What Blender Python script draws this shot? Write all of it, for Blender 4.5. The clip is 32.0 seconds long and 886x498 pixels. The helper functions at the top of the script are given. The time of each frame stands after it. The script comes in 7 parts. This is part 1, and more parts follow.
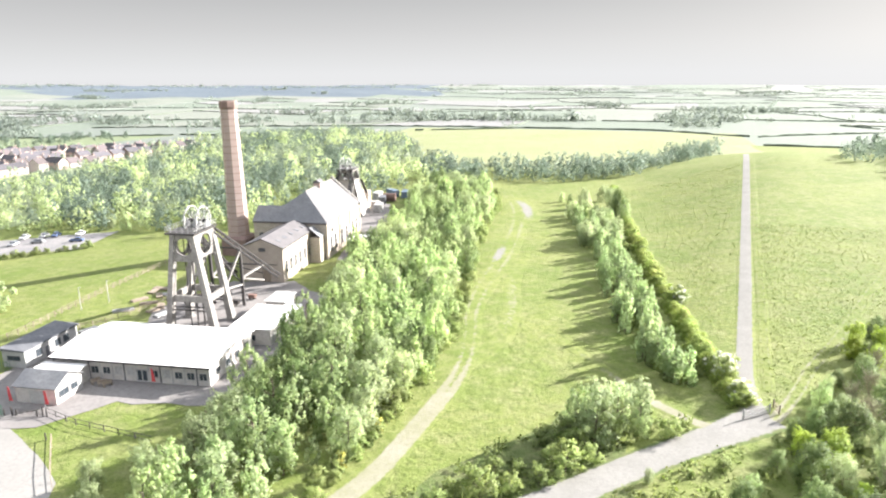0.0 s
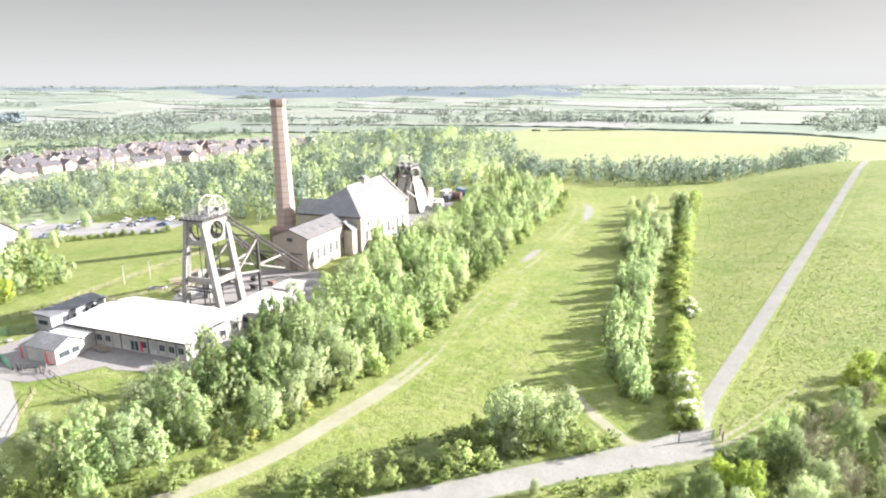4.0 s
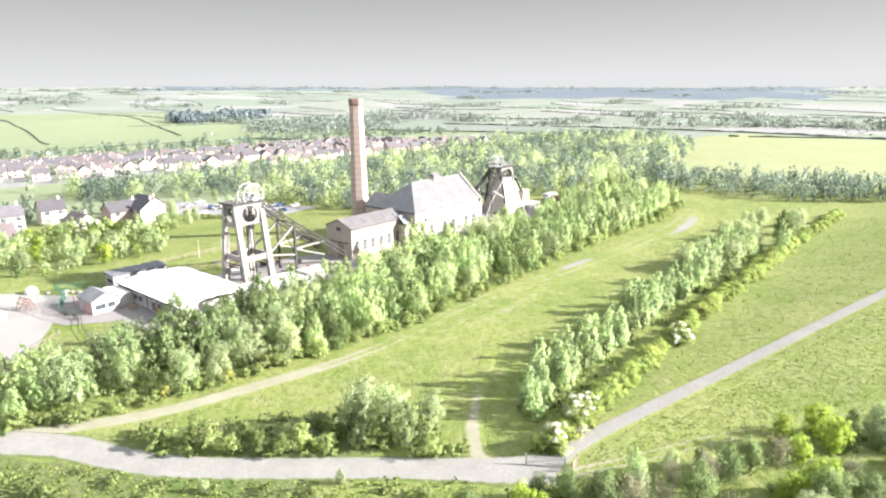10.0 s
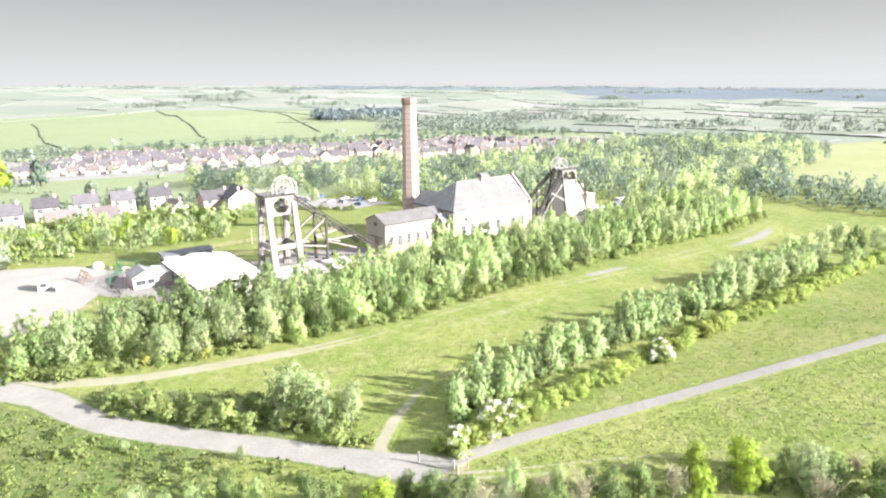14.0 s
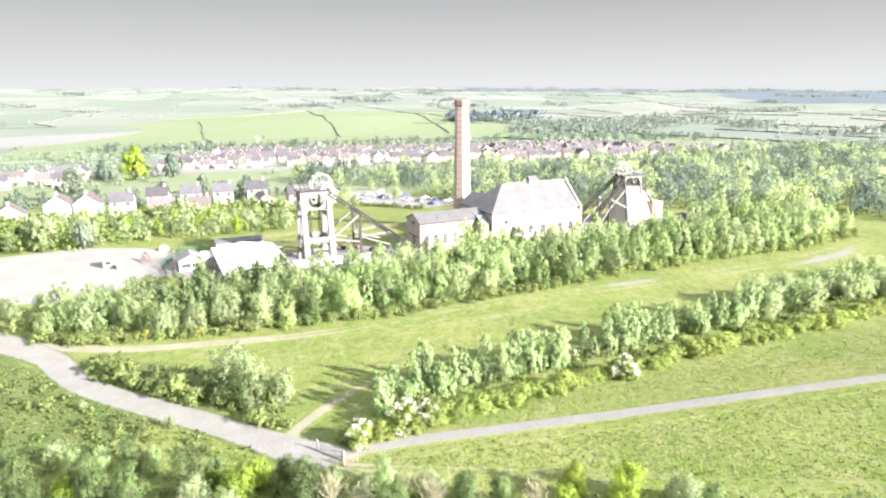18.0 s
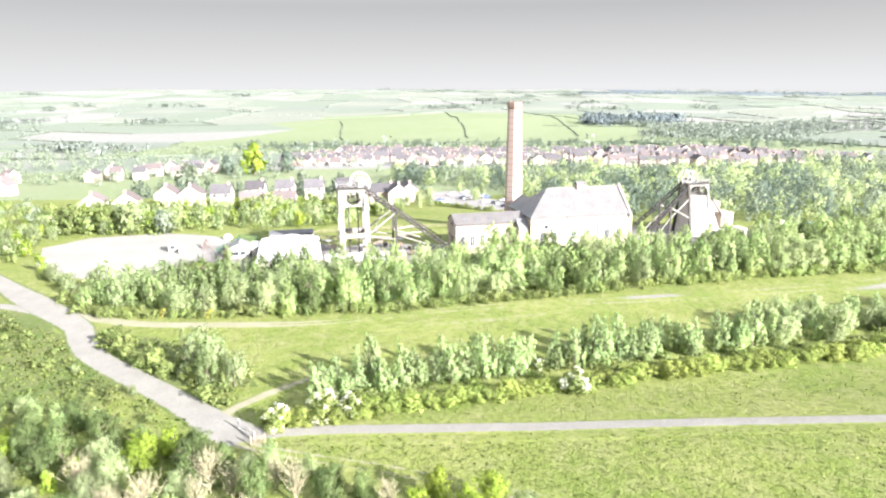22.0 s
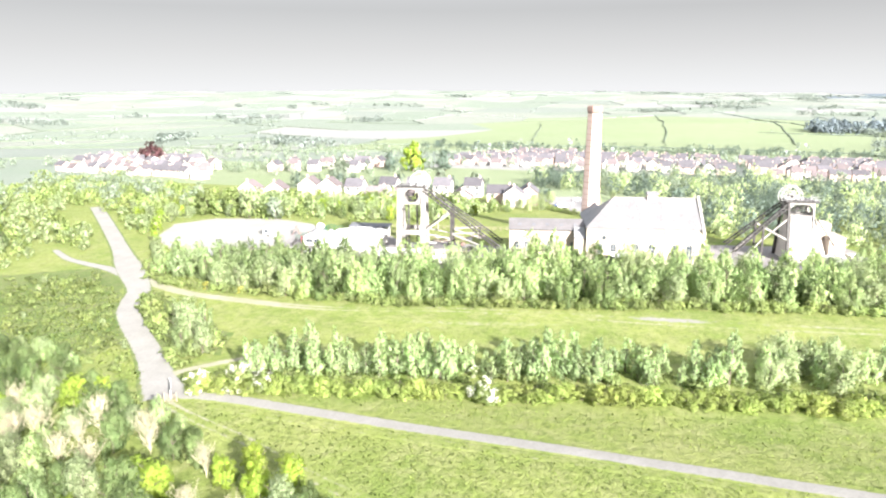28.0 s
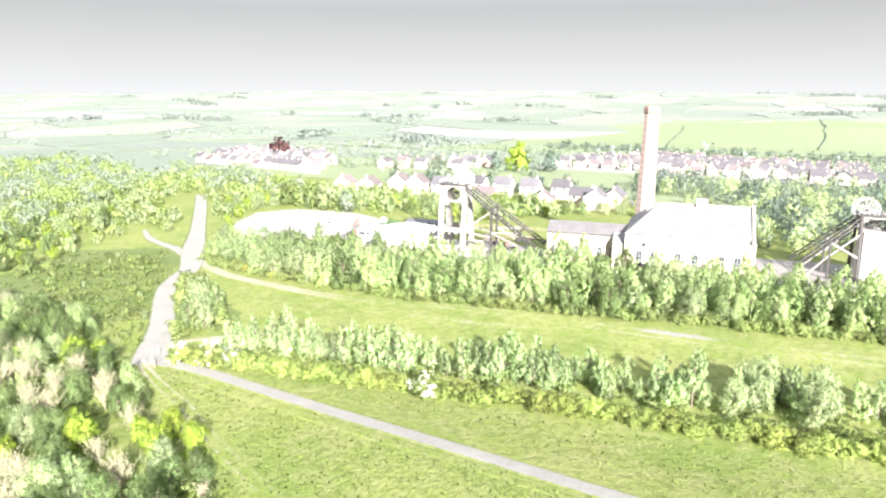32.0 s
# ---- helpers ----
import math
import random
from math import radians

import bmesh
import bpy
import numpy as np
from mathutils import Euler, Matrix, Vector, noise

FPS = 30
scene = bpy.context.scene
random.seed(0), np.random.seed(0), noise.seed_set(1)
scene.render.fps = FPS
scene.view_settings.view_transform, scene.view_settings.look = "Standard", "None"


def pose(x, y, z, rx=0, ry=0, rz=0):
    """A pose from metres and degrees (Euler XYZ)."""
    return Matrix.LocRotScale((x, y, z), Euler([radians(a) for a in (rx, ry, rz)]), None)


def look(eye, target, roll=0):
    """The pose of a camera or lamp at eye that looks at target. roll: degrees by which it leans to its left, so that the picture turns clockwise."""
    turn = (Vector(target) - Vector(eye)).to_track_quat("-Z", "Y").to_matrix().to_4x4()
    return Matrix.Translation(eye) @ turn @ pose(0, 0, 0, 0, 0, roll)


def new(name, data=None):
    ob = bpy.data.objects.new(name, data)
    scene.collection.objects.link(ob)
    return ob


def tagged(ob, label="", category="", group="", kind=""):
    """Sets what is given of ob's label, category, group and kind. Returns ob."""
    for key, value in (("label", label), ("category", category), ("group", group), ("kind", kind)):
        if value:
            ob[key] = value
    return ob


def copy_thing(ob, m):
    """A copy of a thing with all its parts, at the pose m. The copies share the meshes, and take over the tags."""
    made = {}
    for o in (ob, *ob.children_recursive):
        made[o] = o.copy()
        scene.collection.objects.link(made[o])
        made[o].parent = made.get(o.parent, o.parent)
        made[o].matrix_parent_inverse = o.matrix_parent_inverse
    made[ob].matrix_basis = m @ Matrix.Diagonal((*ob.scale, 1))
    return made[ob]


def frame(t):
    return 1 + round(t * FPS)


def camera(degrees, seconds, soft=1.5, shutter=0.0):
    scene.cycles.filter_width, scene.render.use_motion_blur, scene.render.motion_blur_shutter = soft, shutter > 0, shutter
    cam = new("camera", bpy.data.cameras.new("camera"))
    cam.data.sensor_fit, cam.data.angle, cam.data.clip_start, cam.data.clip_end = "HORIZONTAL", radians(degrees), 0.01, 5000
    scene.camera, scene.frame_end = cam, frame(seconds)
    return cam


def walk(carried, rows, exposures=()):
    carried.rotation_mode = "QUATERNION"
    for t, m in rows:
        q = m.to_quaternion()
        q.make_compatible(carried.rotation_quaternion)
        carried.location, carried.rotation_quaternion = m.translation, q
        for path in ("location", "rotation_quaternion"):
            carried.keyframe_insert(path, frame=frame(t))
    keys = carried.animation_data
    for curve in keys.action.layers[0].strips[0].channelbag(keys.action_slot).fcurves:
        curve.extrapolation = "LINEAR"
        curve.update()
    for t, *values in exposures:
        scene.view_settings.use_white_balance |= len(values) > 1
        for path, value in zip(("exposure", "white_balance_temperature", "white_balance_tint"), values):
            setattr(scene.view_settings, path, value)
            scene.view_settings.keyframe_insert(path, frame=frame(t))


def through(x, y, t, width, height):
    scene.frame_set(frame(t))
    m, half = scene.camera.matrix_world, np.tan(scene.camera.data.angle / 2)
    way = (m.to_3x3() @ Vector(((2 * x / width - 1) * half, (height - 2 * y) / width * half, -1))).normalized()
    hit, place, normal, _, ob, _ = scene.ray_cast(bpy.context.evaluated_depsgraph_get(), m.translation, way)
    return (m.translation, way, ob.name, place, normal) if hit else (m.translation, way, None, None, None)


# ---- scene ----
cam = camera(67.6, 32.0, 2.1)
METRES, EYE, TILT, LEAN, TURN = 239.6, 46.0, 0.0, 0.0, 20.5
ROWS = [
    (0.0, 0.0, 0.0, 0.0, -0.07, -14.86, 0.27),
    (0.5, 0.0153, -0.0003, -0.0004, 1.45, -14.84, 0.29),
    (1.0, 0.0307, -0.0002, -0.001, 2.99, -14.81, 0.33),
    (1.5, 0.0462, 0.0005, -0.0012, 4.52, -14.81, 0.39),
    (2.0, 0.0616, 0.0015, -0.0015, 6.05, -14.79, 0.44),
    (2.5, 0.0769, 0.0027, -0.0015, 7.55, -14.78, 0.5),
    (3.0, 0.0923, 0.0045, -0.0016, 9.04, -14.77, 0.57),
    (3.5, 0.1075, 0.0064, -0.0021, 10.57, -14.74, 0.56),
    (5.5, 0.1682, 0.0185, -0.0032, 16.64, -14.69, 0.69),
    (6.0, 0.1831, 0.0226, -0.0032, 18.16, -14.65, 0.73),
    (6.5, 0.1978, 0.027, -0.0031, 19.66, -14.64, 0.72),
    (7.0, 0.2125, 0.0318, -0.0033, 21.18, -14.6, 0.74),
    (7.5, 0.2269, 0.037, -0.0035, 22.71, -14.57, 0.75),
    (8.0, 0.2414, 0.0425, -0.0038, 24.23, -14.53, 0.76),
    (8.5, 0.2554, 0.0484, -0.0041, 25.72, -14.52, 0.72),
    (9.0, 0.2691, 0.0545, -0.0041, 27.19, -14.53, 0.67),
    (9.5, 0.283, 0.0612, -0.0048, 28.69, -14.5, 0.69),
    (10.0, 0.305, 0.0725, -0.005, 31.13, -14.44, 0.65),
    (10.5, 0.3184, 0.08, -0.0052, 32.61, -14.42, 0.64),
    (11.0, 0.3317, 0.088, -0.0056, 34.11, -14.37, 0.64),
    (11.5, 0.3445, 0.0963, -0.0063, 35.7, -14.34, 0.63),
    (12.0, 0.3572, 0.1048, -0.007, 37.27, -14.32, 0.59),
    (12.5, 0.3697, 0.1138, -0.0073, 38.82, -14.31, 0.6),
    (13.0, 0.382, 0.1233, -0.0072, 40.39, -14.3, 0.6),
    (13.5, 0.394, 0.1332, -0.0066, 41.97, -14.32, 0.6),
    (14.0, 0.4059, 0.1433, -0.006, 43.51, -14.34, 0.61),
    (14.5, 0.4179, 0.1537, -0.0054, 45.1, -14.3, 0.61),
    (16.5, 0.4615, 0.199, -0.0083, 51.36, -14.06, 0.61),
    (17.0, 0.4715, 0.2109, -0.0078, 52.89, -14.07, 0.61),
    (17.5, 0.4811, 0.2229, -0.0077, 54.43, -14.05, 0.59),
    (18.0, 0.4905, 0.2352, -0.0077, 55.98, -14.03, 0.57),
    (18.5, 0.4996, 0.2478, -0.0079, 57.52, -14.01, 0.54),
    (19.0, 0.5083, 0.2607, -0.0081, 59.07, -13.97, 0.56),
    (19.5, 0.5165, 0.2739, -0.008, 60.63, -13.94, 0.57),
    (20.0, 0.5245, 0.2871, -0.0078, 62.18, -13.92, 0.53),
    (20.5, 0.5323, 0.3006, -0.0082, 63.73, -13.89, 0.54),
    (21.0, 0.5395, 0.3142, -0.0083, 65.28, -13.85, 0.53),
    (21.5, 0.5463, 0.328, -0.0083, 66.82, -13.81, 0.5),
    (22.0, 0.5529, 0.3421, -0.0086, 68.37, -13.75, 0.51),
    (22.5, 0.5589, 0.3563, -0.0087, 69.9, -13.72, 0.47),
    (23.0, 0.5646, 0.3706, -0.0087, 71.44, -13.68, 0.45),
    (23.5, 0.57, 0.3851, -0.0088, 73.0, -13.65, 0.43),
    (24.0, 0.5749, 0.3997, -0.0089, 74.55, -13.62, 0.4),
    (24.5, 0.5795, 0.4144, -0.0089, 76.08, -13.6, 0.35),
    (25.0, 0.5837, 0.4292, -0.009, 77.62, -13.59, 0.33),
    (25.5, 0.5874, 0.4443, -0.009, 79.17, -13.57, 0.3),
    (27.5, 0.5998, 0.5056, -0.0085, 85.38, -13.52, 0.22),
    (28.0, 0.6015, 0.521, -0.0086, 86.94, -13.5, 0.18),
    (28.5, 0.6029, 0.5364, -0.0088, 88.5, -13.51, 0.15),
    (29.0, 0.6038, 0.552, -0.009, 90.07, -13.51, 0.13),
    (29.5, 0.6044, 0.5676, -0.0091, 91.63, -13.5, 0.1),
    (30.0, 0.6045, 0.583, -0.0092, 93.18, -13.48, 0.06),
    (30.5, 0.6043, 0.5984, -0.0092, 94.74, -13.48, 0.03),
    (31.0, 0.6037, 0.6138, -0.0096, 96.34, -13.47, 0.01),
    (31.5, 0.6027, 0.6293, -0.01, 97.91, -13.47, -0.01),
    (32.0, 0.6011, 0.6447, -0.0104, 99.51, -13.45, -0.03),
]
EXPOSURES = [(0.0, 2.72), (9.0, 2.70), (14.0, 2.72), (19.0, 2.76), (25.0, 2.84), (32.0, 2.90)]
walk(cam, [(t, pose(0, 0, EYE, TILT, LEAN, TURN) @ pose(METRES * x, METRES * y, METRES * z, 90 + pitch, roll, yaw)) for t, x, y, z, yaw, pitch, roll in ROWS], EXPOSURES)

# ---- daylight: low hazy sun and a milky sky ----
SUN_DIR = Vector((0.68, 0.73, 0.0)).normalized()
SUN_ELEV = radians(23)
world = bpy.data.worlds.new("world")
scene.world = world
world.use_nodes = True
wn, wl = world.node_tree.nodes, world.node_tree.links
wn.clear()
sky = wn.new("ShaderNodeTexSky")
sky.sky_type, sky.sun_disc = "NISHITA", False
sky.sun_elevation, sky.sun_rotation = SUN_ELEV, math.atan2(SUN_DIR.x, SUN_DIR.y)
sky.air_density, sky.dust_density = 1.0, 4.0
sky_grey = wn.new("ShaderNodeHueSaturation")
sky_grey.inputs["Saturation"].default_value = 0.35
wl.new(sky.outputs[0], sky_grey.inputs["Color"])
# the haze lies white on the horizon and thins upwards
coord = wn.new("ShaderNodeTexCoord")
split = wn.new("ShaderNodeSeparateXYZ")
wl.new(coord.outputs["Generated"], split.inputs[0])
haze = wn.new("ShaderNodeValToRGB")
haze.color_ramp.elements[0].position, haze.color_ramp.elements[0].color = 0.0, (0.138, 0.139, 0.141, 1)
haze.color_ramp.elements[1].position, haze.color_ramp.elements[1].color = 1.0, (0.25, 0.265, 0.29, 1)
for at, c in ((0.022, (0.126, 0.127, 0.128, 1)), (0.06, (0.103, 0.103, 0.104, 1)), (0.11, (0.078, 0.078, 0.079, 1)), (0.16, (0.085, 0.086, 0.088, 1)), (0.32, (0.19, 0.196, 0.206, 1))):
    e = haze.color_ramp.elements.new(at)
    e.color = c
wl.new(split.outputs["Z"], haze.inputs[0])
sky_bg = wn.new("ShaderNodeBackground")
sky_bg.inputs["Strength"].default_value = 0.004
haze_bg = wn.new("ShaderNodeBackground")
haze_bg.inputs["Strength"].default_value = 0.9
add = wn.new("ShaderNodeAddShader")
out = wn.new("ShaderNodeOutputWorld")
wl.new(sky_grey.outputs[0], sky_bg.inputs["Color"])
wl.new(haze.outputs[0], haze_bg.inputs["Color"])
wl.new(sky_bg.outputs[0], add.inputs[0])
wl.new(haze_bg.outputs[0], add.inputs[1])
wl.new(add.outputs[0], out.inputs["Surface"])

sun_data = bpy.data.lights.new("sun", "SUN")
sun_data.energy, sun_data.angle, sun_data.color = 3.65, radians(1.0), (1.0, 0.945, 0.89)
sun = new("sun", sun_data)
sun.matrix_world = look(SUN_DIR * 400 * math.cos(SUN_ELEV) + Vector((0, 0, 400 * math.sin(SUN_ELEV))), (0, 0, 0))


# ---- materials ----
def shader(name, rough=0.8, spec=0.3):
    m = bpy.data.materials.new(name)
    m.use_nodes = True
    n, l = m.node_tree.nodes, m.node_tree.links
    b = n["Principled BSDF"]
    b.inputs["Roughness"].default_value = rough
    b.inputs["Specular IOR Level"].default_value = spec
    return m, n, l, b


def node_noise(n, l, vec, scale, detail=4, rough=0.6):
    t = n.new("ShaderNodeTexNoise")
    t.inputs["Scale"].default_value, t.inputs["Detail"].default_value, t.inputs["Roughness"].default_value = scale, detail, rough
    l.new(vec, t.inputs["Vector"])
    return t.outputs["Fac"]


def node_ramp(n, l, fac, stops):
    r = n.new("ShaderNodeValToRGB")
    els = r.color_ramp.elements
    while len(els) < len(stops):
        els.new(0.5)
    for e, (p, c) in zip(els, stops):
        e.position, e.color = p, (*c, 1)
    l.new(fac, r.inputs[0])
    return r.outputs[0]


def node_mix(n, l, fac, a, b, mode="MIX"):
    m = n.new("ShaderNodeMix")
    m.data_type, m.blend_type = "RGBA", mode
    for sock, v in ((m.inputs[0], fac), (m.inputs[6], a), (m.inputs[7], b)):
        if isinstance(v, (int, float)):
            sock.default_value = v
        elif isinstance(v, tuple):
            sock.default_value = (*v, 1)
        else:
            l.new(v, sock)
    return m.outputs[2]


def node_bump(n, l, b, height, strength, dist):
    u = n.new("ShaderNodeBump")
    u.inputs["Strength"].default_value, u.inputs["Distance"].default_value = strength, dist
    l.new(height, u.inputs["Height"])
    l.new(u.outputs[0], b.inputs["Normal"])


def surface(name, a, b_col, c_col, big=0.15, fine=2.5, rough=0.8, bump=0.3, dist=0.05, spec=0.3, metal=0.0, shift=0.0):
    """Two scales of variation: a to b_col over stains, then c_col in fine grain; shift: brightness from one object to the next."""
    m, n, l, b = shader(name, rough, spec)
    b.inputs["Metallic"].default_value = metal
    vec = n.new("ShaderNodeNewGeometry").outputs["Position"]
    low, high = node_noise(n, l, vec, big, 5), node_noise(n, l, vec, fine, 4, 0.7)
    col = node_ramp(n, l, low, ((0.32, a), (0.68, b_col)))
    grain = node_ramp(n, l, high, ((0.45, (0, 0, 0)), (0.75, (1, 1, 1))))
    col = node_mix(n, l, grain, col, c_col)
    if shift:
        info = n.new("ShaderNodeObjectInfo")
        hs = n.new("ShaderNodeHueSaturation")
        mr = n.new("ShaderNodeMapRange")
        mr.inputs["To Min"].default_value, mr.inputs["To Max"].default_value = 1 - shift, 1 + shift
        l.new(info.outputs["Random"], mr.inputs[0])
        l.new(mr.outputs[0], hs.inputs["Value"])
        l.new(col, hs.inputs["Color"])
        col = hs.outputs[0]
    l.new(col, b.inputs["Base Color"])
    node_bump(n, l, b, high, bump, dist)
    return m


def brickwork(name, a, b_col, mortar, w=0.6, h=0.3, rough=0.85, weather=(0.3, 0.27, 0.24)):
    m, n, l, b = shader(name, rough)
    tc = n.new("ShaderNodeTexCoord")
    sp = n.new("ShaderNodeSeparateXYZ")
    l.new(tc.outputs["Object"], sp.inputs[0])
    ad = n.new("ShaderNodeMath")
    ad.operation = "ADD"
    l.new(sp.outputs["X"], ad.inputs[0])
    l.new(sp.outputs["Y"], ad.inputs[1])
    cb = n.new("ShaderNodeCombineXYZ")
    l.new(ad.outputs[0], cb.inputs["X"])
    l.new(sp.outputs["Z"], cb.inputs["Y"])
    br = n.new("ShaderNodeTexBrick")
    br.inputs["Color1"].default_value, br.inputs["Color2"].default_value, br.inputs["Mortar"].default_value = (*a, 1), (*b_col, 1), (*mortar, 1)
    br.inputs["Scale"].default_value, br.inputs["Mortar Size"].default_value = 1.0, 0.02
    br.inputs["Brick Width"].default_value, br.inputs["Row Height"].default_value = w, h
    l.new(cb.outputs[0], br.inputs["Vector"])
    low = node_noise(n, l, tc.outputs["Object"], 0.35, 6, 0.65)
    fac = node_ramp(n, l, low, ((0.45, (0, 0, 0)), (0.8, (0.65, 0.65, 0.65))))
    l.new(node_mix(n, l, fac, br.outputs["Color"], weather), b.inputs["Base Color"])
    node_bump(n, l, b, br.outputs["Fac"], -0.35, 0.03)
    return m


def leaves(name, dark, mid, light, through=0.35):
    m, n, l, b = shader(name, 0.65, 0.12)
    geo = n.new("ShaderNodeNewGeometry")
    info = n.new("ShaderNodeObjectInfo")
    col = node_ramp(n, l, geo.outputs["Random Per Island"], ((0.0, dark), (0.5, mid), (1.0, light)))
    patch = node_noise(n, l, geo.outputs["Position"], 0.12, 3)
    hs = n.new("ShaderNodeHueSaturation")
    mr = n.new("ShaderNodeMapRange")
    mr.inputs["To Min"].default_value, mr.inputs["To Max"].default_value = 0.82, 1.2
    l.new(info.outputs["Random"], mr.inputs[0])
    drift = n.new("ShaderNodeMapRange")
    drift.inputs["From Min"].default_value, drift.inputs["From Max"].default_value = 0.32, 0.68
    drift.inputs["To Min"].default_value, drift.inputs["To Max"].default_value = 0.78, 1.18
    l.new(node_noise(n, l, geo.outputs["Position"], 0.16, 2), drift.inputs[0])
    prod = n.new("ShaderNodeMath")
    prod.operation = "MULTIPLY"
    l.new(mr.outputs[0], prod.inputs[0])
    l.new(drift.outputs[0], prod.inputs[1])
    l.new(prod.outputs[0], hs.inputs["Value"])
    mh = n.new("ShaderNodeMapRange")
    mh.inputs["From Min"].default_value, mh.inputs["From Max"].default_value = 0.3, 0.7
    mh.inputs["To Min"].default_value, mh.inputs["To Max"].default_value = 0.488, 0.516
    l.new(patch, mh.inputs[0])
    l.new(mh.outputs[0], hs.inputs["Hue"])
    l.new(col, hs.inputs["Color"])
    l.new(hs.outputs[0], b.inputs["Base Color"])
    tr = n.new("ShaderNodeBsdfTranslucent")
    thin = n.new("ShaderNodeMix")
    thin.data_type, thin.blend_type = "RGBA", "MULTIPLY"
    thin.inputs[0].default_value = 1.0
    thin.inputs[7].default_value = (through * 1.5, through * 1.5, through * 1.2, 1)
    l.new(hs.outputs[0], thin.inputs[6])
    l.new(thin.outputs[2], tr.inputs["Color"])
    both = n.new("ShaderNodeAddShader")
    l.new(b.outputs[0], both.inputs[0])
    l.new(tr.outputs[0], both.inputs[1])
    l.new(both.outputs[0], n["Material Output"].inputs["Surface"])
    return m


def turf_colour(n, l, vec, lush, pale, dry, big, mid):
    """Grass seen from the air: broad patches, tussocks and fine blades. Returns its colour and its relief."""
    low, mids, fine = node_noise(n, l, vec, big, 4), node_noise(n, l, vec, mid, 5, 0.7), node_noise(n, l, vec, 3.5, 4, 0.75)
    laid = node_noise(n, l, vec, 0.85, 5, 0.72)
    col = node_ramp(n, l, low, ((0.35, lush), (0.65, pale)))
    col = node_mix(n, l, node_ramp(n, l, mids, ((0.42, (0, 0, 0)), (0.72, (0.8, 0.8, 0.8)))), col, dry)
    dark = tuple(v * 0.55 for v in lush)
    col = node_mix(n, l, node_ramp(n, l, fine, ((0.5, (0, 0, 0)), (0.72, (0.75, 0.75, 0.75)))), col, dark)
    col = node_mix(n, l, node_ramp(n, l, laid, ((0.47, (0, 0, 0)), (0.66, (0.62, 0.62, 0.62)))), col, tuple(v * 0.58 for v in lush))
    return col, laid


def turf(name, lush, pale, dry, big=0.03, mid=0.35):
    m, n, l, b = shader(name, 0.85, 0.15)
    vec = n.new("ShaderNodeNewGeometry").outputs["Position"]
    col, laid = turf_colour(n, l, vec, lush, pale, dry, big, mid)
    l.new(col, b.inputs["Base Color"])
    node_bump(n, l, b, laid, 0.9, 0.4)
    return m


def worn(name, turf_of, a, b_col, c_col):
    """Turf trodden or driven down to bare ground where the strip's wear is high, with a broken edge."""
    m, n, l, b = shader(name, 0.93, 0.15)
    vec = n.new("ShaderNodeNewGeometry").outputs["Position"]
    grass, laid = turf_colour(n, l, vec, *turf_of)
    bare = node_ramp(n, l, node_noise(n, l, vec, 0.22, 5), ((0.32, a), (0.68, b_col)))
    grit = node_noise(n, l, vec, 2.2, 5, 0.75)
    bare = node_mix(n, l, node_ramp(n, l, grit, ((0.45, (0, 0, 0)), (0.75, (1, 1, 1)))), bare, c_col)
    wear = n.new("ShaderNodeAttribute")
    wear.attribute_name = "wear"
    edge = node_noise(n, l, vec, 0.7, 6, 0.75)
    add = n.new("ShaderNodeMath")
    add.operation = "MULTIPLY_ADD"
    l.new(edge, add.inputs[0])
    add.inputs[1].default_value = 1.3
    l.new(wear.outputs["Fac"], add.inputs[2])
    mr = n.new("ShaderNodeMapRange")
    mr.inputs["From Min"].default_value, mr.inputs["From Max"].default_value = 1.02, 1.3
    l.new(add.outputs[0], mr.inputs[0])
    l.new(node_mix(n, l, mr.outputs[0], grass, bare), b.inputs["Base Color"])
    node_bump(n, l, b, laid, 0.45, 0.2)
    return m


MEADOW = ((0.122, 0.166, 0.040), (0.182, 0.208, 0.066), (0.222, 0.224, 0.110), 0.045, 0.28)
ROUGH = ((0.078, 0.122, 0.032), (0.118, 0.146, 0.054), (0.162, 0.158, 0.084), 0.05, 0.5)
GRASS = turf("meadow_grass", *MEADOW)
# FIELD_A to FIELD_D: distance haze is put into the colour, paling and greying it
FIELD_A = turf("hazy_far_pasture", (0.156, 0.191, 0.152), (0.182, 0.210, 0.175), (0.195, 0.216, 0.190), 0.006, 0.03)
FIELD_B = turf("hazy_far_crop", (0.191, 0.210, 0.179), (0.212, 0.227, 0.198), (0.219, 0.231, 0.209), 0.006, 0.03)
FIELD_C = turf("hazy_far_stubble", (0.223, 0.225, 0.220), (0.240, 0.240, 0.237), (0.240, 0.240, 0.239), 0.006, 0.03)
FIELD_F = turf("pale_hay_field", (0.205, 0.230, 0.108), (0.232, 0.250, 0.136), (0.245, 0.255, 0.160), 0.02, 0.1)
FIELD_E = turf("near_pasture", (0.172, 0.214, 0.118), (0.192, 0.228, 0.138), (0.205, 0.234, 0.155), 0.006, 0.03)
FIELD_D = turf("hazy_far_rough", (0.160, 0.186, 0.163), (0.179, 0.203, 0.180), (0.201, 0.216, 0.199), 0.008, 0.04)
# the blue is distance haze painted into the turf colour
MOOR = turf("haze_blue_moor", (0.092, 0.118, 0.146), (0.110, 0.137, 0.164), (0.130, 0.155, 0.176), 0.004, 0.02)
ROUGH_GRASS = turf("rough_grass", *ROUGH)
GRAVEL = surface("limestone_gravel", (0.209, 0.203, 0.195), (0.255, 0.248, 0.240), (0.181, 0.177, 0.170), 0.12, 2.0, 0.95, 0.4, 0.05)
WORN_DIRT = worn("worn_dirt_in_meadow", MEADOW, (0.205, 0.200, 0.138), (0.250, 0.238, 0.196), (0.185, 0.188, 0.115))
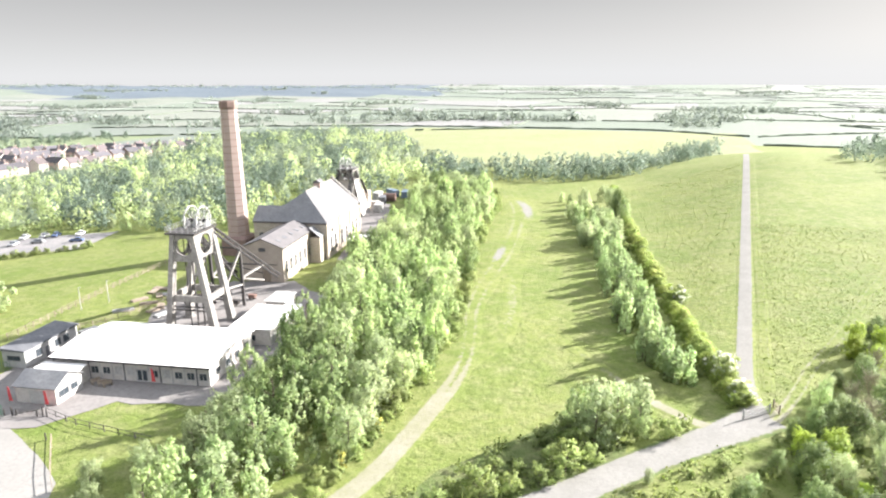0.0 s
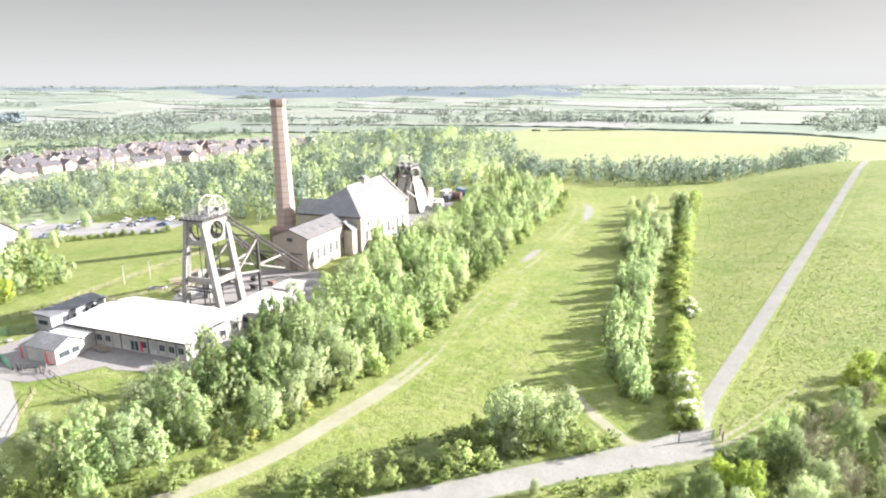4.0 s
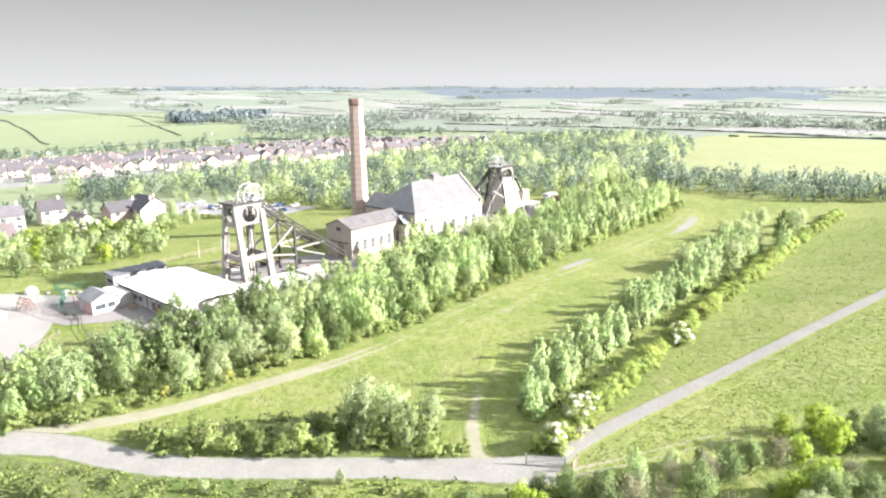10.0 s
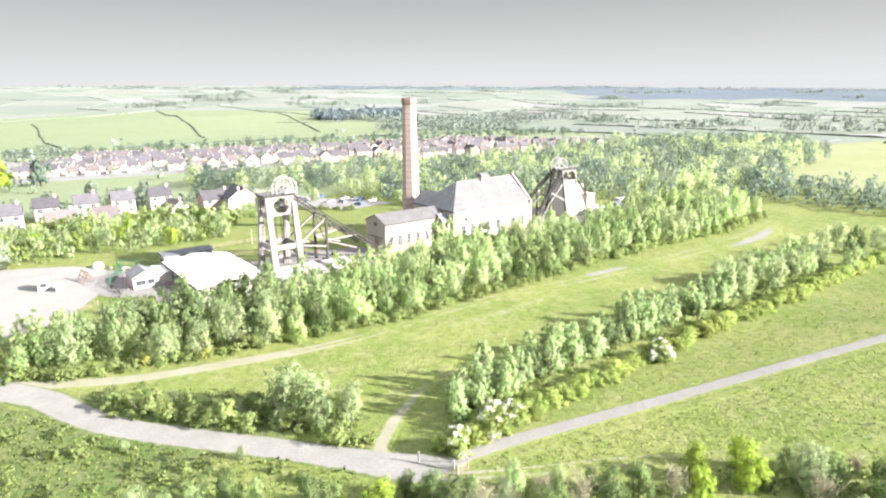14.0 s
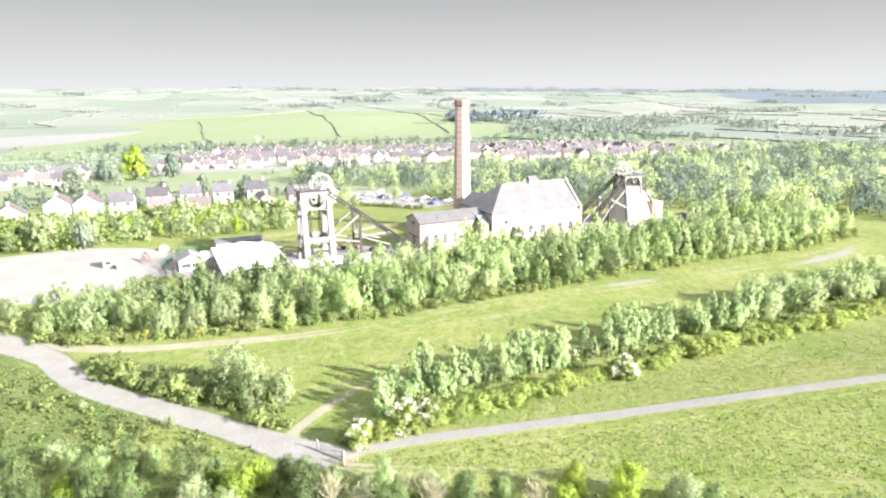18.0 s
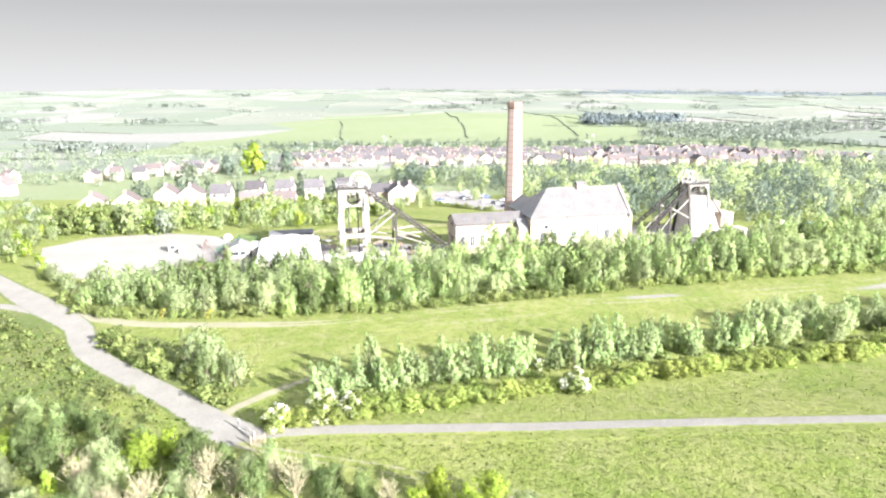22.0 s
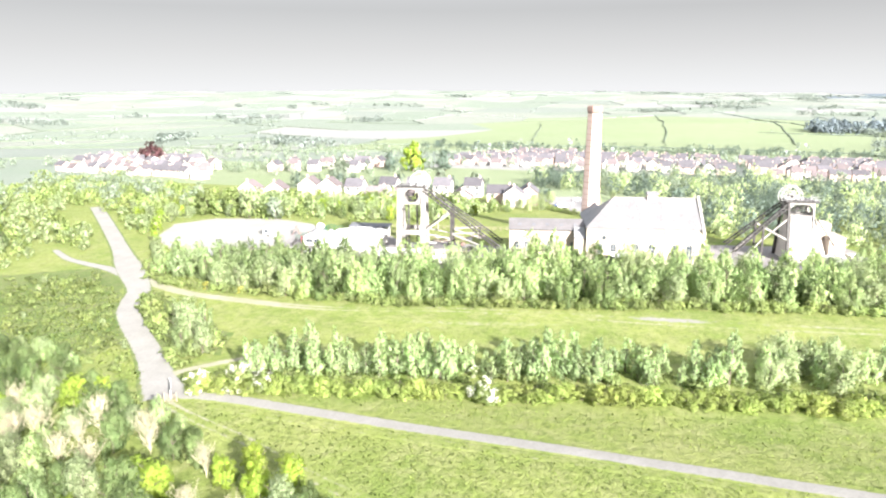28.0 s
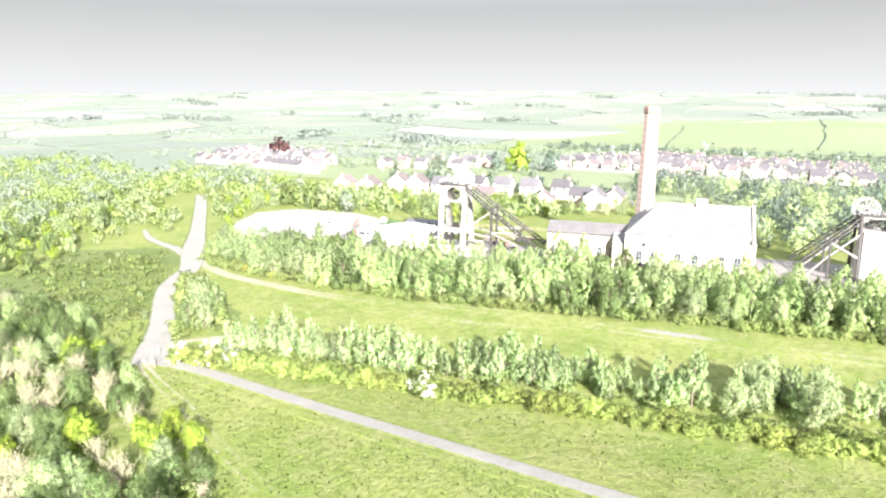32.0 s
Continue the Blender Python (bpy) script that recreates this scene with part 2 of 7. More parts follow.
WORN_GRAVEL = worn("gravel_in_meadow", MEADOW, (0.190, 0.185, 0.175), (0.232, 0.226, 0.216), (0.165, 0.160, 0.150))
LANE_GRAVEL = worn("gravel_in_rough_grass", ROUGH, (0.194, 0.189, 0.180), (0.236, 0.230, 0.220), (0.168, 0.164, 0.156))
CONCRETE_YARD = surface("yard_concrete", (0.165, 0.155, 0.155), (0.23, 0.218, 0.213), (0.135, 0.127, 0.125), 0.09, 1.5, 0.9, 0.2, 0.03)
ASPHALT = surface("asphalt", (0.175, 0.172, 0.181), (0.280, 0.267, 0.267), (0.123, 0.120, 0.120), 0.12, 3.0, 0.9, 0.3, 0.02)
CONCRETE = surface("weathered_concrete", (0.20, 0.192, 0.184), (0.28, 0.268, 0.256), (0.135, 0.127, 0.118), 0.45, 2.4, 0.85, 0.25, 0.03)
STEEL = surface("dark_steel", (0.030, 0.031, 0.035), (0.050, 0.050, 0.052), (0.072, 0.052, 0.042), 0.6, 4.0, 0.6, 0.2, 0.02)
GREY_STEEL = surface("grey_painted_steel", (0.30, 0.31, 0.32), (0.42, 0.42, 0.42), (0.22, 0.20, 0.19), 0.6, 4.0, 0.55, 0.15, 0.02)
WHITE_PAINT = surface("white_painted_steel", (0.36, 0.36, 0.36), (0.45, 0.45, 0.45), (0.29, 0.28, 0.27), 0.5, 3.0, 0.5, 0.1, 0.01)
WHITE_SHEET = surface("white_sheet_roof", (0.66, 0.66, 0.66), (0.76, 0.76, 0.76), (0.55, 0.54, 0.52), 0.12, 1.2, 0.6, 0.1, 0.02)
RENDER_WALL = surface("pale_wall_panel", (0.42, 0.40, 0.39), (0.52, 0.50, 0.48), (0.36, 0.33, 0.31), 0.4, 2.0, 0.8, 0.15, 0.02, shift=0.05)
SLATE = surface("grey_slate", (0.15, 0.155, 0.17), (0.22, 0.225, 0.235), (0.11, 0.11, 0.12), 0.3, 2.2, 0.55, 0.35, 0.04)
# separate slate tone, set in the colour for the sunlight on the east slope
SUN_SLATE = surface("sun_side_slate", (0.116, 0.114, 0.121), (0.159, 0.155, 0.162), (0.093, 0.090, 0.095), 0.25, 1.8, 0.75, 0.3, 0.04)
ASBESTOS = surface("grey_sheet_roof", (0.107, 0.102, 0.107), (0.140, 0.133, 0.139), (0.088, 0.084, 0.086), 0.3, 1.8, 0.75, 0.3, 0.04)
FELT = surface("dark_roof_felt", (0.10, 0.105, 0.12), (0.16, 0.165, 0.18), (0.08, 0.08, 0.09), 0.4, 2.0, 0.8, 0.2, 0.02)
STONE = brickwork("limestone_blocks", (0.40, 0.35, 0.29), (0.47, 0.42, 0.36), (0.33, 0.29, 0.25), 0.7, 0.32, weather=(0.27, 0.24, 0.21))
BUFF = brickwork("buff_render", (0.36, 0.31, 0.27), (0.40, 0.35, 0.30), (0.34, 0.30, 0.26), 1.2, 0.6, weather=(0.27, 0.23, 0.20))
RED_BRICK = brickwork("red_stack_brick", (0.355, 0.255, 0.232), (0.42, 0.315, 0.29), (0.42, 0.36, 0.335), 0.44, 0.15, weather=(0.42, 0.355, 0.33))
SOOT = surface("sooty_brick", (0.20, 0.14, 0.125), (0.28, 0.195, 0.175), (0.14, 0.10, 0.09), 0.6, 3.0)
GLASS = shader("window_glass", 0.12, 0.5)[0]
GLASS.node_tree.nodes["Principled BSDF"].inputs["Base Color"].default_value = (0.045, 0.055, 0.065, 1)
TIMBER = surface("weathered_timber", (0.22, 0.18, 0.14), (0.32, 0.27, 0.22), (0.14, 0.11, 0.09), 0.8, 5.0, 0.85, 0.3, 0.02)
BARK = surface("bark", (0.13, 0.105, 0.08), (0.20, 0.17, 0.14), (0.07, 0.055, 0.045), 1.2, 7.0, 0.9, 0.6, 0.05)
PALE_BARK = surface("pale_bare_twigs", (0.30, 0.275, 0.190), (0.36, 0.33, 0.235), (0.24, 0.215, 0.150), 1.0, 7.0, 0.9, 0.4, 0.03)
LEAF_BIRCH = leaves("birch_leaves", (0.138, 0.183, 0.086), (0.177, 0.222, 0.114), (0.220, 0.256, 0.148), 0.97)
LEAF_SAPLING = leaves("sapling_leaves", (0.143, 0.191, 0.095), (0.185, 0.233, 0.128), (0.229, 0.267, 0.165), 1.03)
LEAF_WILLOW = leaves("willow_leaves", (0.144, 0.181, 0.098), (0.185, 0.218, 0.128), (0.225, 0.252, 0.159), 0.90)
LEAF_DARK = leaves("alder_leaves", (0.067, 0.103, 0.040), (0.099, 0.136, 0.056), (0.142, 0.175, 0.079), 0.69)
LEAF_LIME = leaves("lime_green_leaves", (0.139, 0.199, 0.027), (0.186, 0.246, 0.041), (0.232, 0.286, 0.063), 0.55)
LEAF_HEDGE = leaves("hedge_leaves", (0.120, 0.158, 0.042), (0.158, 0.194, 0.059), (0.196, 0.222, 0.083), 0.76)
LEAF_BRAMBLE = leaves("bramble_leaves", (0.113, 0.149, 0.051), (0.150, 0.186, 0.071), (0.190, 0.218, 0.096), 0.69)
# woodland leaves carry haze in their colour; the dark copy has shade added too
LEAF_WOOD = leaves("hazed_woodland_leaves", (0.126, 0.157, 0.118), (0.152, 0.180, 0.142), (0.176, 0.201, 0.168), 0.76)
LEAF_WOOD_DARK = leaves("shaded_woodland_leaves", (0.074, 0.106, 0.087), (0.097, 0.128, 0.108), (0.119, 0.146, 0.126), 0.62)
LEAF_COPPER = leaves("copper_beech_leaves", (0.06, 0.028, 0.032), (0.09, 0.045, 0.048), (0.13, 0.07, 0.07), 0.2)
LEAF_YELLOW = leaves("yellow_broom_leaves", (0.20, 0.20, 0.05), (0.27, 0.26, 0.06), (0.33, 0.31, 0.09))
# haze mixed into the leaf colour makes these far trees paler and bluer
LEAF_FAR = leaves("hazy_wood_leaves", (0.162, 0.197, 0.182), (0.192, 0.227, 0.209), (0.222, 0.253, 0.236), 0.4)
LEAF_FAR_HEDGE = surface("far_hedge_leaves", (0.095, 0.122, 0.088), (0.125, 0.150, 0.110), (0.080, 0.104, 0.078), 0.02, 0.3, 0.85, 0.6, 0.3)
# copy of the hedge colour, greyed and lightened to paint in haze
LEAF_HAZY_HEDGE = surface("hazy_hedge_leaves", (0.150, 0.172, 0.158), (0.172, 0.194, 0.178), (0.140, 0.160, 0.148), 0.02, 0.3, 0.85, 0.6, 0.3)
# pine leaves blued in the colour by distance haze
LEAF_FAR_BLUE = leaves("hazy_pine_leaves", (0.128, 0.163, 0.185), (0.151, 0.186, 0.209), (0.176, 0.208, 0.227), 0.2)
BLOSSOM = leaves("hawthorn_blossom", (0.50, 0.51, 0.47), (0.58, 0.58, 0.55), (0.66, 0.66, 0.63), 0.4)
HOUSE_BRICK = brickwork("house_brick", (0.32, 0.235, 0.212), (0.38, 0.285, 0.262), (0.38, 0.335, 0.315), 0.5, 0.2, weather=(0.44, 0.36, 0.32))
HOUSE_CREAM = surface("cream_render", (0.44, 0.41, 0.385), (0.52, 0.49, 0.46), (0.38, 0.35, 0.33), 0.3, 2.0, shift=0.12)
TILE_GREY = surface("grey_roof_tile", (0.077, 0.074, 0.084), (0.108, 0.102, 0.114), (0.063, 0.060, 0.070), 0.5, 2.5, 0.8, 0.3, 0.04, shift=0.25)
TILE_RED = surface("brown_roof_tile", (0.116, 0.096, 0.100), (0.146, 0.123, 0.127), (0.096, 0.080, 0.083), 0.5, 2.5, 0.8, 0.3, 0.04, shift=0.2)
CAR_WHITE = surface("white_car_paint", (0.70, 0.70, 0.70), (0.74, 0.74, 0.74), (0.66, 0.66, 0.66), 0.4, 3, 0.25, 0.02, 0.01, 0.5)
CAR_GREY = surface("grey_car_paint", (0.25, 0.26, 0.28), (0.30, 0.31, 0.33), (0.24, 0.25, 0.26), 0.4, 3, 0.25, 0.02, 0.01, 0.5)
CAR_BLUE = surface("blue_car_paint", (0.07, 0.10, 0.20), (0.10, 0.14, 0.26), (0.07, 0.10, 0.2), 0.4, 3, 0.25, 0.02, 0.01, 0.5)
RUBBER = surface("tyre_rubber", (0.03, 0.03, 0.03), (0.045, 0.045, 0.045), (0.025, 0.025, 0.025), 1, 5)
BLUE_SHEET = surface("blue_tarpaulin", (0.10, 0.14, 0.20), (0.14, 0.19, 0.26), (0.09, 0.12, 0.17), 0.6, 3)
RED_PAINT = surface("red_banner_cloth", (0.50, 0.06, 0.07), (0.58, 0.09, 0.10), (0.42, 0.05, 0.05), 0.8, 4)
GREEN_PAINT = surface("green_fence_paint", (0.030, 0.095, 0.060), (0.045, 0.125, 0.080), (0.025, 0.075, 0.048), 0.6, 4, 0.5, 0.1, 0.01)
RUST = surface("rusty_plate", (0.16, 0.10, 0.085), (0.21, 0.135, 0.115), (0.12, 0.08, 0.07), 0.8, 4)


# ---- mesh building ----
class Build:
    """Collects vertices and faces for one mesh."""

    def __init__(self):
        self.v, self.f = [], []

    def face(self, *pts):
        k = len(self.v)
        self.v += [tuple(p) for p in pts]
        self.f.append(tuple(range(k, k + len(pts))))

    def hexa(self, low, top):
        """A solid between two rings of four corners, both anticlockwise from above."""
        k = len(self.v)
        self.v += [tuple(p) for p in low] + [tuple(p) for p in top]
        self.f += [(k + 3, k + 2, k + 1, k), (k + 4, k + 5, k + 6, k + 7)] + [(k + i, k + (i + 1) % 4, k + 4 + (i + 1) % 4, k + 4 + i) for i in range(4)]

    def box(self, x0, x1, y0, y1, z0, z1):
        self.hexa(((x0, y0, z0), (x1, y0, z0), (x1, y1, z0), (x0, y1, z0)), ((x0, y0, z1), (x1, y0, z1), (x1, y1, z1), (x0, y1, z1)))

    def beam(self, p, q, w, h=None, w2=None):
        """A square bar from p to q, w wide and h deep, tapering to w2."""
        p, q = Vector(p), Vector(q)
        h = h or w
        s = (w2 or w) / w
        d = (q - p).normalized()
        side = d.cross(Vector((0, 0, 1)))
        side = Vector((1, 0, 0)) if side.length < 0.05 else side.normalized()
        up = side.cross(d).normalized()
        ring = lambda c, k: [c + side * w / 2 * a * k + up * h / 2 * b * k for a, b in ((-1, -1), (1, -1), (1, 1), (-1, 1))]
        self.hexa(ring(p, 1), ring(q, s))

    def tube(self, rings, n=8, cap=True, turn=0.0):
        """Rings of (centre, radius) along roughly z, or any way if given a third value, the axis."""
        k = len(self.v)
        for c, r in rings:
            for i in range(n):
                a = turn + 2 * math.pi * i / n
                self.v.append((c[0] + r * math.cos(a), c[1] + r * math.sin(a), c[2]))
        for j in range(len(rings) - 1):
            for i in range(n):
                a, b = k + j * n + i, k + j * n + (i + 1) % n
                self.f.append((a, b, b + n, a + n))
        if cap:
            self.f.append(tuple(k + i for i in reversed(range(n))))
            self.f.append(tuple(k + (len(rings) - 1) * n + i for i in range(n)))

    def hoop(self, c, r, width, depth, axis="x", n=28, a0=0.0, a1=2 * math.pi):
        """A flat rim of radius r round an axis along x or y."""
        put = (lambda a, rr, o: (c[0] + o, c[1] + rr * math.cos(a), c[2] + rr * math.sin(a))) if axis == "x" else (lambda a, rr, o: (c[0] + rr * math.cos(a), c[1] + o, c[2] + rr * math.sin(a)))
        for i in range(n):
            a, b = a0 + (a1 - a0) * i / n, a0 + (a1 - a0) * (i + 1) / n
            p = [put(t, rr, o) for t in (a, b) for rr, o in ((r - width, -depth / 2), (r, -depth / 2), (r, depth / 2), (r - width, depth / 2))]
            k = len(self.v)
            self.v += p
            self.f += [(k + j, k + (j + 1) % 4, k + 4 + (j + 1) % 4, k + 4 + j) for j in range(4)]

    def pierced(self, corners, r, depth, axis, n=24):
        """A panel with a round hole: corners run round the face; axis is the unit way through it."""
        cs = [Vector(c) for c in corners]
        mid = sum(cs, Vector()) / 4
        e1 = (cs[1] - cs[0]).normalized()
        e2 = Vector(axis).cross(e1).normalized()
        inner, outer = [], []
        for i in range(n):
            a = 2 * math.pi * i / n
            w = e1 * math.cos(a) + e2 * math.sin(a)
            inner.append(mid + w * r)
            best = 1e9
            for j in range(4):
                p, q = cs[j], cs[(j + 1) % 4]
                ed = q - p
                nn = Vector(axis).cross(ed)
                den = w.dot(nn)
                if abs(den) > 1e-6:
                    s = (p - mid).dot(nn) / den
                    if s > 1e-6:
                        best = min(best, s)
            outer.append(mid + w * best)
        off = Vector(axis) * depth / 2
        for i in range(n):
            j = (i + 1) % n
            for sgn in (-1, 1):
                self.face(inner[i] + off * sgn, outer[i] + off * sgn, outer[j] + off * sgn, inner[j] + off * sgn)
            self.face(inner[i] - off, inner[j] - off, inner[j] + off, inner[i] + off)
            self.face(outer[i] - off, outer[j] - off, outer[j] + off, outer[i] + off)

    def mesh(self, name, mat, smooth=False):
        me = bpy.data.meshes.new(name)
        me.from_pydata(self.v, [], self.f)
        bm = bmesh.new()
        bm.from_mesh(me)
        bmesh.ops.remove_doubles(bm, verts=bm.verts, dist=0.0005)
        bm.to_mesh(me)
        bm.free()
        me.materials.append(mat)
        if smooth:
            me.polygons.foreach_set("use_smooth", [True] * len(me.polygons))
        me.update()
        return me


def part(name, b, mat, parent, label="", smooth=False):
    """Links a Build as one mesh object under a thing or a part."""
    ob = new(name, b.mesh(name, mat, smooth))
    ob.parent = parent
    if label:
        tagged(ob, label)
    return ob


def thing(name, m, label, category, group="", kind=""):
    ob = new(name)
    ob.empty_display_size = 0.3
    ob.matrix_world = m
    return tagged(ob, label, category, group, kind)


def solid(name, b, mat, label, category, kind="", group="", m=None):
    ob = new(name, b.mesh(name, mat))
    if m is not None:
        ob.matrix_world = m
    return tagged(ob, label, category, group, kind)


# ---- the lie of the land ----
def step(t):
    t = min(1.0, max(0.0, t))
    return t * t * (3 - 2 * t)


FALL = ((0, -3.0), (90, -9.3), (280, -15.0), (500, -24.0), (900, -38.0), (1500, -34.0), (2600, -24.0), (3600, -14.0), (4700, -8.0), (9000, -5.0))


MOUND = ((70, 0.0), (97, 0.5), (116, 0.8), (138, 1.5), (159, 2.5), (201, 4.0), (253, 6.6), (320, 10.0), (352, 11.2), (372, 11.2), (420, 8.5), (520, 2.5), (600, 0.0))


def ground(x, y):
    """Height of the land: level round the pit, falling to the valley in the west, a grassed spoil mound in the north-east."""
    d = math.sqrt(max(0, -132 - x) ** 2 + (0.7 * max(0, y - 330)) ** 2 + (0.8 * max(0, -70 - y)) ** 2 + (0.5 * max(0, x - 230)) ** 2)
    z = float(np.interp(d, [f[0] for f in FALL], [f[1] for f in FALL]))
    rise = float(np.interp(y, [m[0] for m in MOUND], [m[1] for m in MOUND]))
    if rise > 0:
        foot = float(np.interp(y, (60, 99, 137, 176, 204, 243, 290, 350, 420), (-14, -4, -3, -7.5, -13, -21, -30, -42, -46)))
        crest = 11.7 + 0.0575 * (y - 116)
        z += rise * 1.12 * step((x - foot) / (crest - foot) * 0.74)
    far = step((d - 500) / 900)
    if far > 0:
        way = math.degrees(math.atan2(-x, y))
        z += float(np.interp(way, (-180, -60, 20, 39, 61, 83, 110, 150, 180), (-15, -15, -22, -19, 8, 30, 50, 40, -15))) * step((math.hypot(x, y - 100) - 1500) / 3000)
        z += far * (12 * noise.noise((x / 900, y / 900, 0.3)) + 7 * noise.noise((x / 330, y / 330, 1.7)))
    return z


COLLIERY = pose(-90.3, 151.8, 0, 0, 0, 11)
YARD = -2.95


def yard_at(u, v, z=YARD, turn=0.0):
    return COLLIERY @ pose(u, v, z, 0, 0, turn)


def build_ground():
    size, x_lo, x_hi, y_lo, y_hi = 200, -4800, 1400, -4400, 4800
    rng = random.Random(5)
    near = lambda i, j: -400 <= i < 200 and -200 <= j < 600
    inner = lambda x, y: -400 <= x <= 200 and -200 <= y <= 600
    jit = {}

    def corner(x, y):
        if (x, y) not in jit:
            far = math.hypot(x + 100, y - 200) > 900
            k = 70 if far else 40
            jit[(x, y)] = (x, y) if inner(x, y) else (x + rng.uniform(-k, k), y + rng.uniform(-k, k))
        return jit[(x, y)]

    verts, faces, mats, index = [], [], [], {}

    def vert(x, y):
        key = (round(x, 2), round(y, 2))
        if key not in index:
            z = ground(x, y)
            edge = (x in (-400, 200) and -200 <= y <= 600) or (y in (-200, 600) and -400 <= x <= 200)
            if edge:
                if x in (-400, 200):
                    a = math.floor(y / 25) * 25
                    z = ground(x, a) + (ground(x, a + 25) - ground(x, a)) * (y - a) / 25
                else:
                    a = math.floor(x / 25) * 25
                    z = ground(a, y) + (ground(a + 25, y) - ground(a, y)) * (x - a) / 25
            index[key] = len(verts)
            verts.append((x, y, z))
        return index[key]

    cells = []
    for i in range(x_lo, x_hi, size):
        for j in range(y_lo, y_hi, size):
            if math.hypot(i + 100 - 40, j + 100 - 100) > 4850:
                continue
            c = [corner(i, j), corner(i + size, j), corner(i + size, j + size), corner(i, j + size)]
            sub = 40 if near(i, j) else 8
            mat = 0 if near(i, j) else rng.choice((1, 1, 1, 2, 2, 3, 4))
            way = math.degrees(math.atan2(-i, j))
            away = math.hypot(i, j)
            # the farthest north-western ground gets the haze-blue turf
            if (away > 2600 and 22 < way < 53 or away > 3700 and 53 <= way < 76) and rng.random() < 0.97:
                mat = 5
            if -1900 < i < -700 and -400 < j < 460:
                mat = 6
            if not near(i, j):
                cells.append((c, mat))
            grid = {}
            for a in range(sub + 1):
                for b in range(sub + 1):
                    s, t = a / sub, b / sub
                    x = (c[0][0] * (1 - s) + c[1][0] * s) * (1 - t) + (c[3][0] * (1 - s) + c[2][0] * s) * t
                    y = (c[0][1] * (1 - s) + c[1][1] * s) * (1 - t) + (c[3][1] * (1 - s) + c[2][1] * s) * t
                    grid[a, b] = vert(x, y)
            for a in range(sub):
                for b in range(sub):
                    faces.append((grid[a, b], grid[a + 1, b], grid[a + 1, b + 1], grid[a, b + 1]))
                    px, py = c[0][0] + (a + 0.5) * size / sub, c[0][1] + (b + 0.5) * size / sub
                    hay = (mat == 0 or j < 760) and -300 < px < 45 and 352 + 0.95 * max(0, px + 80) + 1.1 * max(0, -150 - px) < py < 775
                    mats.append(7 if hay else 6 if mat == 0 and px < -238 and py < 430 else mat)
    me = bpy.data.meshes.new("ground")
    me.from_pydata(verts, [], faces)
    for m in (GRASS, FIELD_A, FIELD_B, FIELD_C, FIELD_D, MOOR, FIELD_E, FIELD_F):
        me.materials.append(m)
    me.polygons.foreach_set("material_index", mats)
    me.polygons.foreach_set("use_smooth", [True] * len(faces))
    me.update()
    tagged(new("ground", me), "sunlit green meadow and patchwork farmland to the horizon", "ground", kind="structure")
    return cells


FIELD_CELLS = build_ground()


def smooth_line(pts, gap=1.5):
    """Points along a rounded line through pts, each with the way along it."""
    ps = [Vector(p) for p in pts]
    ps = [ps[0] * 2 - ps[1]] + ps + [ps[-1] * 2 - ps[-2]]
    outp = []
    for a, b, c, d in zip(ps, ps[1:], ps[2:], ps[3:]):
        n = max(2, int((c - b).length / gap))
        for i in range(n):
            t = i / n
            outp.append(0.5 * (2 * b + (c - a) * t + (2 * a - 5 * b + 4 * c - d) * t * t + (3 * b - a - 3 * c + d) * t ** 3))
    outp.append(ps[-2])
    return outp


def ribbon(name, pts, width, mat, lift, label, category, ragged=0.25, seed=1):
    """A strip of surfacing laid on the ground with uneven edges."""
    rng = random.Random(seed)
    line = smooth_line(pts)
    b, rows = Build(), []
    for i, p in enumerate(line):
        q = line[min(i + 1, len(line) - 1)] - line[max(i - 1, 0)]
        side = Vector((-q.y, q.x)).normalized()
        w = width(i / (len(line) - 1)) if callable(width) else width
        l, r = w / 2 + rng.uniform(-ragged, ragged), w / 2 + rng.uniform(-ragged, ragged)
        row = []
        for s in (l, l / 2, 0, -r / 2, -r):
            pt = p + side * s
            row.append(len(b.v))
            b.v.append((pt.x, pt.y, ground(pt.x, pt.y) + lift + (0.0 if abs(s) in (l, r) else 0.03)))
        rows.append(row)
    for a, c in zip(rows, rows[1:]):
        for k in range(4):
            b.f.append((a[k + 1], c[k + 1], c[k], a[k]))
    return solid(name, b, mat, label, category, "structure")


def worn_strip(name, pts, width, mat, lift, label, category, wear):
    """A strip of turf laid on the ground, worn bare by wear(s, t): s across from -1 to 1, t along from 0 to 1."""
    line = smooth_line(pts)
    across = 12
    verts, faces, worn_by = [], [], []
    for i, p in enumerate(line):
        q = line[min(i + 1, len(line) - 1)] - line[max(i - 1, 0)]
        side = Vector((-q.y, q.x)).normalized()
        t = i / (len(line) - 1)
        w = width(t) if callable(width) else width
        for k in range(across + 1):
            e = 2 * k / across - 1
            pt = p + side * e * w / 2
            verts.append((pt.x, pt.y, ground(pt.x, pt.y) + lift * (1 - e ** 6) - 0.03 * e ** 6))
            worn_by.append(wear(e, t))
    n = across + 1
    for i in range(len(line) - 1):
        for k in range(across):
            a = i * n + k
            faces.append((a + 1, a + n + 1, a + n, a))
    me = bpy.data.meshes.new(name)
    me.from_pydata(verts, [], faces)
    me.attributes.new("wear", "FLOAT", "POINT").data.foreach_set("value", worn_by)
    me.materials.append(mat)
    me.polygons.foreach_set("use_smooth", [True] * len(faces))
    me.update()
    if me.polygons[0].normal.z < 0:
        me.flip_normals()
    return tagged(new(name, me), label, category, kind="structure")


def bare_middle(s, firm=0.55):
    """Bare in the middle of a strip, grassed at its edges."""
    return 1.0 - step((abs(s) - firm) / (1.0 - firm))


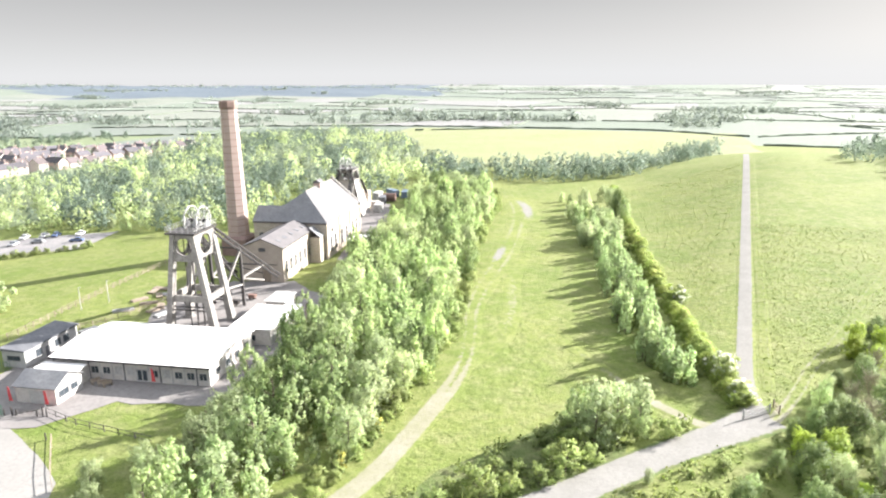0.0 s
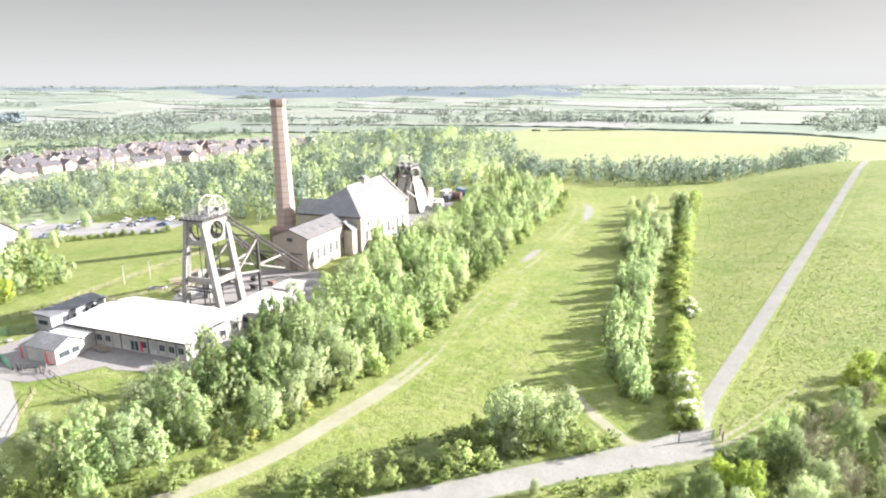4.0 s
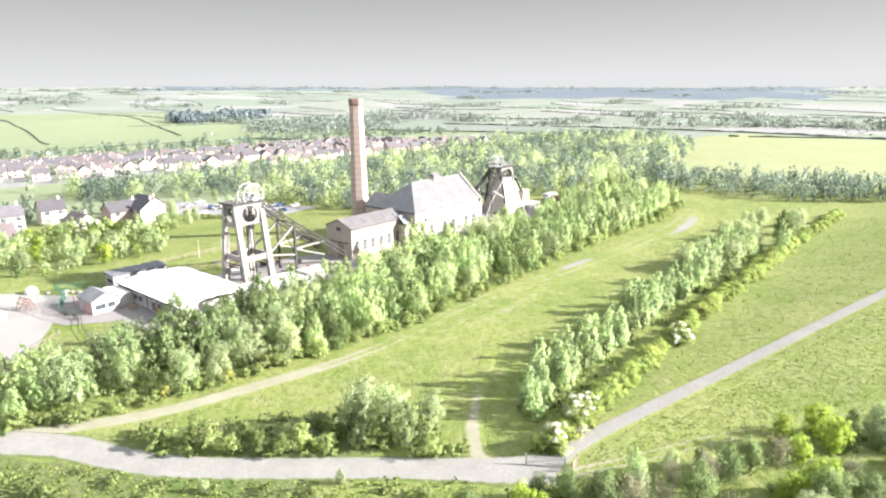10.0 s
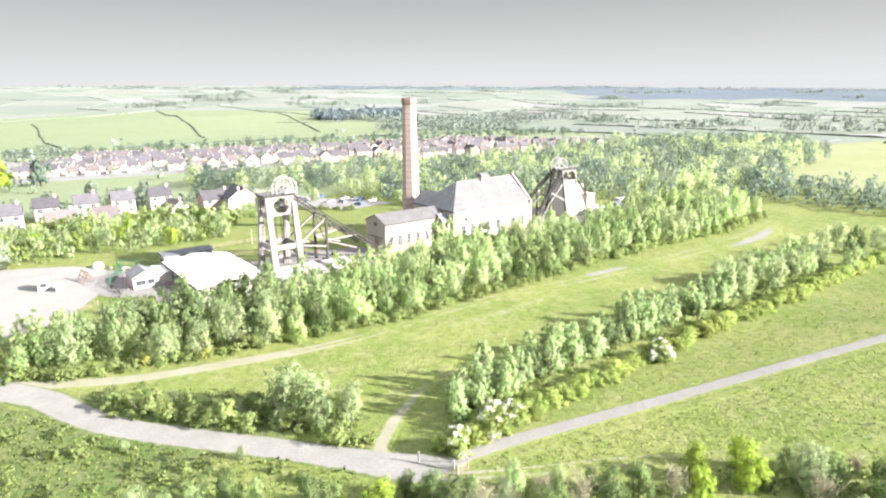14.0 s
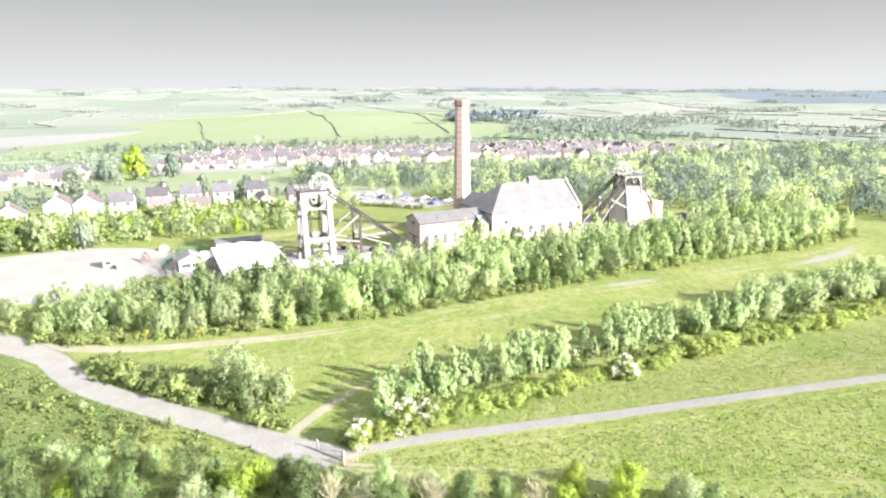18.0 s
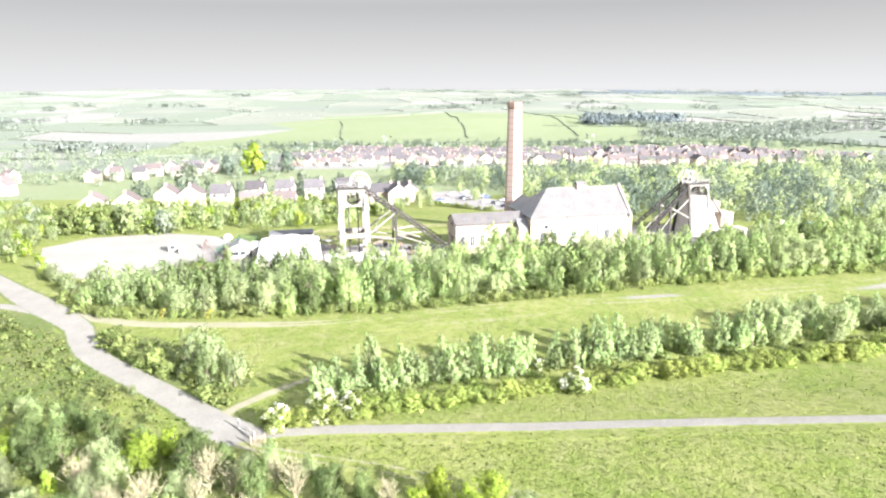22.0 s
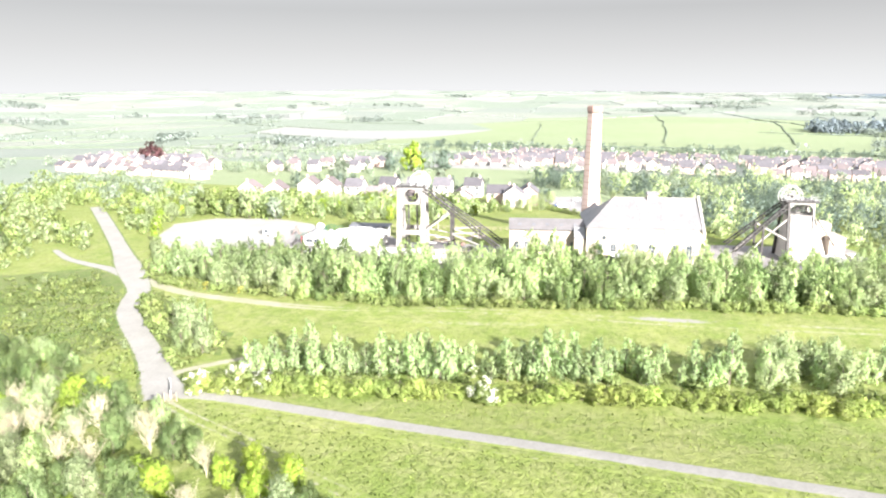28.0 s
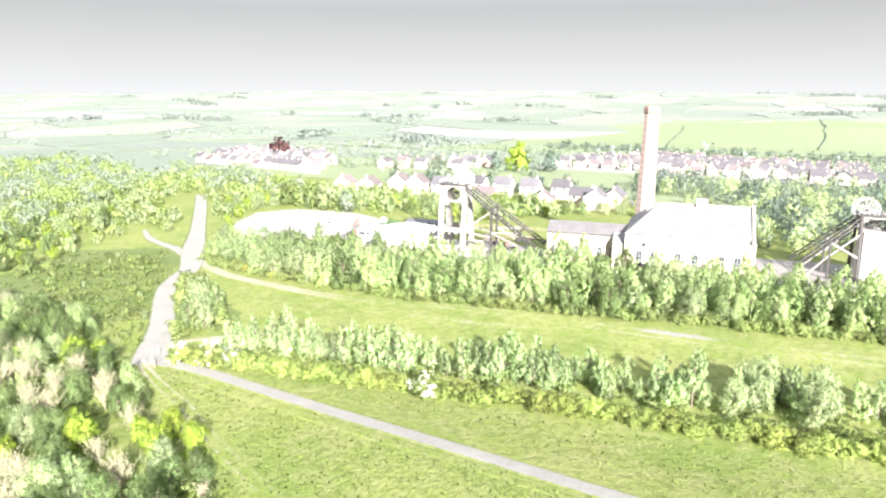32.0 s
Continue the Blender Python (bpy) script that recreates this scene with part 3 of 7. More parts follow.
def wheel_ruts(s, at=0.42, wide=0.3):
    return max(0.0, 1.0 - abs(abs(s) - at) / wide)


def patch(name, pts, mat, z_of, label, category, seed=2, rough=0.5):
    """A flat sheet of surfacing with a wandering outline."""
    rng = random.Random(seed)
    ring = []
    n = len(pts)
    for i in range(n):
        a, c = Vector(pts[i]), Vector(pts[(i + 1) % n])
        k = max(2, int((c - a).length / 3))
        for j in range(k):
            p = a.lerp(c, j / k)
            ring.append((p.x + rng.uniform(-rough, rough), p.y + rng.uniform(-rough, rough)))
    b = Build()
    b.face(*[(x, y, z_of(x, y)) for x, y in ring])
    ob = solid(name, b, mat, label, category, "structure")
    return ob


# paths and tracks
worn_strip("path", ((13.6, 95.5), (12.0, 101), (11.4, 108), (11.7, 116), (12.9, 137), (14.2, 159), (16.6, 201), (19.6, 253), (23.4, 320), (25.3, 352), (27, 385)), 3.7, WORN_GRAVEL, 0.05,
           "pale gravel footpath running straight over the grass mound", "path", lambda s, t: bare_middle(s, 0.42))
worn_strip("trail", ((14.6, 106), (15.2, 120), (16.8, 150), (19.2, 201), (22.2, 253), (25.8, 320), (27.8, 350)), 2.2, WORN_DIRT, 0.04,
           "pair of faint ruts running beside the mound path", "trail", lambda s, t: 0.42 * wheel_ruts(s, 0.5, 0.34))
worn_strip("road", ((13.5, 97.5), (9, 92.5), (-2, 80.5), (-11, 69.5), (-18, 61.5), (-25, 56), (-33, 51), (-39, 45), (-47, 36), (-57, 25), (-68, 13), (-84, -5), (-99, -22), (-125, -52)),
           lambda t: 6.2 + 2.8 * math.exp(-((t - 0.42) / 0.09) ** 2) + 2.2 * math.exp(-(t / 0.05) ** 2), LANE_GRAVEL, 0.06, "wide pale gravel lane curving past scrub to the village", "road", lambda s, t: bare_middle(s, 0.5))
worn_strip("lane", ((-43, 38), (-47, 29), (-50, 17), (-53, 8), (-60, -4)), lambda t: 4.6 - 2.4 * t, LANE_GRAVEL, 0.04, "pale gravel side lane leading into scrub", "road", lambda s, t: bare_middle(s, 0.45))
worn_strip("track", ((-42, 44), (-38, 53), (-35.5, 60), (-34, 68), (-33.5, 80), (-33.3, 92), (-34.6, 104), (-38, 117), (-41, 127), (-44, 147), (-46, 171), (-50, 198), (-54, 218), (-60, 240), (-70, 265)),
           lambda t: 4.6 + 3.0 * step((t - 0.25) / 0.3), WORN_DIRT, 0.035, "worn dirt track fading out along the edge of the meadow", "track",
           lambda s, t: (bare_middle(s, 0.25) * (1 - step((t - 0.16) / 0.16)) * 0.62 + wheel_ruts(s, 0.36, 0.45) * (0.70 + 0.10 * math.sin(t * 37))) * (1 - 0.4 * bare_middle(s, 0.0) * step((t - 0.15) / 0.1)))
worn_strip("trail", ((10.5, 93.6), (8, 92.4), (5, 92.4), (1.8, 94.6), (-1, 96.6), (-7, 102.5), (-14, 110.5), (-20, 117)), lambda t: 3.6 - 0.8 * t, WORN_DIRT, 0.05, "narrow trodden earth trail into the meadow", "trail", lambda s, t: 0.9 * bare_middle(s, 0.12) * (1 - 0.62 * step((t - 0.25) / 0.5)))
worn_strip("trail", ((14, 96), (16, 100), (19, 108), (22, 117), (28, 131), (34, 147), (44, 172), (56, 200)), 3.2, WORN_DIRT, 0.05, "twin trodden ruts climbing beside the scrub wood", "trail",
           lambda s, t: (0.62 - 0.2 * t) * wheel_ruts(s, 0.45, 0.42) + 0.4 * bare_middle(s, 0.2) * (1 - step(t / 0.12)))
flat = lambda x, y: -2.985
patch("rough_bank", ((5, 84), (-2, 77), (-11, 66), (-18, 58.5), (-27, 51), (-36, 43), (-44, 34), (-46, 24), (-30, 2), (0, 16), (14, 40), (4, 56)), ROUGH_GRASS, flat, "rough tussocky grass bank beside the lane", "grass", 15, 1.0)
# rough grass whose darker green also paints the shade between the island bushes
patch("rough_island", ((-31, 55.5), (-24, 58.5), (-16, 66), (-6, 78), (2, 87), (4, 91.5), (-4, 95), (-14, 90), (-20, 80), (-26, 70)), ROUGH_GRASS, flat, "rough grass between lane and meadow track, darkened for bush shade", "grass", 16, 0.9)
for pts, w, lab in ((((-46.6, 162), (-47.4, 169), (-48.2, 176), (-49.6, 184)), 5.5, "bare pale puddled patch in the meadow"), (((-50, 216), (-51.5, 224), (-54, 233), (-58, 244), (-66, 258)), 8.5, "bare dirt patch at the meadow's end")):
    worn_strip("bare_patch", pts, w, WORN_GRAVEL, 0.06, lab, "bare ground", lambda s, t: 0.78 * bare_middle(s, 0.0) * math.sin(math.pi * t) ** 0.6)
worn_strip("trodden_grass", ((-34, 100), (-31, 114), (-33, 130), (-38, 150), (-41, 172)), 5.0, WORN_DIRT, 0.015, "dry trodden patch of meadow grass", "grass", lambda s, t: 0.46 * bare_middle(s, 0.1) * math.sin(math.pi * t))
patch("yard", [tuple((COLLIERY @ Vector((u, v, 0))).xy) for u, v in ((-33, -95), (-30, -60), (-20, -55), (-24, -44), (-16, -22), (-14, -22), (-2, -20), (10, -30), (12, -58), (9, -82), (-6, -83), (-12, -92))],
      CONCRETE_YARD, lambda x, y: YARD + 0.02, "pale worn concrete and gravel colliery yard", "yard", 5)
patch("yard", [tuple((COLLIERY @ Vector((u, v, 0))).xy) for u, v in ((2, 0), (12, 0), (8, 30), (2, 60), (-2, 80), (-26, 80), (-26, 34), (0, 34))], CONCRETE_YARD, lambda x, y: YARD + 0.01, "dusty yard beside the engine house", "yard", 6)
patch("car_park", ((-84, 57), (-70, 51), (-66, 43), (-74, 24), (-86, 12), (-104, 4), (-118, 12), (-124, 34), (-118, 52), (-104, 66), (-94, 60)), GRAVEL, lambda x, y: -2.97, "large pale gravel parking ground", "car park", 7)
ribbon("car_park", ((-179, 158), (-198, 150), (-222, 138), (-252, 124)), 27, ASPHALT, 0.08, "grey asphalt visitors' car park", "car park", 0.6, 8)
ribbon("far_lane", ((-200, 428), (-232, 470), (-262, 540), (-300, 580), (-325, 655), (-350, 720)), 5.0, GRAVEL, 0.3, "pale distant lane through the woodland", "road", 0.8, 14)


# ---- the colliery ----
def wall_block(u0, u1, v0, v1, z0, z1, t=0.5):
    """Four walls with thickness, as one shell."""
    b = Build()
    b.box(u0, u1, v0, v0 + t, z0, z1)
    b.box(u0, u1, v1 - t, v1, z0, z1)
    b.box(u0, u0 + t, v0 + t, v1 - t, z0, z1)
    b.box(u1 - t, u1, v0 + t, v1 - t, z0, z1)
    return b


def arched_window(parent, at, w, h, face, mat=None):
    """A recessed window with a round head: surround, glass and glazing bars. face: s, e, n or w."""
    turn = {"s": 0, "e": 90, "n": 180, "w": 270}[face]
    m = pose(*at, 0, 0, turn)
    b = Build()
    n = 8
    ring = [(-w / 2, 0), (-w / 2, h - w / 2)] + [(-w / 2 * math.cos(math.pi * i / n), h - w / 2 + w / 2 * math.sin(math.pi * i / n)) for i in range(1, n)] + [(w / 2, h - w / 2), (w / 2, 0)]
    k = 1.22
    for (x0, z0), (x1, z1) in zip(ring, ring[1:]):
        o = lambda x, z: (x * k, (z - h / 2) * (1 + (k - 1) * w / h) + h / 2)
        (a0, c0), (a1, c1) = o(x0, z0), o(x1, z1)
        b.face((x0, -0.10, z0), (a0, -0.10, c0), (a1, -0.10, c1), (x1, -0.10, z1))
        b.face((a0, -0.10, c0), (a0, 0.0, c0), (a1, 0.0, c1), (a1, -0.10, c1))
        b.face((x0, -0.10, z0), (x1, -0.10, z1), (x1, 0.02, z1), (x0, 0.02, z0))
    b.box(-w * 0.68, w * 0.68, -0.22, 0.0, -0.2, 0.0)
    win = part("window", b, mat or CONCRETE, parent)
    win.matrix_local = m
    g = Build()
    g.face(*[(x, -0.03, z) for x, z in ring])
    part("pane", g, GLASS, win)
    bars = Build()
    bars.box(-0.04, 0.04, -0.07, -0.035, 0, h)
    for z in (h * 0.33, h * 0.62):
        bars.box(-w / 2, w / 2, -0.07, -0.035, z - 0.035, z + 0.035)
    part("glazing_bar", bars, WHITE_PAINT, win)
    return win


def square_window(parent, at, w, h, face, frame_mat=None):
    turn = {"s": 0, "e": 90, "n": 180, "w": 270}[face]
    b = Build()
    b.box(-w / 2 - 0.08, w / 2 + 0.08, -0.10, 0.0, -0.12, 0.0)
    b.box(-w / 2 - 0.08, w / 2 + 0.08, -0.06, 0.0, h, h + 0.08)
    b.box(-w / 2 - 0.08, -w / 2, -0.06, 0.0, 0.0, h)
    b.box(w / 2, w / 2 + 0.08, -0.06, 0.0, 0.0, h)
    b.box(-0.03, 0.03, -0.05, -0.025, 0.0, h)
    win = part("window", b, frame_mat or WHITE_PAINT, parent)
    win.matrix_local = pose(*at, 0, 0, turn)
    g = Build()
    g.face((-w / 2, -0.02, 0), (w / 2, -0.02, 0), (w / 2, -0.02, h), (-w / 2, -0.02, h))
    part("pane", g, GLASS, win)
    return win


def slope(b, a, c, d, e, t=0.22):
    """A roof plane with thickness: eave a-c, top d-e."""
    up = Vector((0, 0, t))
    b.hexa([Vector(p) for p in (a, c, d, e)], [Vector(p) + up for p in (a, c, d, e)])


def build_chimney():
    ob = thing("chimney", yard_at(-27, 3.4), "tall octagonal red brick colliery chimney with iron bands", "chimney")
    top = 42.2
    rad = lambda z: 3.05 - 0.95 * (z / top)
    b = Build()
    b.tube([((0, 0, z), rad(z)) for z in (0, 10, 20, 30, top - 2.2)], 8, True, math.pi / 8)
    part("shaft", b, RED_BRICK, ob)
    c = Build()
    c.tube([((0, 0, top - 2.3), 2.15), ((0, 0, top - 1.7), 2.36), ((0, 0, top - 0.4), 2.4), ((0, 0, top), 2.25)], 8, False, math.pi / 8)
    c.tube([((0, 0, top - 2.2), 1.6), ((0, 0, top), 1.6)], 8, False, math.pi / 8)
    c.tube([((0, 0, top), 2.3), ((0, 0, top + 0.02), 1.6)], 8, False, math.pi / 8)
    part("cap", c, SOOT, ob, "sooty corbelled brick rim")
    p = Build()
    p.box(-3.6, 3.6, -3.6, 3.6, -0.2, 4.6)
    p.hexa(((-3.6, -3.6, 4.6), (3.6, -3.6, 4.6), (3.6, 3.6, 4.6), (-3.6, 3.6, 4.6)), ((-2.9, -2.9, 5.3), (2.9, -2.9, 5.3), (2.9, 2.9, 5.3), (-2.9, 2.9, 5.3)))
    part("plinth", p, SOOT, ob, "dark brick square plinth")
    for i in range(19):
        z = 6.4 + i * 1.82
        g = Build()
        g.tube([((0, 0, z), rad(z) + 0.05), ((0, 0, z + 0.12), rad(z) + 0.05)], 8, True, math.pi / 8)
        part("iron_band", g, SOOT, ob)
    rod = Build()
    rod.beam((2.1, 0, 0), (2.1, 0, top + 1.0), 0.05)
    part("lightning_rod", rod, STEEL, ob)


def build_engine_house():
    ob = thing("engine_house", yard_at(0, 0, 0), "stone winding engine house with slate roof and louvred ridge vent", "building")
    g, ev, rg = YARD - 0.1, 7.1, 14.1
    u1, u0, v0, v1 = 0.0, -16.6, 0.0, 31.0
    um = (u0 + u1) / 2
    b = wall_block(u0, u1, v0, v1, g, ev)
    # north gable
    b.hexa(((u0, v1 - 0.5, ev), (u1, v1 - 0.5, ev), (u1, v1, ev), (u0, v1, ev)), ((um - 0.2, v1 - 0.5, rg), (um + 0.2, v1 - 0.5, rg), (um + 0.2, v1, rg), (um - 0.2, v1, rg)))
    part("wall", b, STONE, ob)
    w = wall_block(-20.8, u0, v0, 8.2, g, ev)
    w.hexa(((-20.8, 0, ev), (-20.4, 0, ev), (-20.4, 8.2, ev), (-20.8, 8.2, ev)), ((-20.8, 3.9, 10.6), (-20.4, 3.9, 10.6), (-20.4, 4.3, 10.6), (-20.8, 4.3, 10.6)))
    part("wing_wall", w, STONE, ob)
    # buttress piers and a string course
    for v in (-0.16, 10.2, 20.6, 30.6):
        p = Build()
        p.box(u1, u1 + 0.28, v, v + 0.75, g, ev - 0.4)
        part("pier", p, STONE, ob)
    p = Build()
    p.box(u1, u1 + 0.15, 0, v1, ev - 0.45, ev - 0.1)
    part("string_course", p, CONCRETE, ob)
    p = Build()
    p.box(-20.9, 0.15, -0.14, 0.0, ev - 0.35, ev)
    part("gutter", p, TILE_RED, ob, "rust-red timber eaves gutter")
    # roof: east and west slopes, a hip to the south running on over the west wing
    hip = 7.6
    r = Build()
    o = 0.35
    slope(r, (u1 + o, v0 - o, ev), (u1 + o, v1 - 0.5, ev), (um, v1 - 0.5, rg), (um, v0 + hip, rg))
    part("roof", r, SUN_SLATE, ob, "east slate slope toned for the sun on it")
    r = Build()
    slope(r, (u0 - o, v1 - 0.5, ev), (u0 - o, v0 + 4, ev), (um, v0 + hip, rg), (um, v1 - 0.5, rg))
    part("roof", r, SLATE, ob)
    r = Build()
    slope(r, (-20.9, v0 - o, ev), (u1 + o, v0 - o, ev), (um, v0 + hip, rg), (-13.0, v0 + 4.4, 11.0))
    slope(r, (-20.9, v0 - o, ev), (-13.0, v0 + 4.4, 11.0), (-13.6, v0 + 4.2, 10.6), (-20.9, v0 + 4.1, 10.6))
    part("roof", r, SLATE, ob, "grey slate hipped slope")
    r = Build()
    slope(r, (u0 + 1, 8.4, ev), (-20.9, 8.4, ev), (-20.9, 4.1, 10.6), (-13.4, 4.2, 10.6))
    part("roof", r, SLATE, ob)
    c = Build()
    for a, d in (((u1 + 0.45, v1 - 0.3, ev + 0.1), (um, v1 - 0.3, rg + 0.55)), ((u0 - 0.45, v1 - 0.3, ev + 0.1), (um, v1 - 0.3, rg + 0.55))):
        c.beam(a, d, 0.75, 0.4)
    c.box(um - 0.5, um + 0.5, v1 - 0.75, v1 + 0.1, rg + 0.2, rg + 1.0)
    c.box(u1 - 0.3, u1 + 0.7, v1 - 0.75, v1 + 0.1, ev - 0.6, ev + 0.3)
    part("coping", c, CONCRETE, ob)
    r = Build()
    r.box(um - 0.22, um + 0.22, v0 + hip, v1 - 0.7, rg + 0.15, rg + 0.4)
    part("ridge", r, CONCRETE, ob)
    cu = Build()
    cu.box(um - 1.0, um + 1.0, 16.9, 19.6, rg - 0.9, rg + 1.15)
    cup = part("vent", cu, RED_BRICK, ob, "square brick ridge vent with a little pitched cap")
    rr = Build()
    for s in (-1, 1):
        slope(rr, (um + s * 1.25, 16.7, rg + 1.05), (um + s * 1.25, 19.8, rg + 1.05), (um, 19.8, rg + 1.95), (um, 16.7, rg + 1.95), 0.12)
    rr.face((um - 1.1, 16.85, rg + 1.1), (um + 1.1, 16.85, rg + 1.1), (um, 16.85, rg + 1.9))
    rr.face((um - 1.1, 19.65, rg + 1.1), (um + 1.1, 19.65, rg + 1.1), (um, 19.65, rg + 1.9))
    part("vent_cap", rr, SUN_SLATE, cup)
    for v in (3.6, 7.2, 13.2, 17.4, 23.6, 27.4):
        arched_window(ob, (u1, v, -1.2), 1.35, 4.0, "e", CONCRETE)
    rd = Build()
    rd.hoop((u1 + 0.03, 4.6, 4.4), 0.72, 0.18, 0.2, "x", 16)
    rw = part("window", rd, CONCRETE, ob, "round stone-rimmed window")
    gl = Build()
    gl.face(*[(u1 + 0.02, 4.6 + 0.56 * math.cos(a * math.pi / 8), 4.4 + 0.56 * math.sin(a * math.pi / 8)) for a in range(16)])
    part("pane", gl, GLASS, rw)
    for u in (-2.6, -18.6):
        arched_window(ob, (u, v0, 0.4), 1.2, 3.6, "s")
    for u in (-11.5, -8.0):
        square_window(ob, (u, v1, 2.0), 1.3, 2.0, "n")
    dp = Build()
    dp.beam((u1 + 0.36, 10.9, g), (u1 + 0.36, 10.9, ev), 0.12)
    part("downpipe", dp, STEEL, ob)


def build_annexe():
    ob = thing("annexe", yard_at(0, 0, 0), "buff rendered workshop with a pale sheeted roof", "building")
    g, ev, rg = YARD - 0.1, 5.6, 7.7
    u0, u1, v0, v1 = -14.1, -3.7, -21.3, -0.2
    um = (u0 + u1) / 2
    b = wall_block(u0, u1, v0, v1, g, ev, 0.4)
    b.hexa(((u0, v0, ev), (u1, v0, ev), (u1, v0 + 0.4, ev), (u0, v0 + 0.4, ev)), ((um - 0.1, v0, rg), (um + 0.1, v0, rg), (um + 0.1, v0 + 0.4, rg), (um - 0.1, v0 + 0.4, rg)))
    part("wall", b, BUFF, ob)
    r = Build()
    slope(r, (u1 + 0.3, v0 - 0.25, ev - 0.05), (u1 + 0.3, v1, ev - 0.05), (um, v1, rg), (um, v0 - 0.25, rg), 0.18)
    part("roof", r, ASBESTOS, ob)
    r = Build()
    slope(r, (u0 - 0.3, v1, ev - 0.05), (u0 - 0.3, v0 - 0.25, ev - 0.05), (um, v0 - 0.25, rg), (um, v1, rg), 0.18)
    part("roof", r, ASBESTOS, ob)
    for i in range(5):
        v = v0 + 2.4 + i * 3.9
        sk = Build()
        f = lambda k: (u1 + 0.3 + (um - u1 - 0.3) * k, ev + 0.16 + (rg - ev + 0.05) * k)
        (ua, za), (ub, zb) = f(0.34), f(0.52)
        sk.hexa(((ua, v, za), (ua, v + 1.0, za), (ub, v + 1.0, zb), (ub, v, zb)), ((ua, v, za + 0.09), (ua, v + 1.0, za + 0.09), (ub, v + 1.0, zb + 0.09), (ub, v, zb + 0.09)))
        part("rooflight", sk, FELT, ob)
    f = Build()
    f.box(u1 + 0.0, u1 + 0.35, v0, v1, ev - 0.28, ev - 0.08)
    part("gutter", f, STEEL, ob)
    fa = Build()
    fa.box(u1 + 0.0, u1 + 0.1, v0, v1, 3.9, ev - 0.3)
    part("fascia", fa, BUFF, ob, "weathered boarded band under the eaves")
    for v in (-19.2, -16.4, -13.4, -10.2, -7.0, -3.6):
        arched_window(ob, (u1, v, -0.6), 1.05, 2.7, "e")
    v = Build()
    v.box(-9.7, -8.1, v0 - 0.08, v0, 4.6, 5.5)
    lv = part("louvre", v, STEEL, ob, "small dark louvred vent")
    for i in range(4):
        s = Build()
        s.box(-9.65, -8.15, v0 - 0.14, v0 - 0.08, 4.68 + i * 0.21, 4.78 + i * 0.21)
        part("slat", s, FELT, lv)
    d = Build()
    d.box(-12.6, -5.2, v0 - 0.1, v0, 1.35, 1.55)
    part("lintel", d, STEEL, ob)
    d = Build()
    d.box(-8.9, -7.0, v0 - 0.07, v0, YARD, 1.3)
    part("door", d, TIMBER, ob, "weathered plank double door")
    for u, z in ((-9.0, 1.5),):
        pp = Build()
        pp.beam((u, v0 - 0.1, z), (u, v0 - 0.1, YARD), 0.1)
        part("downpipe", pp, STEEL, ob)
    # slate lean-to joining annexe and engine house
    lk = Build()
    slope(lk, (-0.6, -3.4, 3.9), (-0.6, -0.3, 3.9), (-3.6, -0.3, 6.4), (-3.6, -3.4, 6.4), 0.15)
    part("lean_to_roof", lk, SLATE, ob, "small dark slate lean-to roof")
    lw = Build()
    lw.box(-3.6, -0.8, -3.3, -0.3, g, 3.9)
    part("lean_to_wall", lw, STONE, ob)


def winding_wheel(parent, c, r, mat):
    """A spoked pulley wheel turning about an axle along x."""
    b = Build()
    b.hoop(c, r, 0.17, 0.26, "x", 36)
    w = part("wheel", b, mat, parent)
    for i in range(14):
        a = 2 * math.pi * i / 14
        s = Build()
        s.beam((c[0] + (0.1 if i % 2 else -0.1), c[1], c[2]), (c[0], c[1] + (r - 0.15) * math.cos(a), c[2] + (r - 0.15) * math.sin(a)), 0.085)
        part("spoke", s, mat, w)
    h = Build()
    h.hoop(c, 0.42, 0.34, 0.5, "x", 12)
    part("hub", h, STEEL, w)


def stay_girder(parent, p, q, mat, n=22, deep=0.9, wide=0.55):
    """An inclined lattice girder with rungs."""
    p, q = Vector(p), Vector(q)
    d = (q - p).normalized()
    side = d.cross(Vector((0, 0, 1))).normalized()
    up = side.cross(d).normalized()
    for s in (-1, 1):
        for t in (-1, 1):
            b = Build()
            o = side * wide / 2 * s + up * deep / 2 * t
            b.beam(p + o, q + o, 0.26)
            part("chord", b, mat, parent)
    ln = (q - p).length
    for i in range(n):
        b = Build()
        a, c = p + d * ln * i / n, p + d * ln * (i + 1) / n
        for s in (-1, 1):
            o = side * wide / 2 * s
            b.beam(a + o - up * deep / 2, c + o + up * deep / 2, 0.09)
        part("lattice", b, mat, parent)
        if i % 2:
            c2 = a + up * (deep / 2 + 0.1)
            b = Build()
            b.beam(c2 - d * 0.22, c2 + d * 0.22, 0.34, 0.05)
            part("tread", b, GREY_STEEL, parent)


def railing(parent, pts, h=1.05, mat=None, gap=1.1):
    mat = mat or GREY_STEEL
    for a, c in zip(pts, pts[1:]):
        a, c = Vector(a), Vector(c)
        n = max(1, round((c - a).length / gap))
        for i in range(n + 1):
            p = a.lerp(c, i / n)
            b = Build()
            b.beam(p, p + Vector((0, 0, h)), 0.06)
            part("rail_post", b, mat, parent)
        for z in (h * 0.5, h):
            b = Build()
            b.beam(a + Vector((0, 0, z)), c + Vector((0, 0, z)), 0.055)
            part("rail", b, mat, parent)


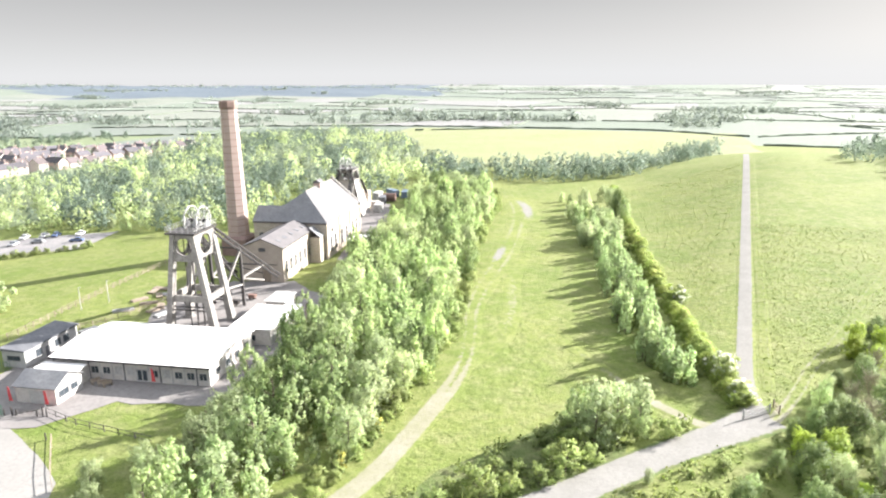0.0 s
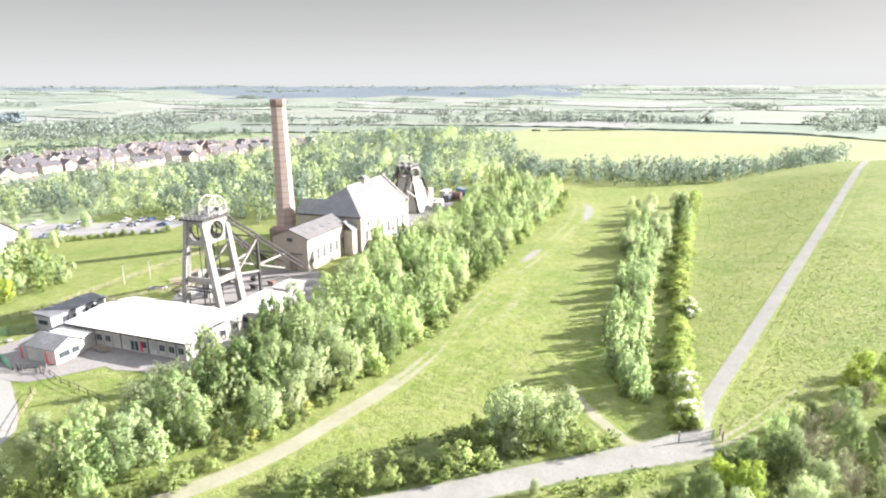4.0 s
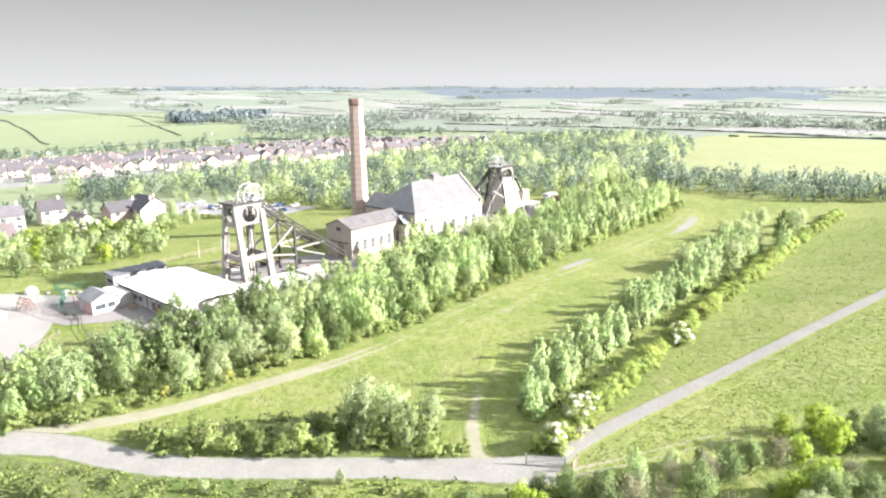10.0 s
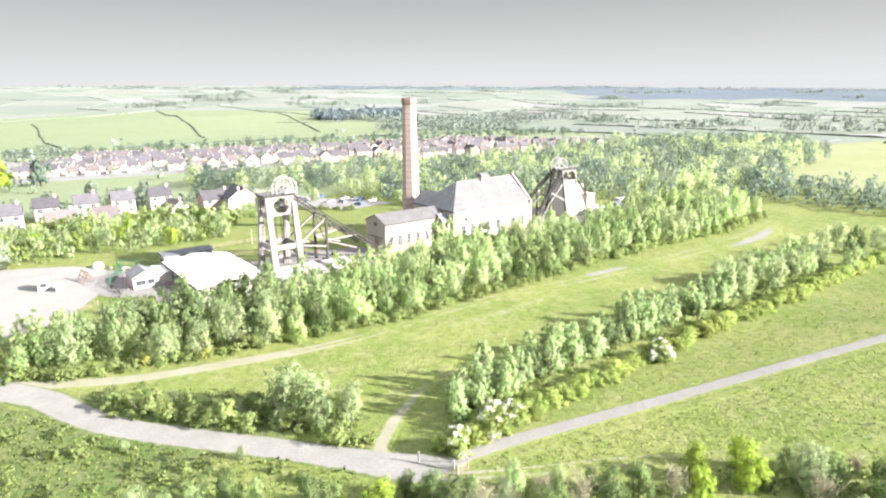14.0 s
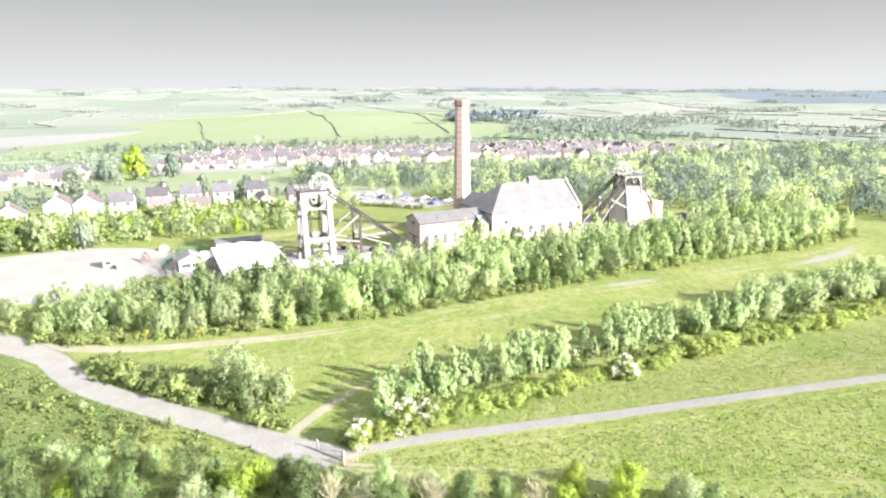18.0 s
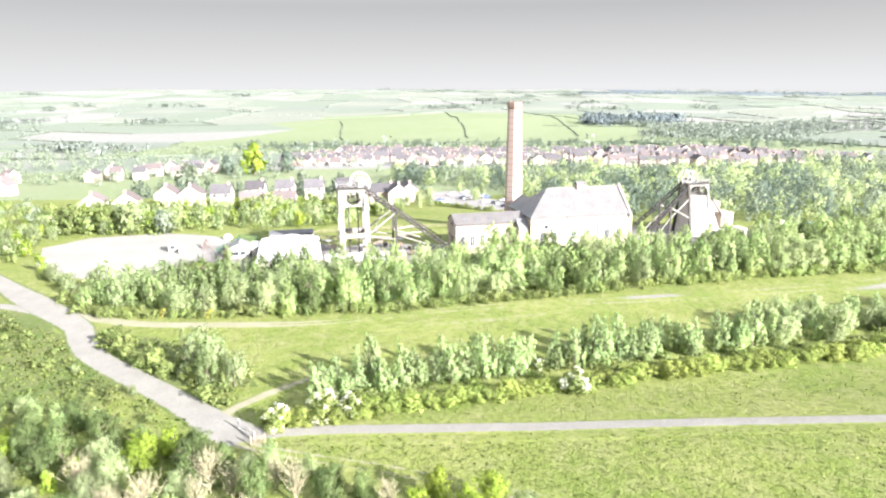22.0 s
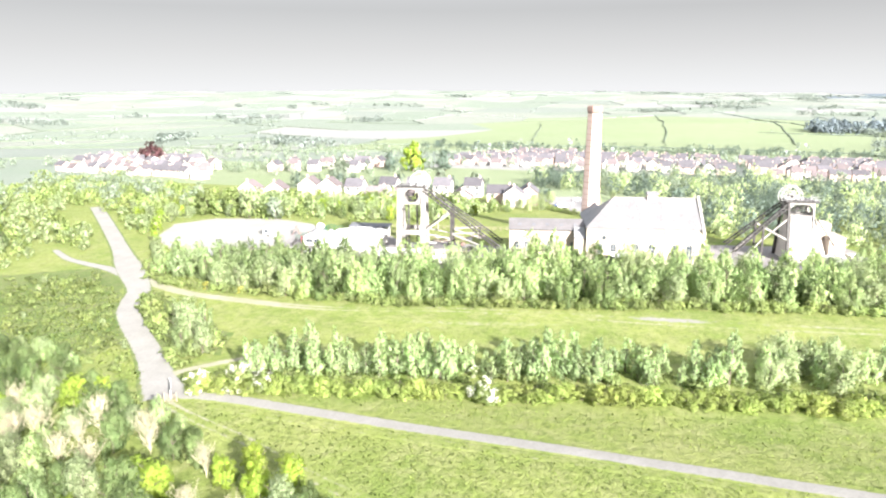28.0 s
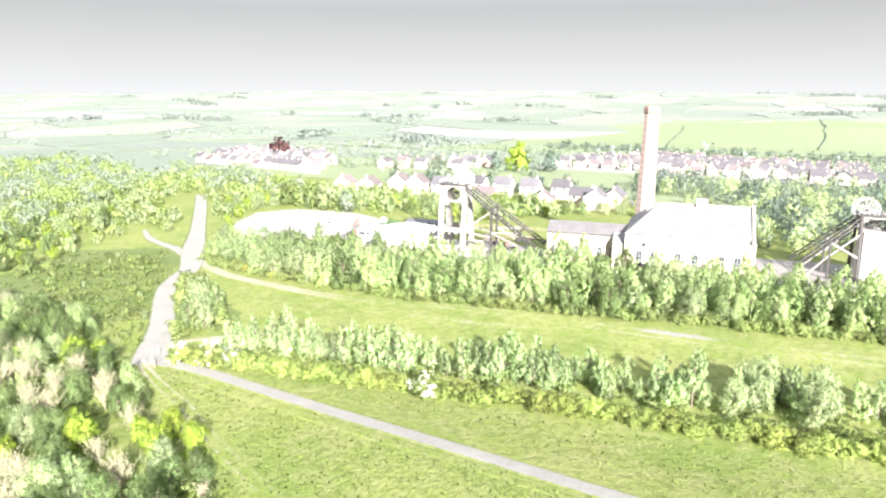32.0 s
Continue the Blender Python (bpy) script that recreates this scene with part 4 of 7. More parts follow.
def build_headstock_south():
    ob = thing("headstock", yard_at(0, 0, 0), "concrete colliery headstock with two white winding wheels", "headstock", "pit headstocks")
    uc, g, top = -9.5, YARD - 0.1, 16.6
    vs, vn = -53.4, -46.4
    at = lambda s, z: uc + s * (4.75 - 2.75 * (z - g) / (top - g))
    for s in (-1, 1):
        for v in (vs, vn):
            b = Build()
            b.hexa([(at(s, g) + a * 0.62, v + c * 0.78, g) for a, c in ((-1, -1), (1, -1), (1, 1), (-1, 1))],
                   [(at(s, top) + a * 0.42, v + c * 0.62, top) for a, c in ((-1, -1), (1, -1), (1, 1), (-1, 1))])
            part("leg", b, CONCRETE, ob)
            f = Build()
            f.box(at(s, g) - 0.95, at(s, g) + 0.95, v - 0.95, v + 0.95, g - 0.2, g + 0.45)
            part("footing", f, CONCRETE, ob)
    z0, z1 = 11.6, 16.55
    for v, sg in ((vs, -1), (vn, 1)):
        b = Build()
        b.pierced(((at(-1, z0), v, z0), (at(1, z0), v, z0), (at(1, z1), v, z1), (at(-1, z1), v, z1)), 1.72, 0.4, (0, 1, 0))
        part("ring_panel", b, CONCRETE, ob, "concrete panel with a round opening")
        for z, hgt in ((3.6, 1.3), (11.5, 0.6)):
            b = Build()
            b.beam((at(-1, z), v, z), (at(1, z), v, z), 0.5, hgt)
            part("crossbeam", b, CONCRETE, ob)
        for z in (1.9, 1.2):
            b = Build()
            b.beam((at(-1, z), v, z), (at(1, z), v, z), 0.2, 0.22)
            part("crossbeam", b, STEEL, ob)
    for s in (-1, 1):
        b = Build()
        b.pierced(((at(s, z0), vs, z0), (at(s, z0), vn, z0), (at(s, z1), vn, z1), (at(s, z1), vs, z1)), 2.0, 0.4, (s, 0, 0))
        part("ring_panel", b, CONCRETE, ob, "concrete panel with a round opening")
        for k in (-0.7, 0.0, 0.7):
            b = Build()
            b.beam((at(s, 14.0) + s * 0.3, vs + 0.6, 14.0 + k), (at(s, 14.0) + s * 0.3, vn - 0.6, 14.0 + k), 0.07)
            part("ring_bar", b, STEEL, ob)
        b = Build()
        b.beam((at(s, 3.6), vs, 3.6), (at(s, 3.6), vn, 3.6), 0.55, 1.3)
        part("crossbeam", b, CONCRETE, ob)
        # haunches that round the openings
        for v, d in ((vs, 1), (vn, -1)):
            for z, up in ((11.6, -1), (4.2, 1), (3.0, -1)):
                b = Build()
                x = at(s, z)
                b.hexa(((x - 0.22, v, z), (x + 0.22, v, z), (x + 0.22, v + d * 1.25, z), (x - 0.22, v + d * 1.25, z)),
                       ((x - 0.22, v, z + up * 1.3), (x + 0.22, v, z + up * 1.3), (x + 0.22, v + d * 0.45, z + up * 1.3), (x - 0.22, v + d * 0.45, z + up * 1.3)))
                part("haunch", b, CONCRETE, ob)
    winding_wheel(ob, (uc, (vs + vn) / 2, 14.1), 1.8, STEEL)
    # platform with the wheels
    b = Build()
    b.box(uc - 3.2, uc + 2.9, vs - 1.0, vn + 0.7, top, top + 0.35)
    part("platform", b, STEEL, ob)
    railing(ob, ((uc - 3.1, vs - 0.9, top + 0.35), (uc + 2.8, vs - 0.9, top + 0.35), (uc + 2.8, vn + 0.6, top + 0.35)))
    railing(ob, ((uc - 3.1, vs - 0.9, top + 0.35), (uc - 3.1, vn + 0.6, top + 0.35), (uc + 2.8, vn + 0.6, top + 0.35)))
    for du in (-1.35, 1.15):
        winding_wheel(ob, (uc + du, -47.6, 18.1), 2.9, WHITE_PAINT)
        b = Build()
        b.beam((uc + du - 0.9, -47.6, 18.2), (uc + du + 0.9, -47.6, 18.2), 0.3)
        part("axle", b, STEEL, ob)
        for o in (-0.8, 0.8):
            b = Build()
            b.hexa([(uc + du + o + a * 0.18, -47.6 + c * 0.9, top + 0.3) for a, c in ((-1, -1), (1, -1), (1, 1), (-1, 1))], [(uc + du + o + a * 0.15, -47.6 + c * 0.3, 18.3) for a, c in ((-1, -1), (1, -1), (1, 1), (-1, 1))])
            part("bearing_stand", b, GREY_STEEL, ob)
    # back stays to the engine house side, with props
    for s, ut, ub in ((1, uc + 2.4, uc + 5.6), (-1, uc - 2.4, uc - 5.4)):
        stay_girder(ob, (ut, vn, 16.0), (ub, -23.6, -0.6), STEEL)
        m = Vector((ut, vn, 16.0)).lerp(Vector((ub, -23.6, -0.6)), 0.36)
        b = Build()
        b.beam((m.x, m.y, g), (m.x, m.y, m.z), 0.55)
        part("prop", b, STEEL, ob)
        q = Vector((ut, vn, 16.0)).lerp(Vector((ub, -23.6, -0.6)), 0.72)
        for tgt in ((at(s, 3.6), vn, 3.6), (q.x, q.y, q.z)):
            b = Build()
            b.beam((m.x, m.y, 3.4 if tgt[1] > m.y else m.z - 0.4), tgt, 0.42)
            part("strut", b, CONCRETE, ob)
        b = Build()
        b.beam((at(s, 3.6), vn, 3.4), (m.x, m.y, 1.9), 0.36)
        part("strut", b, CONCRETE, ob)
        b = Build()
        b.beam((m.x, m.y, 3.3), (q.x, q.y, q.z - 3.6), 0.36)
        part("strut", b, CONCRETE, ob)
    for k in (0.36, 0.72):
        e, w = Vector((uc + 2.4, vn, 16.0)).lerp(Vector((uc + 5.6, -23.6, -0.6)), k), Vector((uc - 2.4, vn, 16.0)).lerp(Vector((uc - 5.4, -23.6, -0.6)), k)
        b = Build()
        b.beam(e, w, 0.3)
        part("crossbeam", b, STEEL, ob)
        b = Build()
        b.beam((e.x, e.y, 2.0), (w.x, w.y, e.z), 0.2)
        part("brace", b, STEEL, ob)
    # cage guides inside the tower
    for du in (-1.4, 0.0, 1.4):
        for v in (-51.2, -48.6):
            b = Build()
            b.beam((uc + du, v, g), (uc + du, v, top), 0.16)
            part("guide", b, STEEL, ob)


def build_headstock_north():
    ob = thing("headstock", yard_at(0, 0, 0), "steel headstock with white wheel above a pale boarded casing", "headstock", "pit headstocks")
    uc, g, top = -12.0, YARD - 0.1, 13.4
    v0, v1 = 55.6, 62.2
    b = Build()
    b.hexa(((uc - 5.6, v0 + 0.4, g), (uc + 5.6, v0 + 0.4, g), (uc + 5.6, v1 + 4.0, g), (uc - 5.6, v1 + 4.0, g)), ((uc - 2.7, v0 + 0.8, 9.6), (uc + 2.7, v0 + 0.8, 9.6), (uc + 2.7, v1 + 0.4, 9.6), (uc - 2.7, v1 + 0.4, 9.6)))
    part("casing", b, RENDER_WALL, ob, "pale boarded shaft casing")
    at = lambda s, z: uc + s * (5.2 - 3.0 * (z - g) / (top - g))
    for s in (-1, 1):
        for v in (v0, v1):
            b = Build()
            b.beam((at(s, g), v, g), (at(s, top), v, top), 0.7, 0.7, 0.5)
            part("leg", b, CONCRETE if v == v1 else STEEL, ob)
        for z, deep in ((13.0, 0.5), (9.7, 0.35)):
            b = Build()
            b.beam((at(s, z), v0, z), (at(s, z), v1, z), 0.4, deep)
            part("crossbeam", b, CONCRETE, ob)
        for v, d in ((v0, 1), (v1, -1)):
            b = Build()
            b.hexa([(at(s, 12.8) + q, v + d * p, 12.9) for q, p in ((-0.2, 0), (0.2, 0), (0.2, 1.3), (-0.2, 1.3))], [(at(s, 11.8) + q, v + d * p, 11.6) for q, p in ((-0.2, 0), (0.2, 0), (0.2, 0.35), (-0.2, 0.35))])
            part("haunch", b, CONCRETE, ob)
        for k in (-0.6, 0.1, 0.7):
            b = Build()
            b.beam((at(s, 11.5), v0 + 1.7, 11.5 + k), (at(s, 11.5), v1 - 1.7, 11.5 + k), 0.09)
            part("ring_bar", b, STEEL, ob)
    for v in (v0, v1):
        b = Build()
        b.pierced(((at(-1, 9.7), v, 9.7), (at(1, 9.7), v, 9.7), (at(1, 13.2), v, 13.2), (at(-1, 13.2), v, 13.2)), 1.3, 0.4, (0, 1, 0))
        part("ring_panel", b, CONCRETE, ob, "concrete panel with a round opening")
    b = Build()
    b.box(uc - 3.0, uc + 2.8, v0 - 1.0, v1 + 1.2, top, top + 0.35)
    part("platform", b, STEEL, ob)
    railing(ob, ((uc + 2.7, v0 - 0.9, top + 0.35), (uc + 2.7, v1 + 1.1, top + 0.35), (uc - 2.9, v1 + 1.1, top + 0.35)))
    for du in (-1.3, 1.1):
        winding_wheel(ob, (uc + du, 56.6, 14.8), 2.9, WHITE_PAINT)
        b = Build()
        b.beam((uc + du - 0.9, 56.6, 14.8), (uc + du + 0.9, 56.6, 14.8), 0.3)
        part("axle", b, STEEL, ob)
        b = Build()
        b.hexa([(uc + du + a, 56.6 + c, top + 0.3) for a, c in ((-.9, -.9), (-.6, -.9), (-.6, .9), (-.9, .9))], [(uc + du + a, 56.6 + c, 15.0) for a, c in ((-.9, -.3), (-.6, -.3), (-.6, .3), (-.9, .3))])
        part("bearing_stand", b, GREY_STEEL, ob)
    for s, ut, ub in ((1, uc + 2.3, uc + 4.4), (-1, uc - 2.3, uc - 4.4)):
        stay_girder(ob, (ut, v0, 12.8), (ub, 41.5, -0.2), STEEL, 16)
        m = Vector((ut, v0, 12.8)).lerp(Vector((ub, 41.5, -0.2)), 0.45)
        b = Build()
        b.beam((m.x, m.y, g), m, 0.5)
        part("prop", b, STEEL, ob)
        b = Build()
        b.beam((m.x, m.y, m.z - 0.5), (at(s, 3.0), v0, 3.0), 0.5)
        part("strut", b, CONCRETE, ob)
        b = Build()
        b.beam((m.x, m.y, 3.0), (at(s, 9.0), v0, 9.0), 0.45)
        part("strut", b, CONCRETE, ob)
        b = Build()
        b.beam((ub, 43.5, g), (m.x, m.y, 3.2), 0.4)
        part("strut", b, CONCRETE, ob)
    winding_wheel(ob, (uc, (v0 + v1) / 2, 11.4), 1.5, STEEL)
    for a in (-1, 1):
        b = Build()
        b.beam((uc + a * 1.2, v0, 10.4), (uc + a * 1.2, v1, 12.4), 0.3)
        part("brace", b, STEEL, ob)
    st = Build()
    st.beam((uc + 3.6, v1 + 0.6, 9.2), (uc + 4.6, v1 + 5.6, 1.8), 1.0, 0.2)
    part("stair_flight", st, STEEL, ob)
    bx = Build()
    bx.box(uc - 3, uc + 4.8, v1 + 4.2, v1 + 8.4, g, 4.2)
    part("plant_room", bx, BUFF, ob, "low pale flat-roofed plant room")
    bx = Build()
    bx.box(uc - 4, uc + 1.5, v1 + 1.5, v1 + 5.6, g, 7.4)
    part("plant_room", bx, BUFF, ob)


def build_museum():
    ob = thing("visitor_hall", yard_at(0, 0, 0), "long low hall with a bright white shallow roof and panelled front", "building")
    u0, u1, v0, v1, g, ev = -21.8, 6.2, -75.8, -60.2, YARD, 0.45
    b = wall_block(u0, u1, v0, v1, g, ev, 0.25)
    part("wall", b, RENDER_WALL, ob)
    r = Build()
    vm = (v0 + v1) / 2
    slope(r, (u0 - 0.5, v0 - 0.6, ev), (u1 + 0.5, v0 - 0.6, ev), (u1 + 0.5, vm, ev + 0.9), (u0 - 0.5, vm, ev + 0.9), 0.16)
    part("roof", r, WHITE_SHEET, ob)
    r = Build()
    slope(r, (u1 + 0.5, v1 + 0.6, ev), (u0 - 0.5, v1 + 0.6, ev), (u0 - 0.5, vm, ev + 0.9), (u1 + 0.5, vm, ev + 0.9), 0.16)
    part("roof", r, WHITE_SHEET, ob)
    f = Build()
    f.box(u0 - 0.55, u1 + 0.55, v0 - 0.72, v0 - 0.6, ev - 0.12, ev + 0.16)
    part("fascia", f, STEEL, ob)
    n = 13
    for i in range(n + 1):
        u = u0 + (u1 - u0) * i / n
        p = Build()
        p.box(u - 0.11, u + 0.11, v0 - 0.10, v0, g, ev)
        part("pilaster", p, FELT if i % 3 == 0 else GREY_STEEL, ob)
    for i in range(n):
        u = u0 + (u1 - u0) * (i + 0.5) / n
        if i in (5, 6, 9):
            w = Build()
            w.box(u - 0.7, u + 0.7, v0 - 0.05, v0, g + 1.0, ev - 0.9)
            part("panel", w, GREY_STEEL, ob)
        elif i == 7:
            d = Build()
            d.box(u - 0.95, u + 0.95, v0 - 0.08, v0, g, g + 2.3)
            dr = part("door", d, GREY_STEEL, ob, "grey glazed double entrance door")
            for s in (-1, 1):
                q = Build()
                q.face((u + s * 0.1, v0 - 0.09, g + 0.3), (u + s * 0.85, v0 - 0.09, g + 0.3), (u + s * 0.85, v0 - 0.09, g + 2.1), (u + s * 0.1, v0 - 0.09, g + 2.1))
                part("pane", q, GLASS, dr)
        else:
            square_window(ob, (u, v0, g + 1.05), 1.25, 1.15, "s")
    for v in (-73, -69.5, -66, -62.5):
        square_window(ob, (u1, v, g + 1.05), 1.3, 1.15, "e")
    lk = thing("lobby", yard_at(0, 0, 0), "low flat-roofed white link lobby", "building")
    b = Build()
    b.box(-22.6, -15.2, -79.0, -76.0, YARD, -0.3)
    part("wall", b, RENDER_WALL, lk)
    b = Build()
    b.box(-22.8, -15.0, -79.2, -76.5, -0.3, -0.12)
    part("roof", b, WHITE_SHEET, lk)


def build_sheds():
    ob = thing("shed", yard_at(0, 0, 0), "small panelled shop shed with grey pitched roof", "shed")
    u0, u1, v0, v1, g, ev, rg = -21.0, -14.0, -85.2, -79.4, YARD, -0.2, 1.25
    vm = (v0 + v1) / 2
    b = wall_block(u0, u1, v0, v1, g, ev, 0.2)
    for u in (u0, u1 - 0.2):
        b.hexa(((u, v0, ev), (u + 0.2, v0, ev), (u + 0.2, v1, ev), (u, v1, ev)), ((u, vm - 0.05, rg), (u + 0.2, vm - 0.05, rg), (u + 0.2, vm + 0.05, rg), (u, vm + 0.05, rg)))
    part("wall", b, RENDER_WALL, ob)
    for sg, ve in ((1, v0 - 0.3), (-1, v1 + 0.3)):
        r = Build()
        ends = ((u0 - 0.3, ve, ev - 0.1), (u1 + 0.3, ve, ev - 0.1)) if sg > 0 else ((u1 + 0.3, ve, ev - 0.1), (u0 - 0.3, ve, ev - 0.1))
        tops = ((u1 + 0.3, vm, rg), (u0 - 0.3, vm, rg)) if sg > 0 else ((u0 - 0.3, vm, rg), (u1 + 0.3, vm, rg))
        slope(r, *ends, *tops, 0.12)
        part("roof", r, SLATE, ob)
    square_window(ob, (u1, vm - 1.2, g + 1.0), 2.0, 0.9, "e", FELT)
    square_window(ob, (u1, vm + 1.2, g + 1.0), 1.6, 0.9, "e", FELT)
    d = Build()
    d.box(u1, u1 + 0.06, v1 - 1.1, v1 - 0.2, g, g + 2.05)
    part("door", d, GREY_STEEL, ob)
    d = Build()
    d.box(-18.6, -15.6, v0 - 0.05, v0, g, g + 2.2)
    part("shutter", d, WHITE_PAINT, ob, "white roller shutter")
    ob = thing("store", yard_at(0, 0, 0), "long white portable store with a dark felt roof", "shed")
    u0, u1, v0, v1 = -33.2, -28.8, -74.2, -61.2
    b = wall_block(u0, u1, v0, v1, g, 0.2, 0.2)
    part("wall", b, WHITE_PAINT, ob)
    r = Build()
    r.hexa(((u0 - 0.3, v0 - 0.3, 0.2), (u1 + 0.3, v0 - 0.3, 0.05), (u1 + 0.3, v1 + 0.3, 0.05), (u0 - 0.3, v1 + 0.3, 0.2)), ((u0 - 0.3, v0 - 0.3, 0.62), (u1 + 0.3, v0 - 0.3, 0.3), (u1 + 0.3, v1 + 0.3, 0.3), (u0 - 0.3, v1 + 0.3, 0.62)))
    part("roof", r, FELT, ob)
    for v in (-71, -66.4, -64.2):
        square_window(ob, (u1, v, g + 1.1), 1.3, 1.2, "e", FELT)
    d = Build()
    d.box(u1, u1 + 0.06, -69.4, -68.4, g, g + 2.05)
    part("door", d, FELT, ob)
    square_window(ob, (-31, v0, g + 1.4), 2.4, 0.7, "s", FELT)
    for nm, (a0, a1, c0, c1, h), mat, lab in (
            ("low_store", (1.2, 9.0, -58.4, -46.0, 0.15), WHITE_SHEET, "low flat store with a bright white sheet roof"),
            ("cabin", (1.6, 5.6, -43.6, -37.4, 0.2), WHITE_PAINT, "white site cabin beside the headstock"),
            ("cabin", (6.0, 9.2, -47.2, -43.2, -0.4), WHITE_SHEET, "small pale site cabin")):
        ob = thing(nm, yard_at(0, 0, 0), lab, "shed")
        b = wall_block(a0, a1, c0, c1, g, h, 0.2)
        part("wall", b, RENDER_WALL, ob)
        r = Build()
        r.box(a0 - 0.3, a1 + 0.3, c0 - 0.3, c1 + 0.3, h, h + 0.22)
        part("roof", r, mat, ob)
        square_window(ob, ((a0 + a1) / 2, c0, g + 1.0), 1.8, 0.9, "s", FELT)
        d = Build()
        d.box(a1, a1 + 0.06, c0 + 0.8, c0 + 1.8, g, g + 2.0)
        part("door", d, GREY_STEEL, ob)
    # dark hopper and skips beyond the engine house
    ob = thing("hopper", yard_at(6.0, 9.0), "black steel coal hopper with a pale canopy", "hopper")
    b = Build()
    b.hexa(((-1.6, -2.6, 0), (1.6, -2.6, 0), (1.6, 2.6, 0), (-1.6, 2.6, 0)), ((-2.1, -3.1, 2.4), (2.1, -3.1, 2.4), (2.1, 3.1, 2.4), (-2.1, 3.1, 2.4)))
    part("bin", b, STEEL, ob)
    b = Build()
    b.box(-2.4, 2.4, -3.4, 3.4, 4.1, 4.3)
    part("canopy", b, WHITE_SHEET, ob)
    for x in (-2, 2):
        for y in (-3, 3):
            b = Build()
            b.beam((x, y, 0), (x, y, 4.1), 0.14)
            part("post", b, STEEL, ob)
    ob = thing("container", yard_at(0, 96, YARD, 6), "grey-blue steel container behind the north headstock", "container")
    for i, (x, y, m) in enumerate(((0, 0, BLUE_SHEET), (4.5, -1.0, GREY_STEEL))):
        b = Build()
        b.box(x - 1.2, x + 1.2, y - 3, y + 3, 0, 2.6)
        part("body", b, m, ob)
    for x, y, turn, size, m, lab in ((-106, 216, 14, (2.6, 5.6, 2.7), GREY_STEEL, "grey steel site container"), (-111.5, 231, 20, (2.5, 6.0, 2.6), FELT, "dark grey steel container in the yard"),
                                     (-117, 238, 8, (2.6, 6.0, 2.8), WHITE_PAINT, "pale grey portable cabin in the yard"), (-110.5, 222, 100, (2.4, 4.0, 2.3), RENDER_WALL, "small cream store cabin"), (-114, 246, 60, (2.4, 6.0, 2.6), BLUE_SHEET, "blue steel shipping container")):
        ob = thing("container", pose(x, y, YARD, 0, 0, turn), lab, "container", "yard containers")
        w, d, h = size
        b = wall_block(-w / 2, w / 2, -d / 2, d / 2, 0, h, 0.12)
        part("body", b, m, ob)
        b = Build()
        b.box(-w / 2 - 0.06, w / 2 + 0.06, -d / 2 - 0.06, d / 2 + 0.06, h, h + 0.12)
        part("roof", b, m, ob)
        for e in (-1, 1):
            b = Build()
            b.box(e * w * 0.02 if e > 0 else -w * 0.46, w * 0.46 if e > 0 else -w * 0.02, -d / 2 - 0.05, -d / 2, 0.15, h - 0.15)
            dr = part("door", b, m, ob)
            b = Build()
            b.beam((e * w * 0.1, -d / 2 - 0.08, 0.2), (e * w * 0.1, -d / 2 - 0.08, h - 0.2), 0.05)
            part("lock_bar", b, STEEL, dr)
        for k in range(int(d / 0.9)):
            b = Build()
            y0 = -d / 2 + 0.4 + k * 0.9
            b.box(w / 2, w / 2 + 0.05, y0, y0 + 0.35, 0.1, h - 0.1)
            part("rib", b, m, ob)
    ob = thing("boiler", yard_at(-4, 86), "dark rusty brown boiler end lying in the yard", "boiler")
    b = Build()
    b.hoop((0, 0, 1.6), 1.6, 1.5, 5, "x", 16)
    part("drum", b, RUST, ob)
    b = Build()
    for y in (-1, 1):
        b.box(-2.2, 2.2, y - 0.2, y + 0.2, 0, 0.5)
    part("cradle", b, TIMBER, ob)


build_chimney()
build_engine_house()
build_annexe()
build_headstock_south()
build_headstock_north()
build_museum()
build_sheds()


# ---- trees ----
def cards(rng, centres, normals, size, flat=0.55):
    """Leaf sprays: one small pointed blade at each centre."""
    n = len(centres)
    nn = normals * (1 - flat * 0.5) + rng.normal(0, 0.65, (n, 3))
    nn /= np.linalg.norm(nn, axis=1)[:, None] + 1e-9
    t = np.cross(nn, np.cross(np.array([0, 0, 1.0]) + rng.normal(0, 0.55, (n, 3)), nn))
    t /= np.linalg.norm(t, axis=1)[:, None] + 1e-9
    s = np.cross(nn, t)
    a = (size * rng.uniform(0.6, 1.3, n))[:, None]
    w = a * rng.uniform(0.40, 0.72, (n, 1))
    a = a * 1.2
    flip = np.sum(nn * normals, 1) < 0
    s = np.where(flip[:, None], -s, s)
    v = np.stack([centres - t * a * 0.5, centres + t * a * 0.35 - s * w * 0.6, centres + t * a * 0.35 + s * w * 0.6 + np.array([0, 0, -0.12]) * a], 1)
    turned = np.cross(v[:, 1] - v[:, 0], v[:, 2] - v[:, 0])
    wrong = np.sum(turned * normals, 1) < 0
    v[wrong] = v[wrong][:, [0, 2, 1]]
    soft = normals + rng.normal(0, 0.22, (n, 3))
    soft /= np.linalg.norm(soft, axis=1)[:, None] + 1e-9
    return np.concatenate([v.reshape(-1, 3), np.repeat(soft, 3, 0)], 1)


